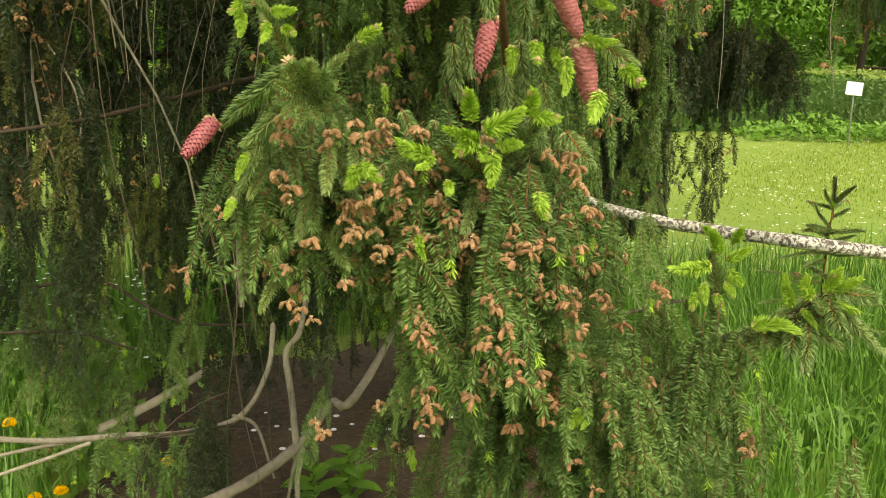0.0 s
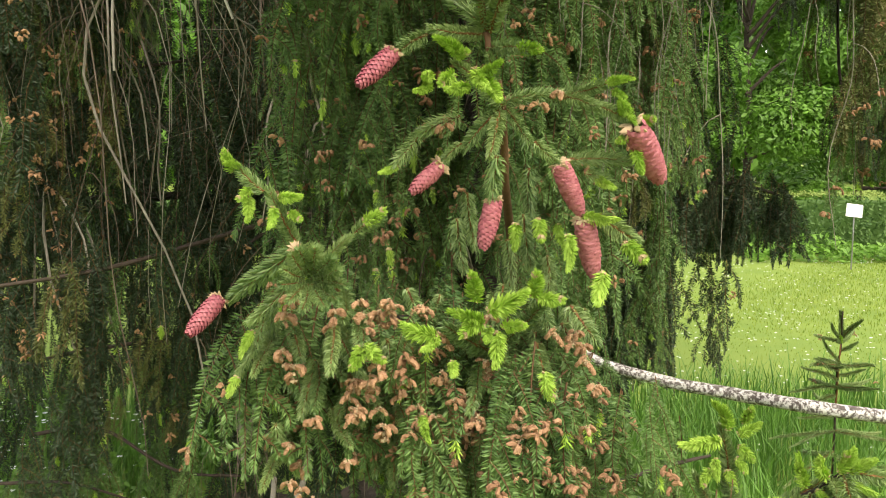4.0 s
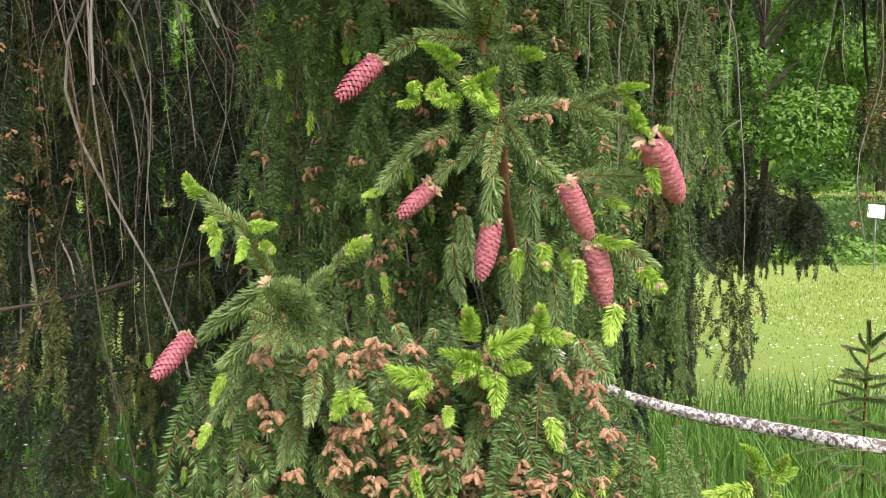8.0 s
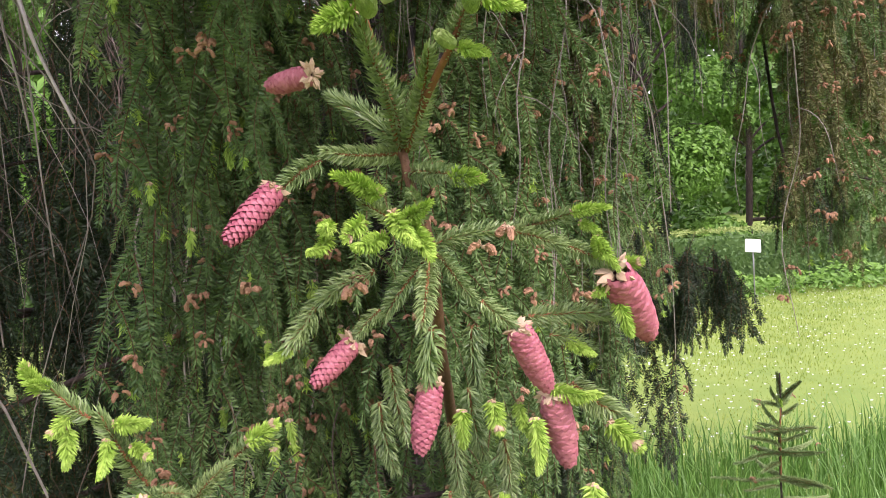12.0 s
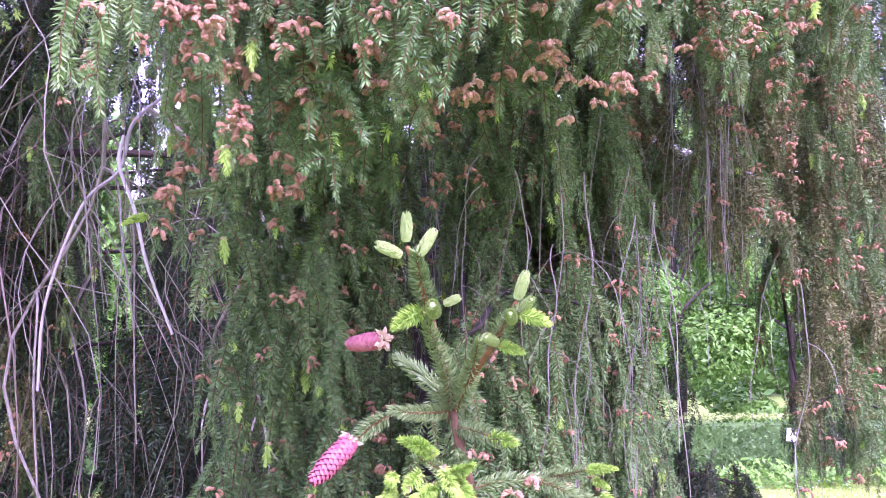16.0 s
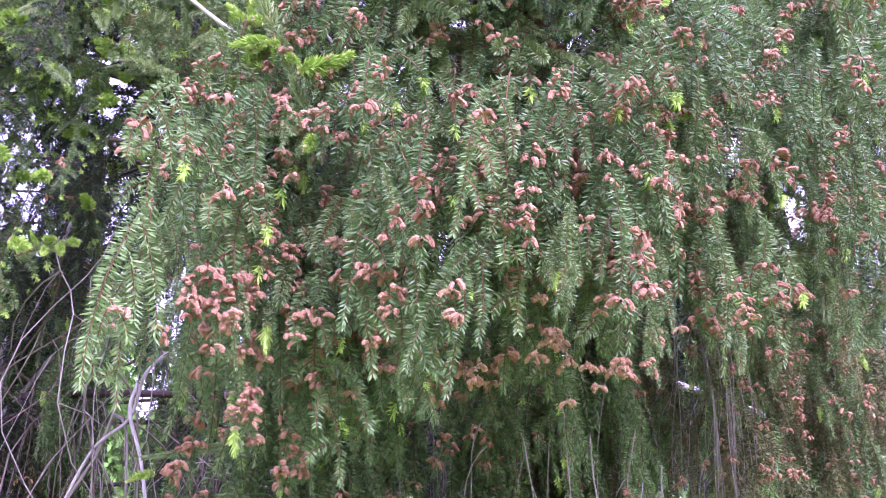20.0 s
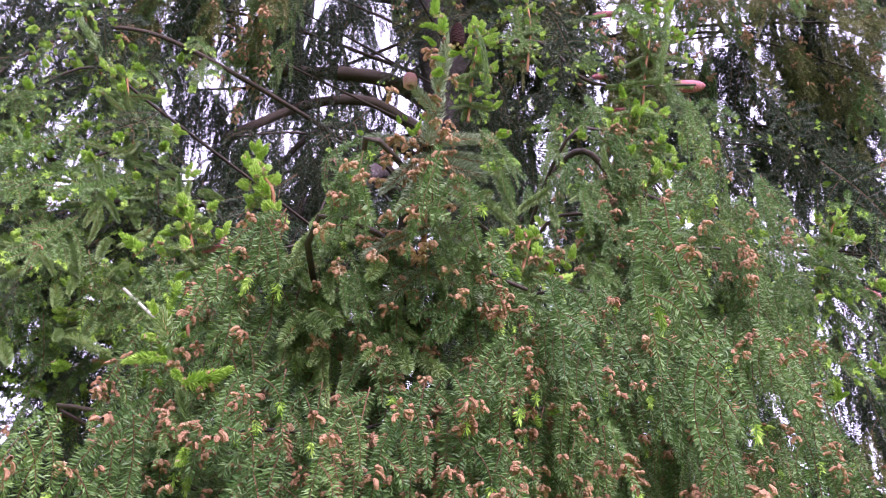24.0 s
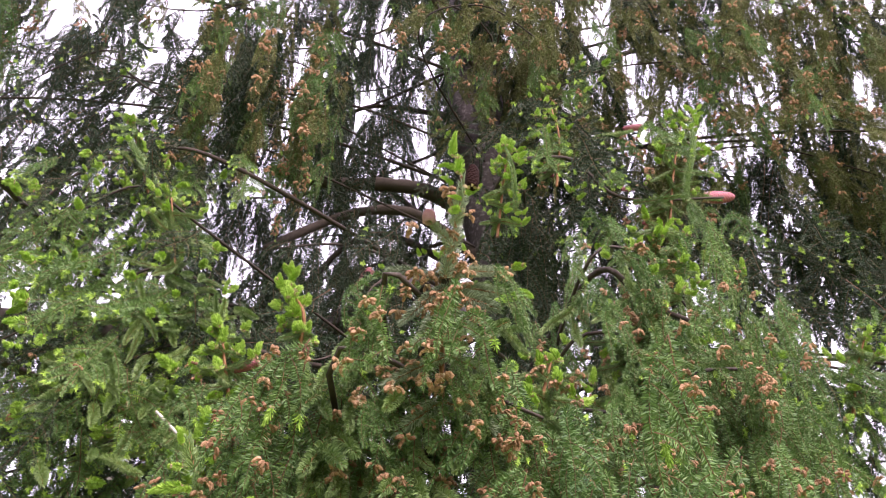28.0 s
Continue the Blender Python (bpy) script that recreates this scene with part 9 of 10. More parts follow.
pollen(mid, (0.016, 1.040, 1.284), 0.85)
pollen(mid, (0.025, 1.011, 1.276), 0.92)
pollen(mid, (0.030, 1.014, 1.286), 0.7)
pollen(mid, (0.017, 1.020, 1.276), 0.78)
pollen(mid, (0.173, 0.997, 1.278), 0.97)
pollen(mid, (0.151, 1.026, 1.262), 1.0)
pollen(mid, (0.163, 1.012, 1.262), 0.83)
pollen(mid, (0.147, 1.018, 1.267), 0.75)
pollen(mid, (-0.121, 1.038, 1.320), 0.89)
pollen(mid, (-0.121, 1.021, 1.332), 0.74)
pollen(mid, (-0.106, 1.029, 1.322), 0.93)
pollen(mid, (-0.093, 1.029, 1.321), 0.82)
pollen(mid, (0.035, 0.999, 1.286), 0.96)
pollen(mid, (-0.003, 1.020, 1.264), 0.77)
pollen(mid, (0.018, 1.029, 1.263), 0.91)
pollen(mid, (0.027, 1.041, 1.246), 0.76)
pollen(mid, (-0.089, 1.026, 1.414), 0.86)
pollen(mid, (-0.105, 1.019, 1.411), 0.91)
pollen(mid, (-0.076, 1.011, 1.432), 0.8)
pollen(mid, (-0.067, 1.007, 1.433), 0.8)
pollen(mid, (0.118, 1.007, 1.297), 0.71)
pollen(mid, (0.110, 1.022, 1.286), 0.71)
pollen(mid, (0.117, 1.008, 1.295), 0.94)
pollen(mid, (-0.090, 1.028, 1.294), 0.92)
pollen(mid, (-0.124, 1.006, 1.286), 0.76)
pollen(mid, (-0.117, 1.002, 1.297), 0.99)
pollen(mid, (-0.121, 1.029, 1.288), 0.82)
pollen(mid, (0.174, 1.035, 1.372), 0.9)
pollen(mid, (0.156, 1.014, 1.384), 0.8)
pollen(mid, (0.161, 1.023, 1.392), 0.87)
pollen(mid, (0.136, 1.020, 1.393), 0.93)
pollen(mid, (-0.029, 1.025, 1.424), 0.78)
pollen(mid, (-0.072, 1.022, 1.419), 0.74)
pollen(mid, (-0.067, 1.023, 1.408), 0.8)
pollen(mid, (-0.034, 1.032, 1.423), 0.95)
pollen(mid, (-0.101, 1.011, 1.337), 0.88)
pollen(mid, (-0.075, 1.024, 1.344), 0.75)
pollen(mid, (-0.087, 0.990, 1.354), 0.97)
pollen(mid, (-0.038, 1.021, 1.291), 0.99)
pollen(mid, (-0.038, 1.025, 1.288), 0.73)
pollen(mid, (-0.017, 1.014, 1.289), 0.94)
pollen(mid, (0.037, 1.055, 1.279), 0.99)
pollen(mid, (0.012, 1.025, 1.288), 0.98)
pollen(mid, (0.030, 1.048, 1.270), 0.71)
pollen(mid, (0.008, 1.024, 1.266), 0.79)
pollen(mid, (0.222, 1.022, 1.015), 0.76)
pollen(mid, (0.263, 1.036, 1.006), 0.98)
pollen(mid, (0.149, 1.061, 1.306), 0.9)
pollen(mid, (0.188, 1.033, 1.322), 0.86)
pollen(mid, (0.187, 1.032, 1.320), 0.74)
pollen(mid, (0.201, 1.061, 1.304), 0.97)
pollen(mid, (0.148, 1.041, 1.085), 0.94)
pollen(mid, (0.138, 1.040, 1.084), 0.81)
pollen(mid, (0.177, 1.043, 1.076), 0.91)
pollen(mid, (0.075, 1.028, 1.202), 0.75)
pollen(mid, (0.055, 1.052, 1.203), 0.97)
pollen(mid, (-0.207, 1.033, 1.195), 0.99)
pollen(mid, (-0.194, 1.045, 1.175), 0.81)
pollen(mid, (-0.176, 1.040, 1.170), 0.79)
pollen(mid, (0.204, 1.017, 1.073), 0.87)
pollen(mid, (0.252, 1.039, 1.089), 0.96)
pollen(mid, (0.210, 1.029, 1.082), 0.95)
pollen(mid, (0.245, 1.056, 1.061), 0.9)
pollen(mid, (0.217, 1.049, 1.100), 0.75)
pollen(mid, (0.214, 1.027, 1.108), 0.75)
pollen(mid, (0.217, 1.026, 1.107), 0.98)
pollen(mid, (0.198, 1.049, 1.102), 0.96)
pollen(mid, (0.064, 1.041, 1.278), 0.82)
pollen(mid, (0.074, 1.023, 1.275), 0.99)
pollen(mid, (0.080, 1.015, 1.278), 0.96)
pollen(mid, (-0.042, 1.041, 1.050), 0.85)
pollen(mid, (-0.047, 1.037, 1.061), 0.97)
pollen(mid, (-0.088, 1.044, 1.041), 0.73)
pollen(mid, (-0.002, 1.050, 1.321), 0.71)
pollen(mid, (-0.026, 1.039, 1.317), 0.84)
pollen(mid, (0.007, 1.023, 1.323), 0.95)
pollen(mid, (-0.008, 1.034, 1.328), 0.72)
pollen(mid, (0.066, 1.043, 1.343), 0.79)
pollen(mid, (0.053, 1.045, 1.334), 0.81)
pollen(mid, (0.051, 1.038, 1.337), 0.86)
pollen(mid, (0.078, 1.031, 1.338), 0.91)
pollen(mid, (0.153, 1.044, 1.060), 0.91)
pollen(mid, (0.163, 1.050, 1.054), 0.94)
pollen(mid, (0.173, 1.023, 1.213), 0.82)
pollen(mid, (0.142, 1.045, 1.229), 0.74)
pollen(mid, (0.160, 1.038, 1.203), 0.9)
pollen(mid, (0.158, 1.040, 1.210), 0.92)
pollen(mid, (0.009, 1.030, 1.228), 0.89)
pollen(mid, (-0.021, 1.029, 1.231), 0.95)
pollen(mid, (0.035, 1.067, 1.216), 0.77)
pollen(mid, (-0.175, 1.056, 1.011), 0.77)
pollen(mid, (-0.164, 1.041, 1.002), 0.83)
pollen(upR, (0.591, 1.493, 2.868), 1.0)
pollen(upR, (0.654, 1.511, 2.907), 0.78)
pollen(upR, (0.414, 1.515, 2.966), 0.71)
pollen(upR, (0.385, 1.485, 2.949), 0.99)
pollen(upR, (0.372, 1.496, 2.980), 0.85)
pollen(upR, (0.096, 0.971, 2.783), 0.76)
pollen(upR, (0.117, 0.952, 2.762), 0.82)
pollen(upR, (0.141, 0.951, 2.769), 0.82)
pollen(upR, (0.141, 0.953, 2.774), 0.78)
pollen(upR, (0.750, 1.503, 3.085), 0.7)
pollen(upR, (0.804, 1.494, 3.091), 0.92)
pollen(upR, (0.779, 1.506, 3.055), 0.85)
pollen(upR, (0.796, 1.491, 3.060), 0.94)
pollen(upR, (0.530, 1.522, 3.074), 0.93)
pollen(upR, (0.530, 1.513, 3.059), 0.74)
pollen(upR, (0.529, 1.500, 3.059), 0.73)
pollen(upR, (0.496, 1.511, 3.036), 0.77)
pollen(upR, (0.641, 1.484, 3.004), 0.93)
pollen(upR, (0.670, 1.491, 2.972), 0.91)
pollen(upR, (0.620, 1.487, 3.008), 0.93)
pollen(upR, (0.663, 1.520, 3.000), 0.71)
pollen(upR, (0.067, 0.941, 2.738), 0.96)
pollen(upR, (0.113, 0.931, 2.748), 0.87)
pollen(upR, (0.087, 0.958, 2.756), 0.73)
pollen(upR, (0.010, 0.963, 2.844), 0.74)
pollen(upR, (0.053, 0.949, 2.809), 0.8)
pollen(upR, (0.634, 1.487, 2.808), 0.98)
pollen(upR, (0.687, 1.506, 2.818), 0.72)
pollen(upR, (0.654, 1.500, 2.836), 0.82)
pollen(upR, (0.670, 1.492, 2.804), 0.71)
pollen(upR, (0.121, 0.946, 2.523), 0.94)
pollen(upR, (0.126, 0.958, 2.559), 0.8)
pollen(upR, (0.092, 0.963, 2.541), 0.84)
pollen(upR, (0.236, 0.948, 2.683), 0.73)
pollen(upR, (0.243, 0.937, 2.684), 0.75)
pollen(upR, (0.625, 1.501, 2.852), 0.93)
pollen(upR, (0.644, 1.489, 2.826), 0.78)
pollen(upR, (0.633, 1.509, 2.858), 0.72)
pollen(upR, (0.810, 1.509, 2.958), 0.75)
pollen(upR, (0.757, 1.488, 2.931), 0.72)
pollen(upR, (0.793, 1.492, 2.923), 0.99)
pollen(upR, (0.602, 1.518, 3.293), 0.71)
pollen(upR, (0.604, 1.520, 3.263), 0.92)
pollen(upR, (0.598, 1.506, 3.272), 0.97)
pollen(upR, (0.623, 1.520, 3.265), 0.89)
pollen(upR, (0.578, 1.479, 2.818), 0.78)
pollen(upR, (0.537, 1.503, 2.854), 0.87)
pollen(upR, (0.528, 1.477, 2.794), 0.9)
pollen(upR, (0.013, 0.950, 2.580), 0.87)
pollen(upR, (0.007, 0.954, 2.572), 0.89)
pollen(upR, (0.848, 1.489, 2.802), 0.94)
pollen(upR, (0.858, 1.498, 2.820), 0.85)
pollen(upR, (0.885, 1.523, 2.831), 0.78)
pollen(upR, (0.879, 1.501, 2.881), 0.77)
pollen(upR, (0.197, 0.961, 3.000), 0.75)
pollen(upR, (0.174, 0.955, 2.946), 0.97)
pollen(upR, (0.204, 0.961, 2.979), 0.71)
pollen(upR, (0.516, 1.519, 2.823), 0.83)
pollen(upR, (0.520, 1.510, 2.811), 0.93)
pollen(upR, (0.446, 1.498, 2.787), 0.78)
pollen(upR, (0.677, 1.512, 2.897), 0.75)
pollen(upR, (0.641, 1.494, 2.885), 0.71)
pollen(upR, (0.705, 1.483, 2.873), 0.71)
pollen(upR, (0.627, 1.496, 2.900), 0.84)
pollen(upR, (0.035, 0.927, 2.678), 0.89)
pollen(upR, (-0.003, 0.969, 2.678), 0.78)
pollen(upR, (0.028, 0.958, 2.707), 0.99)
pollen(upR, (0.898, 1.502, 3.128), 0.96)
pollen(upR, (0.929, 1.506, 3.150), 0.76)
pollen(upR, (0.901, 1.499, 3.131), 0.89)
pollen(upR, (0.840, 1.498, 3.162), 0.78)
pollen(upR, (0.485, 1.488, 3.141), 0.8)
pollen(upR, (0.420, 1.498, 3.064), 0.71)
pollen(upR, (0.653, 1.507, 3.262), 0.71)
pollen(upR, (0.598, 1.493, 3.317), 0.71)
pollen(upR, (0.609, 1.487, 3.186), 0.84)
pollen(upR, (0.633, 1.508, 3.163), 0.83)
pollen(upR, (0.609, 1.497, 3.153), 0.99)
pollen(upR, (0.614, 1.505, 3.166), 0.79)
pollen(upR, (0.660, 1.493, 3.353), 0.78)
pollen(upR, (0.693, 1.499, 3.295), 0.84)
pollen(upR, (0.713, 1.508, 3.368), 0.75)
pollen(upR, (0.708, 1.500, 3.231), 0.92)
pollen(upR, (0.680, 1.501, 3.145), 0.78)
pollen(upR, (0.692, 1.522, 3.237), 0.87)
pollen(upR, (0.771, 1.515, 3.226), 0.74)
pollen(upR, (0.667, 1.478, 3.249), 0.96)
pollen(upR, (0.618, 1.518, 3.278), 0.99)
pollen(upR, (0.619, 1.508, 3.249), 0.79)
pollen(upR, (0.602, 1.495, 3.232), 0.71)
pollen(upR, (0.658, 1.505, 3.475), 0.95)
pollen(upR, (0.660, 1.520, 3.479), 0.82)
pollen(upR, (0.720, 1.506, 3.166), 0.93)
pollen(upR, (0.744, 1.506, 3.211), 0.75)
pollen(upR, (0.680, 1.509, 3.442), 0.87)
pollen(upR, (0.613, 1.493, 3.463), 0.76)
pollen(upR, (0.645, 1.512, 3.308), 0.82)
pollen(upR, (0.694, 1.520, 3.357), 0.96)

# ---- inner crown ----
def inner(points, r0, r1, n, lengths, meshes, **more):
    ob = branch(points, r0, r1)
    veil_of(ob, n, lengths, meshes, **more)


for z in (1.3, 2.3, 3.3, 4.3):
    inner([(0.2, 3.5, z), (-0.6, 3.3, z + 0.15), (-1.6, 3.0, z + 0.05), (-2.8, 2.7, z - 0.2)], 0.012, 0.004, 42 if z < 3 else 28, (0.5, 0.75) if z < 2 else (0.9, 1.35), STRANDS, thick=0.3)
    inner([(0.2, 3.6, z + 0.3), (-0.6, 4.2, z + 0.45), (-1.8, 4.4, z + 0.35), (-3.4, 4.2, z)], 0.012, 0.004, 26, (0.7, 1.0) if z < 2 else (1.3, 1.9), STRANDS, thick=0.35)
    inner([(0.2, 3.4, z + 0.2), (0.0, 3.1, z + 0.3), (-0.3, 2.8, z + 0.2), (-0.6, 2.6, z)], 0.01, 0.004, 16, (0.7, 1.0), STRANDS, thick=0.12, start=0.35)
inner([(0.1, 3.4, 1.35), (-0.8, 3.2, 1.45), (-1.8, 3.0, 1.4), (-3.0, 2.9, 1.3)], 0.012, 0.004, 74, (0.5, 0.7), STRANDS, thick=0.3)
inner([(0.5, 3.6, 1.1), (0.2, 3.3, 1.2), (-0.5, 3.2, 1.15), (-1.2, 3.1, 1.1)], 0.012, 0.004, 46, (0.8, 1.05), STRANDS, thick=0.22)
inner([(0.5, 3.7, 1.9), (0.2, 3.1, 2.0), (-0.4, 2.9, 1.95), (-1.1, 2.8, 1.85)], 0.012, 0.004, 46, (1.0, 1.4), STRANDS, thick=0.2)
inner([(0.1, 3.8, 2.2), (-0.9, 3.9, 2.3), (-1.9, 3.8, 2.2), (-3.2, 3.6, 2.0)], 0.012, 0.004, 46, (1.1, 1.4), STRANDS, thick=0.25)
for z in (1.5, 2.6, 3.6, 4.6):
    inner([(0.4, 3.5, z), (0.5, 3.1, z + 0.1), (0.5, 2.8, z + 0.05), (0.45, 2.4, z - 0.1)], 0.012, 0.004, 22, (0.8, 1.2), STRANDS, thick=0.1, start=0.3, sway=0.08)
for z in (3.6, 4.4, 5.2):
    inner([(0.5, 3.6, z), (1.4, 3.6, z + 0.15), (2.4, 3.4, z), (3.4, 3.2, z - 0.3)], 0.012, 0.004, 24, (1.1, 1.7), STRANDS, thick=0.3)
for z in (5.6, 6.6, 7.6):
    inner([(0.3, 3.6, z), (1.3, 3.3, z + 0.15), (2.4, 3.0, z), (3.6, 2.8, z - 0.3)], 0.012, 0.004, 20, (1.2, 1.7), STRANDS_DRY, thick=0.3)
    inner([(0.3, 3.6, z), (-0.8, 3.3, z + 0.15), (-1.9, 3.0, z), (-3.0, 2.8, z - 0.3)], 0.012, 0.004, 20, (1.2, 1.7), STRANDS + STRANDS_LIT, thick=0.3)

# the far side of the crown, which closes the view through the curtains
for z in (2.75, 3.6, 4.5):
    inner([(0.5, 3.9, z), (1.2, 4.5, z + 0.15), (2.3, 4.7, z + 0.05), (3.8, 4.5, z - 0.1)], 0.012, 0.004, 46, (0.6, 0.8) if z < 3 else (1.0, 1.4), STRANDS, thick=0.25, sway=0.06)
    inner([(0.4, 3.9, z + 0.3), (-0.7, 4.6, z + 0.45), (-2.0, 4.8, z + 0.05), (-3.8, 4.6, z - 0.1)], 0.012, 0.004, 40, (1.0, 1.4), STRANDS, thick=0.25, sway=0.06)

for z in (5.4, 6.2, 7.0, 7.9):
    inner([(0.2, 3.8, z), (-0.7, 4.4, z + 0.1), (-1.6, 4.5, z + 0.05), (-2.3 if z < 6.5 else -3.3, 4.4, z - 0.1)], 0.012, 0.004, 46, (0.9, 1.2), STRANDS, thick=0.25, start=0.2)

inner([(0.5, 3.6, 4.1), (1.2, 3.3, 4.3), (1.9, 3.1, 4.2), (2.8, 2.9, 4.0)], 0.012, 0.004, 34, (0.8, 1.1), STRANDS, thick=0.2, start=0.3)

# boughs added out of view above and beside the way, to shade the crown
for x0, x1 in ((-0.6, -1.8),):
    for z in (6.4, 7.3):
        inner([(0.3, 3.4, z), ((x0 + 0.3) / 2, 2.7, z + 0.15), (x0, 2.0, z + 0.1), (x1, 1.3, z - 0.2)], 0.014, 0.004, 14, (0.8, 1.2), STRANDS, thick=0.35, start=0.3)
for y in (0.5, 0.9, 1.3):
    inner([(-0.5, 3.2, 3.6), (-1.5, 2.4, 3.65), (-1.75, y + 0.3, 3.6), (-2.6, y, 3.4)], 0.012, 0.004, 12, (0.6, 0.9), STRANDS, thick=0.15, start=0.62, share=1.6)
    inner([(-1.5, 2.4, 3.5), (-1.65, y + 0.1, 3.5), (-2.0, y - 0.1, 3.45), (-3.0, y - 0.1, 3.3)], 0.009, 0.004, 10, (0.5, 0.8), STRANDS, thick=0.12, start=0.45, share=1.6)

# more unseen boughs, added to darken the left of the crown
for y in (0.1, 0.35, 0.6):
    inner([(-0.9, 3.0, 4.0), (-1.5, 1.7, 4.1), (-1.2, y + 0.15, 4.05), (-0.85, y, 3.95)], 0.009, 0.004, 10, (0.4, 0.6), STRANDS, thick=0.1, start=0.62, share=1.6)
    inner([(-1.5, 1.7, 4.05), (-1.6, y + 0.2, 4.05), (-1.7, y, 4.0), (-2.1, y - 0.1, 3.9)], 0.009, 0.004, 10, (0.4, 0.6), STRANDS, thick=0.12, start=0.4, share=1.6)

tangle(15, (-0.95, -0.35), (1.75, 2.3), (2.3, 2.75), (0.8, 1.5), (0.0011, 0.0026), DEAD, 0.17, 0.2, 3, seed=3)
tangle(22, (-1.0, -0.25), (1.85, 2.5), (2.2, 2.7), (0.8, 1.6), (0.0011, 0.0026), DEAD_DARK, 0.2, 0.2, 3, seed=15)
tangle(7, (-0.9, -0.3), (1.9, 2.4), (2.4, 2.7), (1.0, 1.6), (0.004, 0.007), DEAD, 0.2, 0.18, 4, seed=16)
tangle(12, (-1.3, -0.5), (1.9, 2.5), (2.2, 2.7), (0.4, 1.0), forks=4, wave=0.08, lean=0.12, seed=4)
tangle(22, (0.60, 0.69), (1.70, 1.80), (2.44, 2.55), (0.3, 0.62), (0.0009, 0.0016), DEAD, 0.025, 0.03, 2, seed=5)
tangle(18, (0.05, 0.4), (1.7, 2.1), (2.3, 2.5), (0.5, 0.85), (0.0012, 0.002), DEAD, 0.05, 0.05, 2, seed=6)
tangle(5, (0.3, 0.5), (1.6, 1.8), (2.3, 2.45), (0.7, 1.0), (0.0012, 0.002), DEAD, 0.03, 0.03, 1, seed=7)
tangle(12, (0.2, 0.5), (1.65, 1.85), (2.3, 2.6), (0.6, 1.0), (0.0008, 0.0015), DEAD_DARK, 0.05, 0.06, 2, seed=12)
tangle(12, (0.12, 0.44), (1.36, 1.5), (2.0, 2.2), (0.3, 0.6), (0.0008, 0.0015), DEAD, 0.05, 0.06, 2, seed=13)
tangle(24, (-0.5, 0.1), (1.6, 2.2), (1.2, 1.5), (0.4, 0.8), wave=0.07, lean=0.08, seed=8)
tangle(4, (0.6, 1.0), (1.9, 2.2), (1.8, 2.2), (0.3, 0.7), (0.0012, 0.002), DEAD, 0.06, 0.05, 1, seed=9)
tangle(5, (1.2, 1.6), (2.1, 2.3), (2.0, 2.2), (0.3, 0.6), (0.0012, 0.002), DEAD, 0.06, 0.05, 1, seed=10)

# ---- trunk and bare limbs ----
def trunk_mesh():
    b = Build()
    line = smooth_line([(0.2, 3.5, -0.1), (0.23, 3.5, 1.2), (0.34, 3.5, 2.4), (0.54, 3.5, 4.3), (0.28, 3.5, 6.2), (0.2, 3.5, 9.0)], 10)
    tube(b, line, 0.27, 0.14, 28, 0, 0.05, 3)
    return b.mesh("trunk", BARK, smooth=True)


part("trunk", trunk_mesh(), tree, None, "grey-brown scaly spruce trunk")

# ---- ground ----
def sheet(name, half, mat, z=0.0, n=60):
    b = Build()
    g = np.linspace(-1, 1, n)
    g = np.sign(g) * np.abs(g) ** 2.5 * half
    x, y = np.meshgrid(g, g + 5)
    zz = z + 0.04 * np.sin(x * 0.9 + 1) * np.cos(y * 0.7) * (np.abs(x) < 40)
    b.add(np.stack([x, y, zz], -1).reshape(-1, 3), [(i * n + j, i * n + j + 1, (i + 1) * n + j + 1, (i + 1) * n + j) for i in range(n - 1) for j in range(n - 1)])
    return tagged(new(name, b.mesh(name, mat, smooth=True)), "mown green lawn dotted with daisies", "lawn", kind="structure")


sheet("ground", 900.0, LAWN)


def grass(name, count, area, height, mat, label, flat=1.0):
    b = Build()
    x, y = rng.uniform(area[0], area[1], count), rng.uniform(area[2], area[3], count)
    if height[1] > 0.1:
        bare = ((x + 0.15) / 1.15) ** 2 + ((y - 3.1) / 1.15) ** 2 + 0.25 * np.sin(x * 7) * np.sin(y * 6) > 1
        x, y = x[bare], y[bare]
        count = len(x)
    h, a, w = rng.uniform(*height, count), rng.random(count) * 6.28, rng.uniform(0.0025, 0.005, count)
    lean = rng.uniform(0.1, 0.6, count) * h
    dx, dy = np.cos(a), np.sin(a)
    side = np.stack([-dy, dx, 0 * a], 1) * w[:, None]
    p0 = np.stack([x, y, 0 * x - 0.02], 1)
    p1 = p0 + np.stack([dx * lean * 0.25, dy * lean * 0.25, h * 0.6], 1)
    p2 = p0 + np.stack([dx * lean, dy * lean, h * 0.95], 1)
    v = np.stack([p0 - side, p0 + side, p1 + side * 0.8, p1 - side * 0.8, p2], 1).reshape(-1, 3)
    k = np.arange(count)[:, None] * 5
    f = (k + [0, 1, 2, 3]).tolist() + (k + [3, 2, 4]).tolist()
    b.add(v, f)
    return tagged(new(name, b.mesh(name, mat)), label, "grass", kind="stuff")


grass("tall_grass", 26000, (-4.5, 5.0, 2.0, 5.2), (0.2, 0.5), GRASS, "long fresh meadow grass under the spruce")


grass("lawn_grass", 60000, (0.0, 9.5, 4.8, 12.8), (0.012, 0.045), LAWN_BLADE, "short lawn grass")


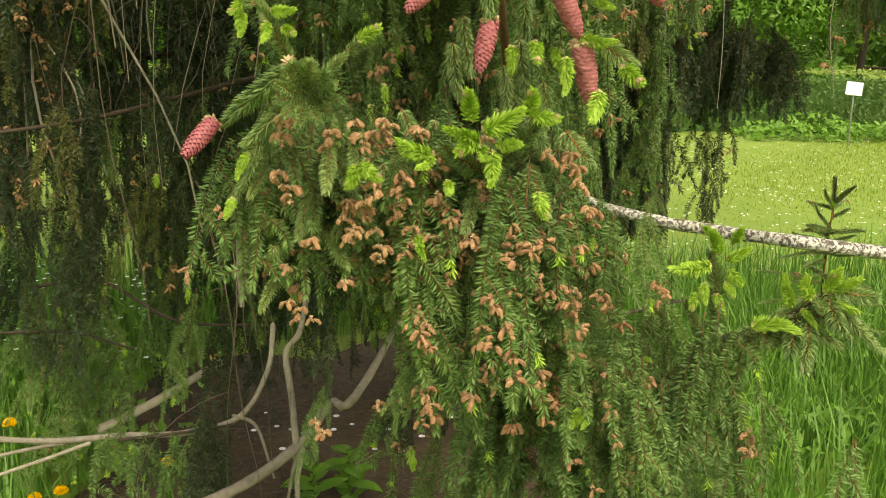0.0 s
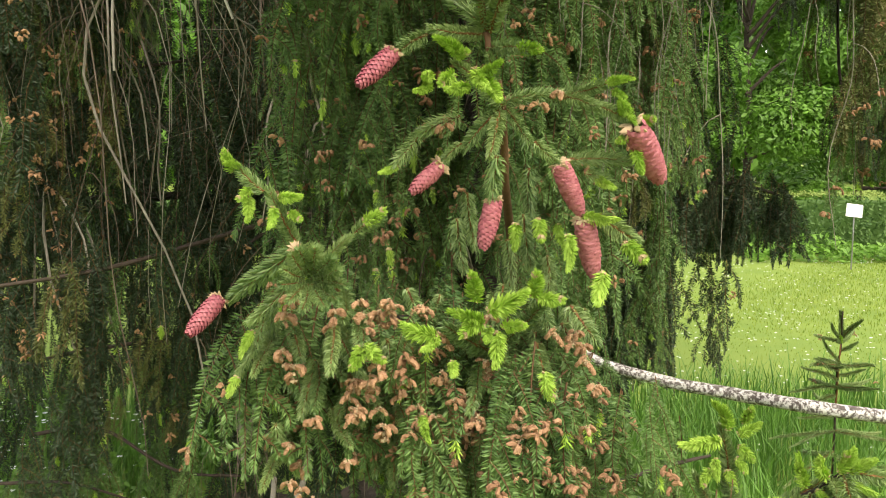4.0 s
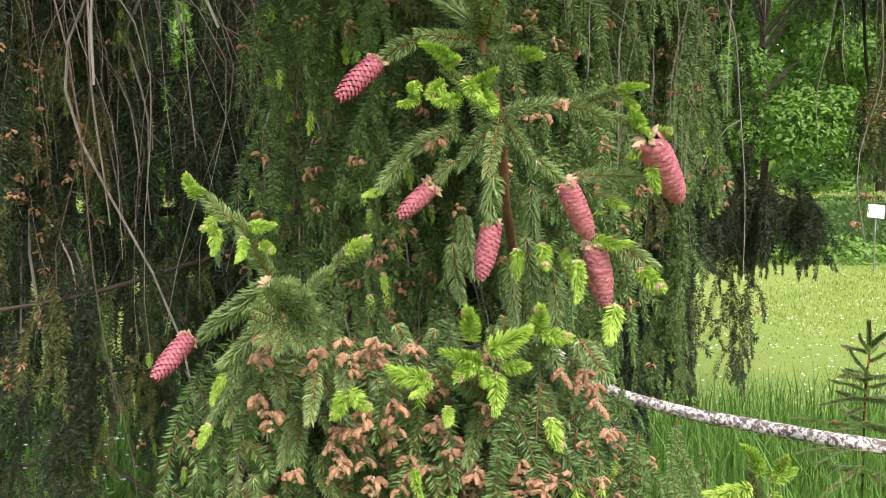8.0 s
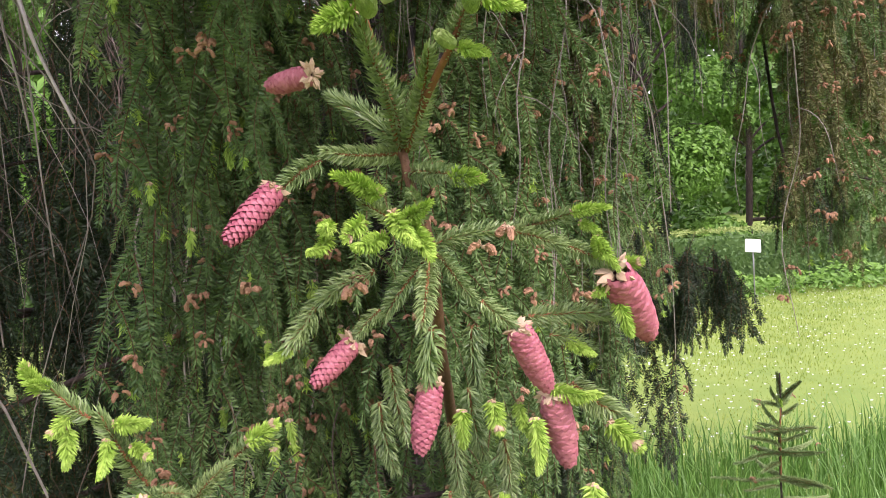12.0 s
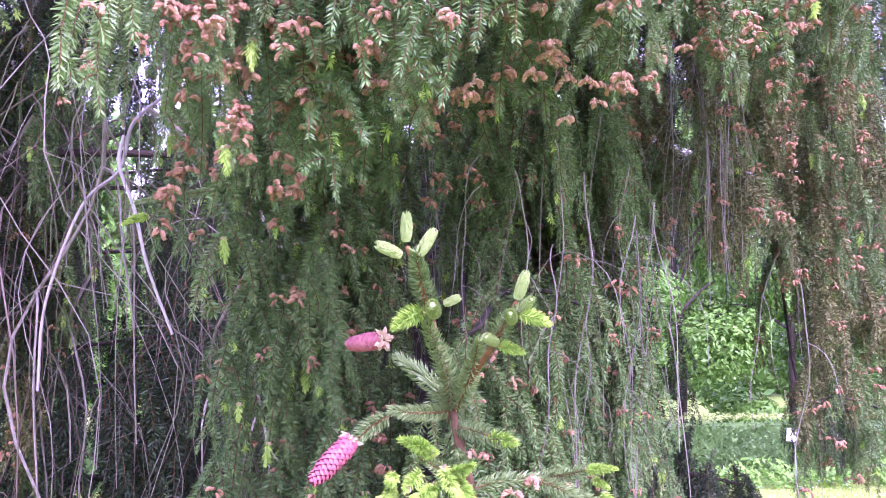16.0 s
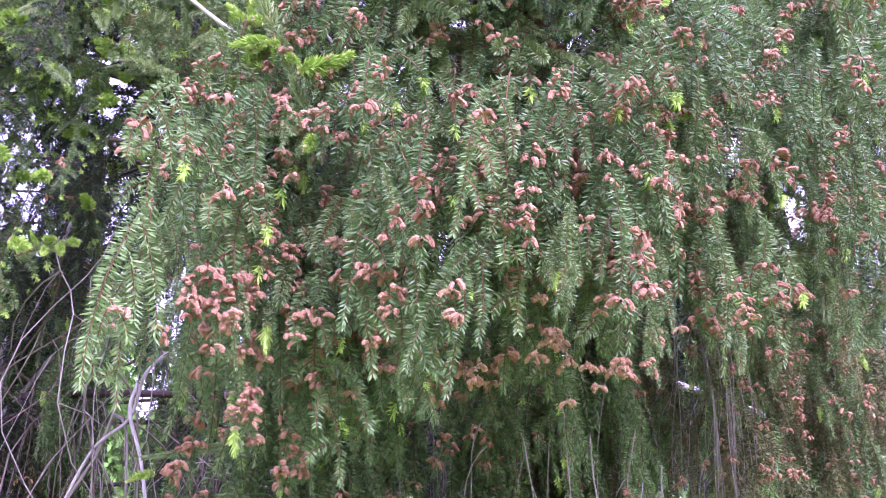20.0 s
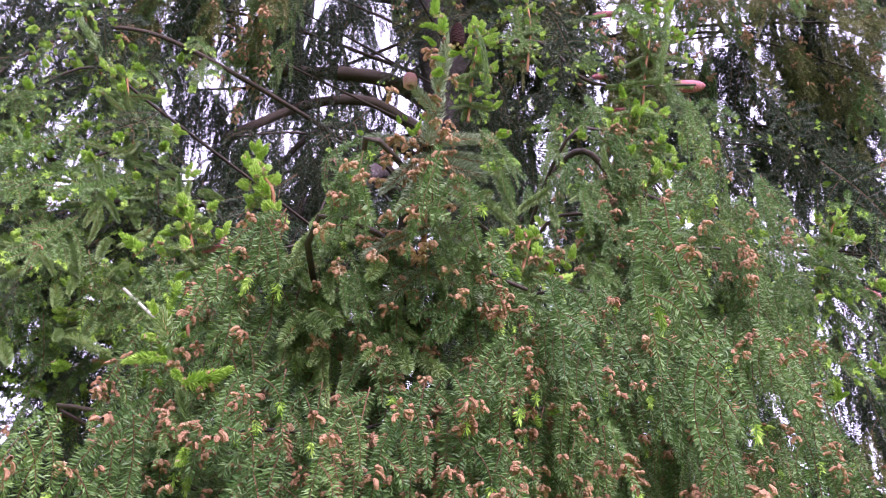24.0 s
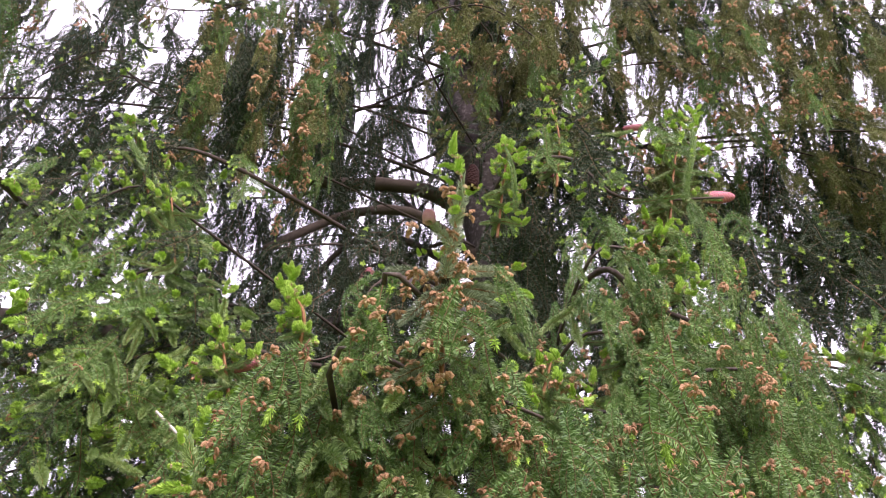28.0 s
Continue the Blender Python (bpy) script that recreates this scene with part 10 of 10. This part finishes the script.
def litter():
    """Bare soil under the crown, strewn with dropped needles and bits of twig."""
    b = Build()
    n, rings = 40, 9
    a = np.arange(n) / n * 2 * np.pi
    edge = 1.18 * (1 + 0.12 * np.sin(a * 5 + 1) + 0.07 * np.sin(a * 9))
    r = np.linspace(0.02, 1, rings)[:, None] * edge
    zz = 0.055 * (1 - np.linspace(0, 1, rings)[:, None] ** 3) + 0.006 * rng.standard_normal((rings, n))
    x, y = -0.15 + r * np.cos(a), 3.1 + r * np.sin(a)
    ground_z = 0.04 * np.sin(x * 0.9 + 1) * np.cos(y * 0.7)
    b.add(np.stack([x, y, ground_z + zz - 0.01 * (np.arange(rings)[:, None] == rings - 1)], -1).reshape(-1, 3), [(i * n + j, i * n + (j + 1) % n, (i + 1) * n + (j + 1) % n, (i + 1) * n + j) for i in range(rings - 1) for j in range(n)])
    tagged(new("soil", b.mesh("soil", SOIL, smooth=True)), "dark bare soil and needle litter under the spruce", "soil", kind="structure")
    k = 5200
    rr, aa = np.sqrt(rng.random(k)) * 1.1, rng.random(k) * 6.28
    p = np.stack([-0.15 + rr * np.cos(aa), 3.1 + rr * np.sin(aa), np.full(k, 0.0)], 1)
    p[:, 2] = 0.04 * np.sin(p[:, 0] * 0.9 + 1) * np.cos(p[:, 1] * 0.7) + 0.055 * (1 - (rr / 1.2) ** 3) + 0.006
    turn = rng.random(k) * 6.28
    bits = Build()
    needles(bits, p, np.stack([np.cos(turn), np.sin(turn), rng.normal(0.05, 0.1, k)], 1), rng.uniform(0.012, 0.05, k), 0.0014, 0)
    tagged(new("needle_litter", bits.mesh("needle_litter", DEAD_DARK)), "dropped brown needles and twig bits on the soil", "litter", kind="stuff")


litter()

# ---- hedge, far trees, sign ----
def leaf_cloud(points, normals, size, mat, name, spread=0.5):
    """Small pointed leaves at the given places, facing roughly the given ways."""
    n = len(points)
    nor = unit(normals + spread * rng.standard_normal((n, 3)))
    u = unit(np.cross(nor, rng.standard_normal((n, 3))))
    w = np.cross(nor, u)
    s = size * rng.uniform(0.6, 1.3, n)[:, None]
    v = np.stack([points - u * s, points + w * s * 0.45 + nor * s * 0.08, points + u * s, points - w * s * 0.45 + nor * s * 0.08], 1).reshape(-1, 3)
    k = np.arange(n)[:, None] * 4
    b = Build()
    b.add(v, np.concatenate([k + [0, 1, 2], k + [0, 2, 3]]))
    return b.mesh(name, mat)


def hedge(x0, x1, y0, y1, h):
    n = 26000
    ob = tagged(new("hedge"), "low clipped green hedge along the lawn", "hedge")
    core = Build()
    e = 0.1
    c = [(x0 + e, y0 + e, 0), (x1 - e, y0 + e, 0), (x1 - e, y1 - e, 0), (x0 + e, y1 - e, 0)]
    core.add(c + [(a, b_, h - e) for a, b_, _ in c], [(0, 1, 5, 4), (1, 2, 6, 5), (2, 3, 7, 6), (3, 0, 4, 7), (4, 5, 6, 7)])
    part("core", core.mesh("core", HEDGE), ob)
    top = rng.random(n) < 0.4
    x = rng.uniform(x0, x1, n)
    p = np.where(top[:, None], np.stack([x, rng.uniform(y0, y1, n), h + rng.normal(0, 0.02, n)], 1), np.stack([x, y0 + rng.normal(0, 0.03, n) + 0.03 * np.sin(x * 3), rng.uniform(0, h, n)], 1))
    nor = np.where(top[:, None], [0, 0, 1.0], [0, -1.0, 0.3])
    part("foliage", leaf_cloud(p[~top], nor[~top], 0.034, HEDGE, "foliage", 0.7), ob)
    # top leaves take the material whose pale green carries the skylight
    part("top_growth", leaf_cloud(p[top] + [0, 0, 0.01], nor[top], 0.028, HEDGE_TOP, "top_growth", 0.7), ob, None, "clipped hedge top painted pale for skylight")


hedge(-9.0, 16.0, 12.9, 13.7, 0.88)


def deciduous(x, y, h, r, base, n, seed, label, leaf=0.12):
    """A broadleaf tree: trunk, limbs and leaves in many uneven clumps."""
    g = np.random.default_rng(seed)
    ob = tagged(new("broadleaf_tree"), label, "tree", "trees beyond the lawn")
    ob.location = (x, y, 0)
    t = Build()
    tube(t, smooth_line([(0, 0, -0.1), (0.1, 0, h * 0.3), (0.0, 0.1, h * 0.6), (0.1, 0, h * 0.9)], 5), 0.09, 0.03, 10, 0, 0.04, seed)
    part("trunk", t.mesh("trunk", STEM, smooth=True), ob)
    cl = []
    for i in range(34):
        a, zz = g.random() * 6.28, g.uniform(base, h)
        rr = r * math.sqrt(max(0.05, 1 - ((zz - base - (h - base) * 0.4) / ((h - base) * 0.64)) ** 2)) * g.uniform(0.35, 1.0)
        c = np.array([math.cos(a) * rr, math.sin(a) * rr, zz])
        cl.append((c, g.uniform(0.35, 0.8) * r * 0.45))
        if i % 3 == 0:
            lim = Build()
            tube(lim, smooth_line([(0, 0, zz * 0.75), c * [0.5, 0.5, 1] - [0, 0, 0.2], c], 4), 0.04, 0.01, 6)
            part("limb", lim.mesh("limb", STEM), ob)
    pts, nor = [], []
    for c, cr in cl:
        d = unit(g.standard_normal((n // 34, 3)))
        pts.append(c + d * cr * g.uniform(0.55, 1.05, (n // 34, 1)) * [1, 1, 0.75])
        nor.append(d + [0, 0, 0.6])
    part("crown", leaf_cloud(np.concatenate(pts), np.concatenate(nor), leaf, LEAF_FAR, "crown", 0.6), ob)


deciduous(6.6, 18.0, 6.5, 2.6, 0.2, 72000, 1, "bushy fresh-green broadleaf tree behind the hedge", 0.062)
deciduous(10.5, 21.0, 10.0, 3.8, 0.4, 20000, 2, "tall fresh-green broadleaf tree behind the hedge", 0.11)
deciduous(3.0, 22.0, 9.0, 3.2, 0.4, 18000, 3, "fresh-green broadleaf tree behind the lawn", 0.11)
deciduous(14.5, 19.0, 7.0, 3.0, 0.4, 9000, 4, "fresh-green broadleaf tree beside the lawn")
deciduous(-6.0, 20.0, 7.0, 3.0, 0.4, 9000, 5, "dark broadleaf tree at the end of the lawn")
deciduous(-12.0, 17.0, 8.0, 3.4, 0.4, 8000, 6, "dark broadleaf tree at the end of the lawn")
deciduous(-1.5, 23.0, 8.0, 3.2, 0.4, 8000, 7, "dark broadleaf tree at the end of the lawn")


def far_wood():
    """A closed belt of trees all round, far behind the rest, with small leaves where the view opens."""
    n = 110000
    a = np.where(np.arange(n) < 90000, rng.uniform(0.5, 2.4, n), rng.uniform(2.4, 6.8, n))
    d = 42 + 5 * np.sin(a * 9) + rng.normal(0, 2.0, n)
    # the unseen belt behind the way is kept low to let in more skylight
    crest = np.where(np.sin(a) > -0.1, 12, 5) + 2.5 * np.sin(a * 23) + 1.5 * np.sin(a * 57 + 1)
    z = rng.random(n) ** 0.8 * crest
    p = np.stack([np.cos(a) * d, np.sin(a) * d + 3, z], 1)
    nor = np.stack([-np.cos(a), -np.sin(a), 0.5 + 0 * a], 1)
    size = np.where(np.arange(n) < 90000, 0.36, 0.8)[:, None]
    return tagged(new("far_wood", leaf_cloud(p, nor, size, LEAF_FAR, "far_wood", 0.8)), "belt of leafy trees at the end of the park", "trees", kind="stuff")


far_wood()


def sign(x, y, z, turn):
    ob = tagged(new("plant_sign"), "white tilted plant label on a thin metal post", "sign")
    ob.matrix_basis = pose(x, y, 0, 0, 0, turn)
    p = Build()
    tube(p, [(0, 0, -0.05), (0, 0, z * 0.5), (0, 0, z)], 0.010, 0.010, 8)
    part("post", p.mesh("post", METAL, smooth=True), ob)
    bm = bmesh.new()
    bmesh.ops.create_cube(bm, size=1)
    bmesh.ops.scale(bm, vec=(0.20, 0.008, 0.19), verts=bm.verts)
    bmesh.ops.bevel(bm, geom=bm.edges[:], offset=0.003, segments=2, affect="EDGES")
    me = bpy.data.meshes.new("plate")
    bm.to_mesh(me)
    me.materials.append(WHITE)
    part("plate", me, ob, pose(0, -0.012, z + 0.02, -30, 6, 0))


sign(5.73, 11.51, 0.75, -20)


def herbs(name, count, area, leaf, height, label, mat=LEAF):
    x, y = rng.uniform(area[0], area[1], count), rng.uniform(area[2], area[3], count)
    p = np.stack([x, y, rng.random(count) * height * (0.6 + 0.4 * np.sin(x * 3) * np.sin(y * 2.3))], 1)
    return tagged(new(name, leaf_cloud(p, np.tile([0, -0.4, 1.0], (count, 1)), leaf, mat, name, 0.6)), label, "plants", kind="stuff")


herbs("leafy_border", 1800, (4.6, 8.5, 12.0, 12.9), 0.055, 0.4, "leafy green plants at the foot of the hedge")
herbs("undergrowth", 2600, (-4.5, -0.9, 2.6, 4.8), 0.03, 0.35, "broad-leaved weeds among the grass")
herbs("undergrowth", 1200, (1.0, 2.2, 2.6, 3.8), 0.03, 0.45, "pale broad-leaved weeds among the grass")


def blossoms(name, count, area, z, size, label):
    x, y = rng.uniform(area[0], area[1], count), rng.uniform(area[2], area[3], count)
    b = Build()
    for i in range(count):
        h = rng.uniform(*z)
        r = size * rng.uniform(0.7, 1.3)
        b.add([(x[i], y[i], h)] + [(x[i] + r * math.cos(k * 1.0472), y[i] + r * math.sin(k * 1.0472), h + r * 0.3) for k in range(6)], [(0, 1 + k, 1 + (k + 1) % 6) for k in range(6)])
    return tagged(new(name, b.mesh(name, PETAL)), label, "flowers", kind="stuff")


blossoms("daisies", 2600, (0.2, 9.0, 4.3, 12.6), (0.035, 0.06), 0.0095, "scattered white daisies on the lawn")
blossoms("small_flowers", 260, (-2.6, -1.1, 3.2, 4.4), (0.2, 0.42), 0.011, "small pale-blue flowers among the weeds")
blossoms("small_flowers", 20, (-0.6, 0.1, 2.6, 3.0), (0.08, 0.25), 0.010, "small pale-blue flowers under the branches")


def dandelion(x, y, h):
    ob = tagged(new("dandelion"), "yellow dandelion in flower on a hollow stalk", "flower", "dandelions in the grass")
    ob.location = (x, y, 0)
    s = Build()
    tube(s, smooth_line([(0.02, 0.0, -0.02), (0.015, 0.0, h * 0.5), (0, 0, h)], 4), 0.003, 0.0025, 6)
    part("stalk", s.mesh("stalk", LEAF, smooth=True), ob)
    f = Build()
    n = 170
    a, e = rng.random(n) * 6.28, rng.uniform(0.05, 1.4, n)
    way = np.stack([np.cos(a) * np.cos(e), np.sin(a) * np.cos(e), np.sin(e)], 1)
    needles(f, np.tile([0, 0, h], (n, 1)), way, 0.021, 0.0028, 0)
    part("flower_head", f.mesh("flower_head", YELLOW), ob)


def broad_plant(x, y):
    """A rosette of pointed leaves on short stalks."""
    ob = tagged(new("leafy_weed"), "leafy green weed under the bare branches", "plant")
    ob.location = (x, y, 0)
    for k in range(16):
        a, e, L = k * 2.4, rng.uniform(0.2, 1.0), rng.uniform(0.09, 0.15)
        s = np.linspace(0, 1, 6)
        w = 0.028 * np.sin(np.pi * s**0.8) + 0.001
        z = L * (np.sin(e) * s - 0.35 * s**2)
        rr = L * np.cos(e) * s
        v = []
        for q in range(6):
            for side in (-1, 0, 1):
                v.append((rr[q], side * w[q], z[q] + abs(side) * 0.008))
        b = Build()
        b.add(v, [(q * 3 + c, q * 3 + c + 1, q * 3 + c + 4, q * 3 + c + 3) for q in range(5) for c in range(2)])
        part("leaf", b.mesh("leaf", LEAF, smooth=True), ob, pose(0, 0, 0.03 + k * 0.012, 0, 0, math.degrees(a)))

broad_plant(-0.354, 2.416)
broad_plant(-0.254, 2.536)
dandelion(-1.107, 2.100, 0.523)
dandelion(-0.704, 2.100, 0.403)
dandelion(-0.994, 2.100, 0.323)
dandelion(-1.066, 2.100, 0.303)
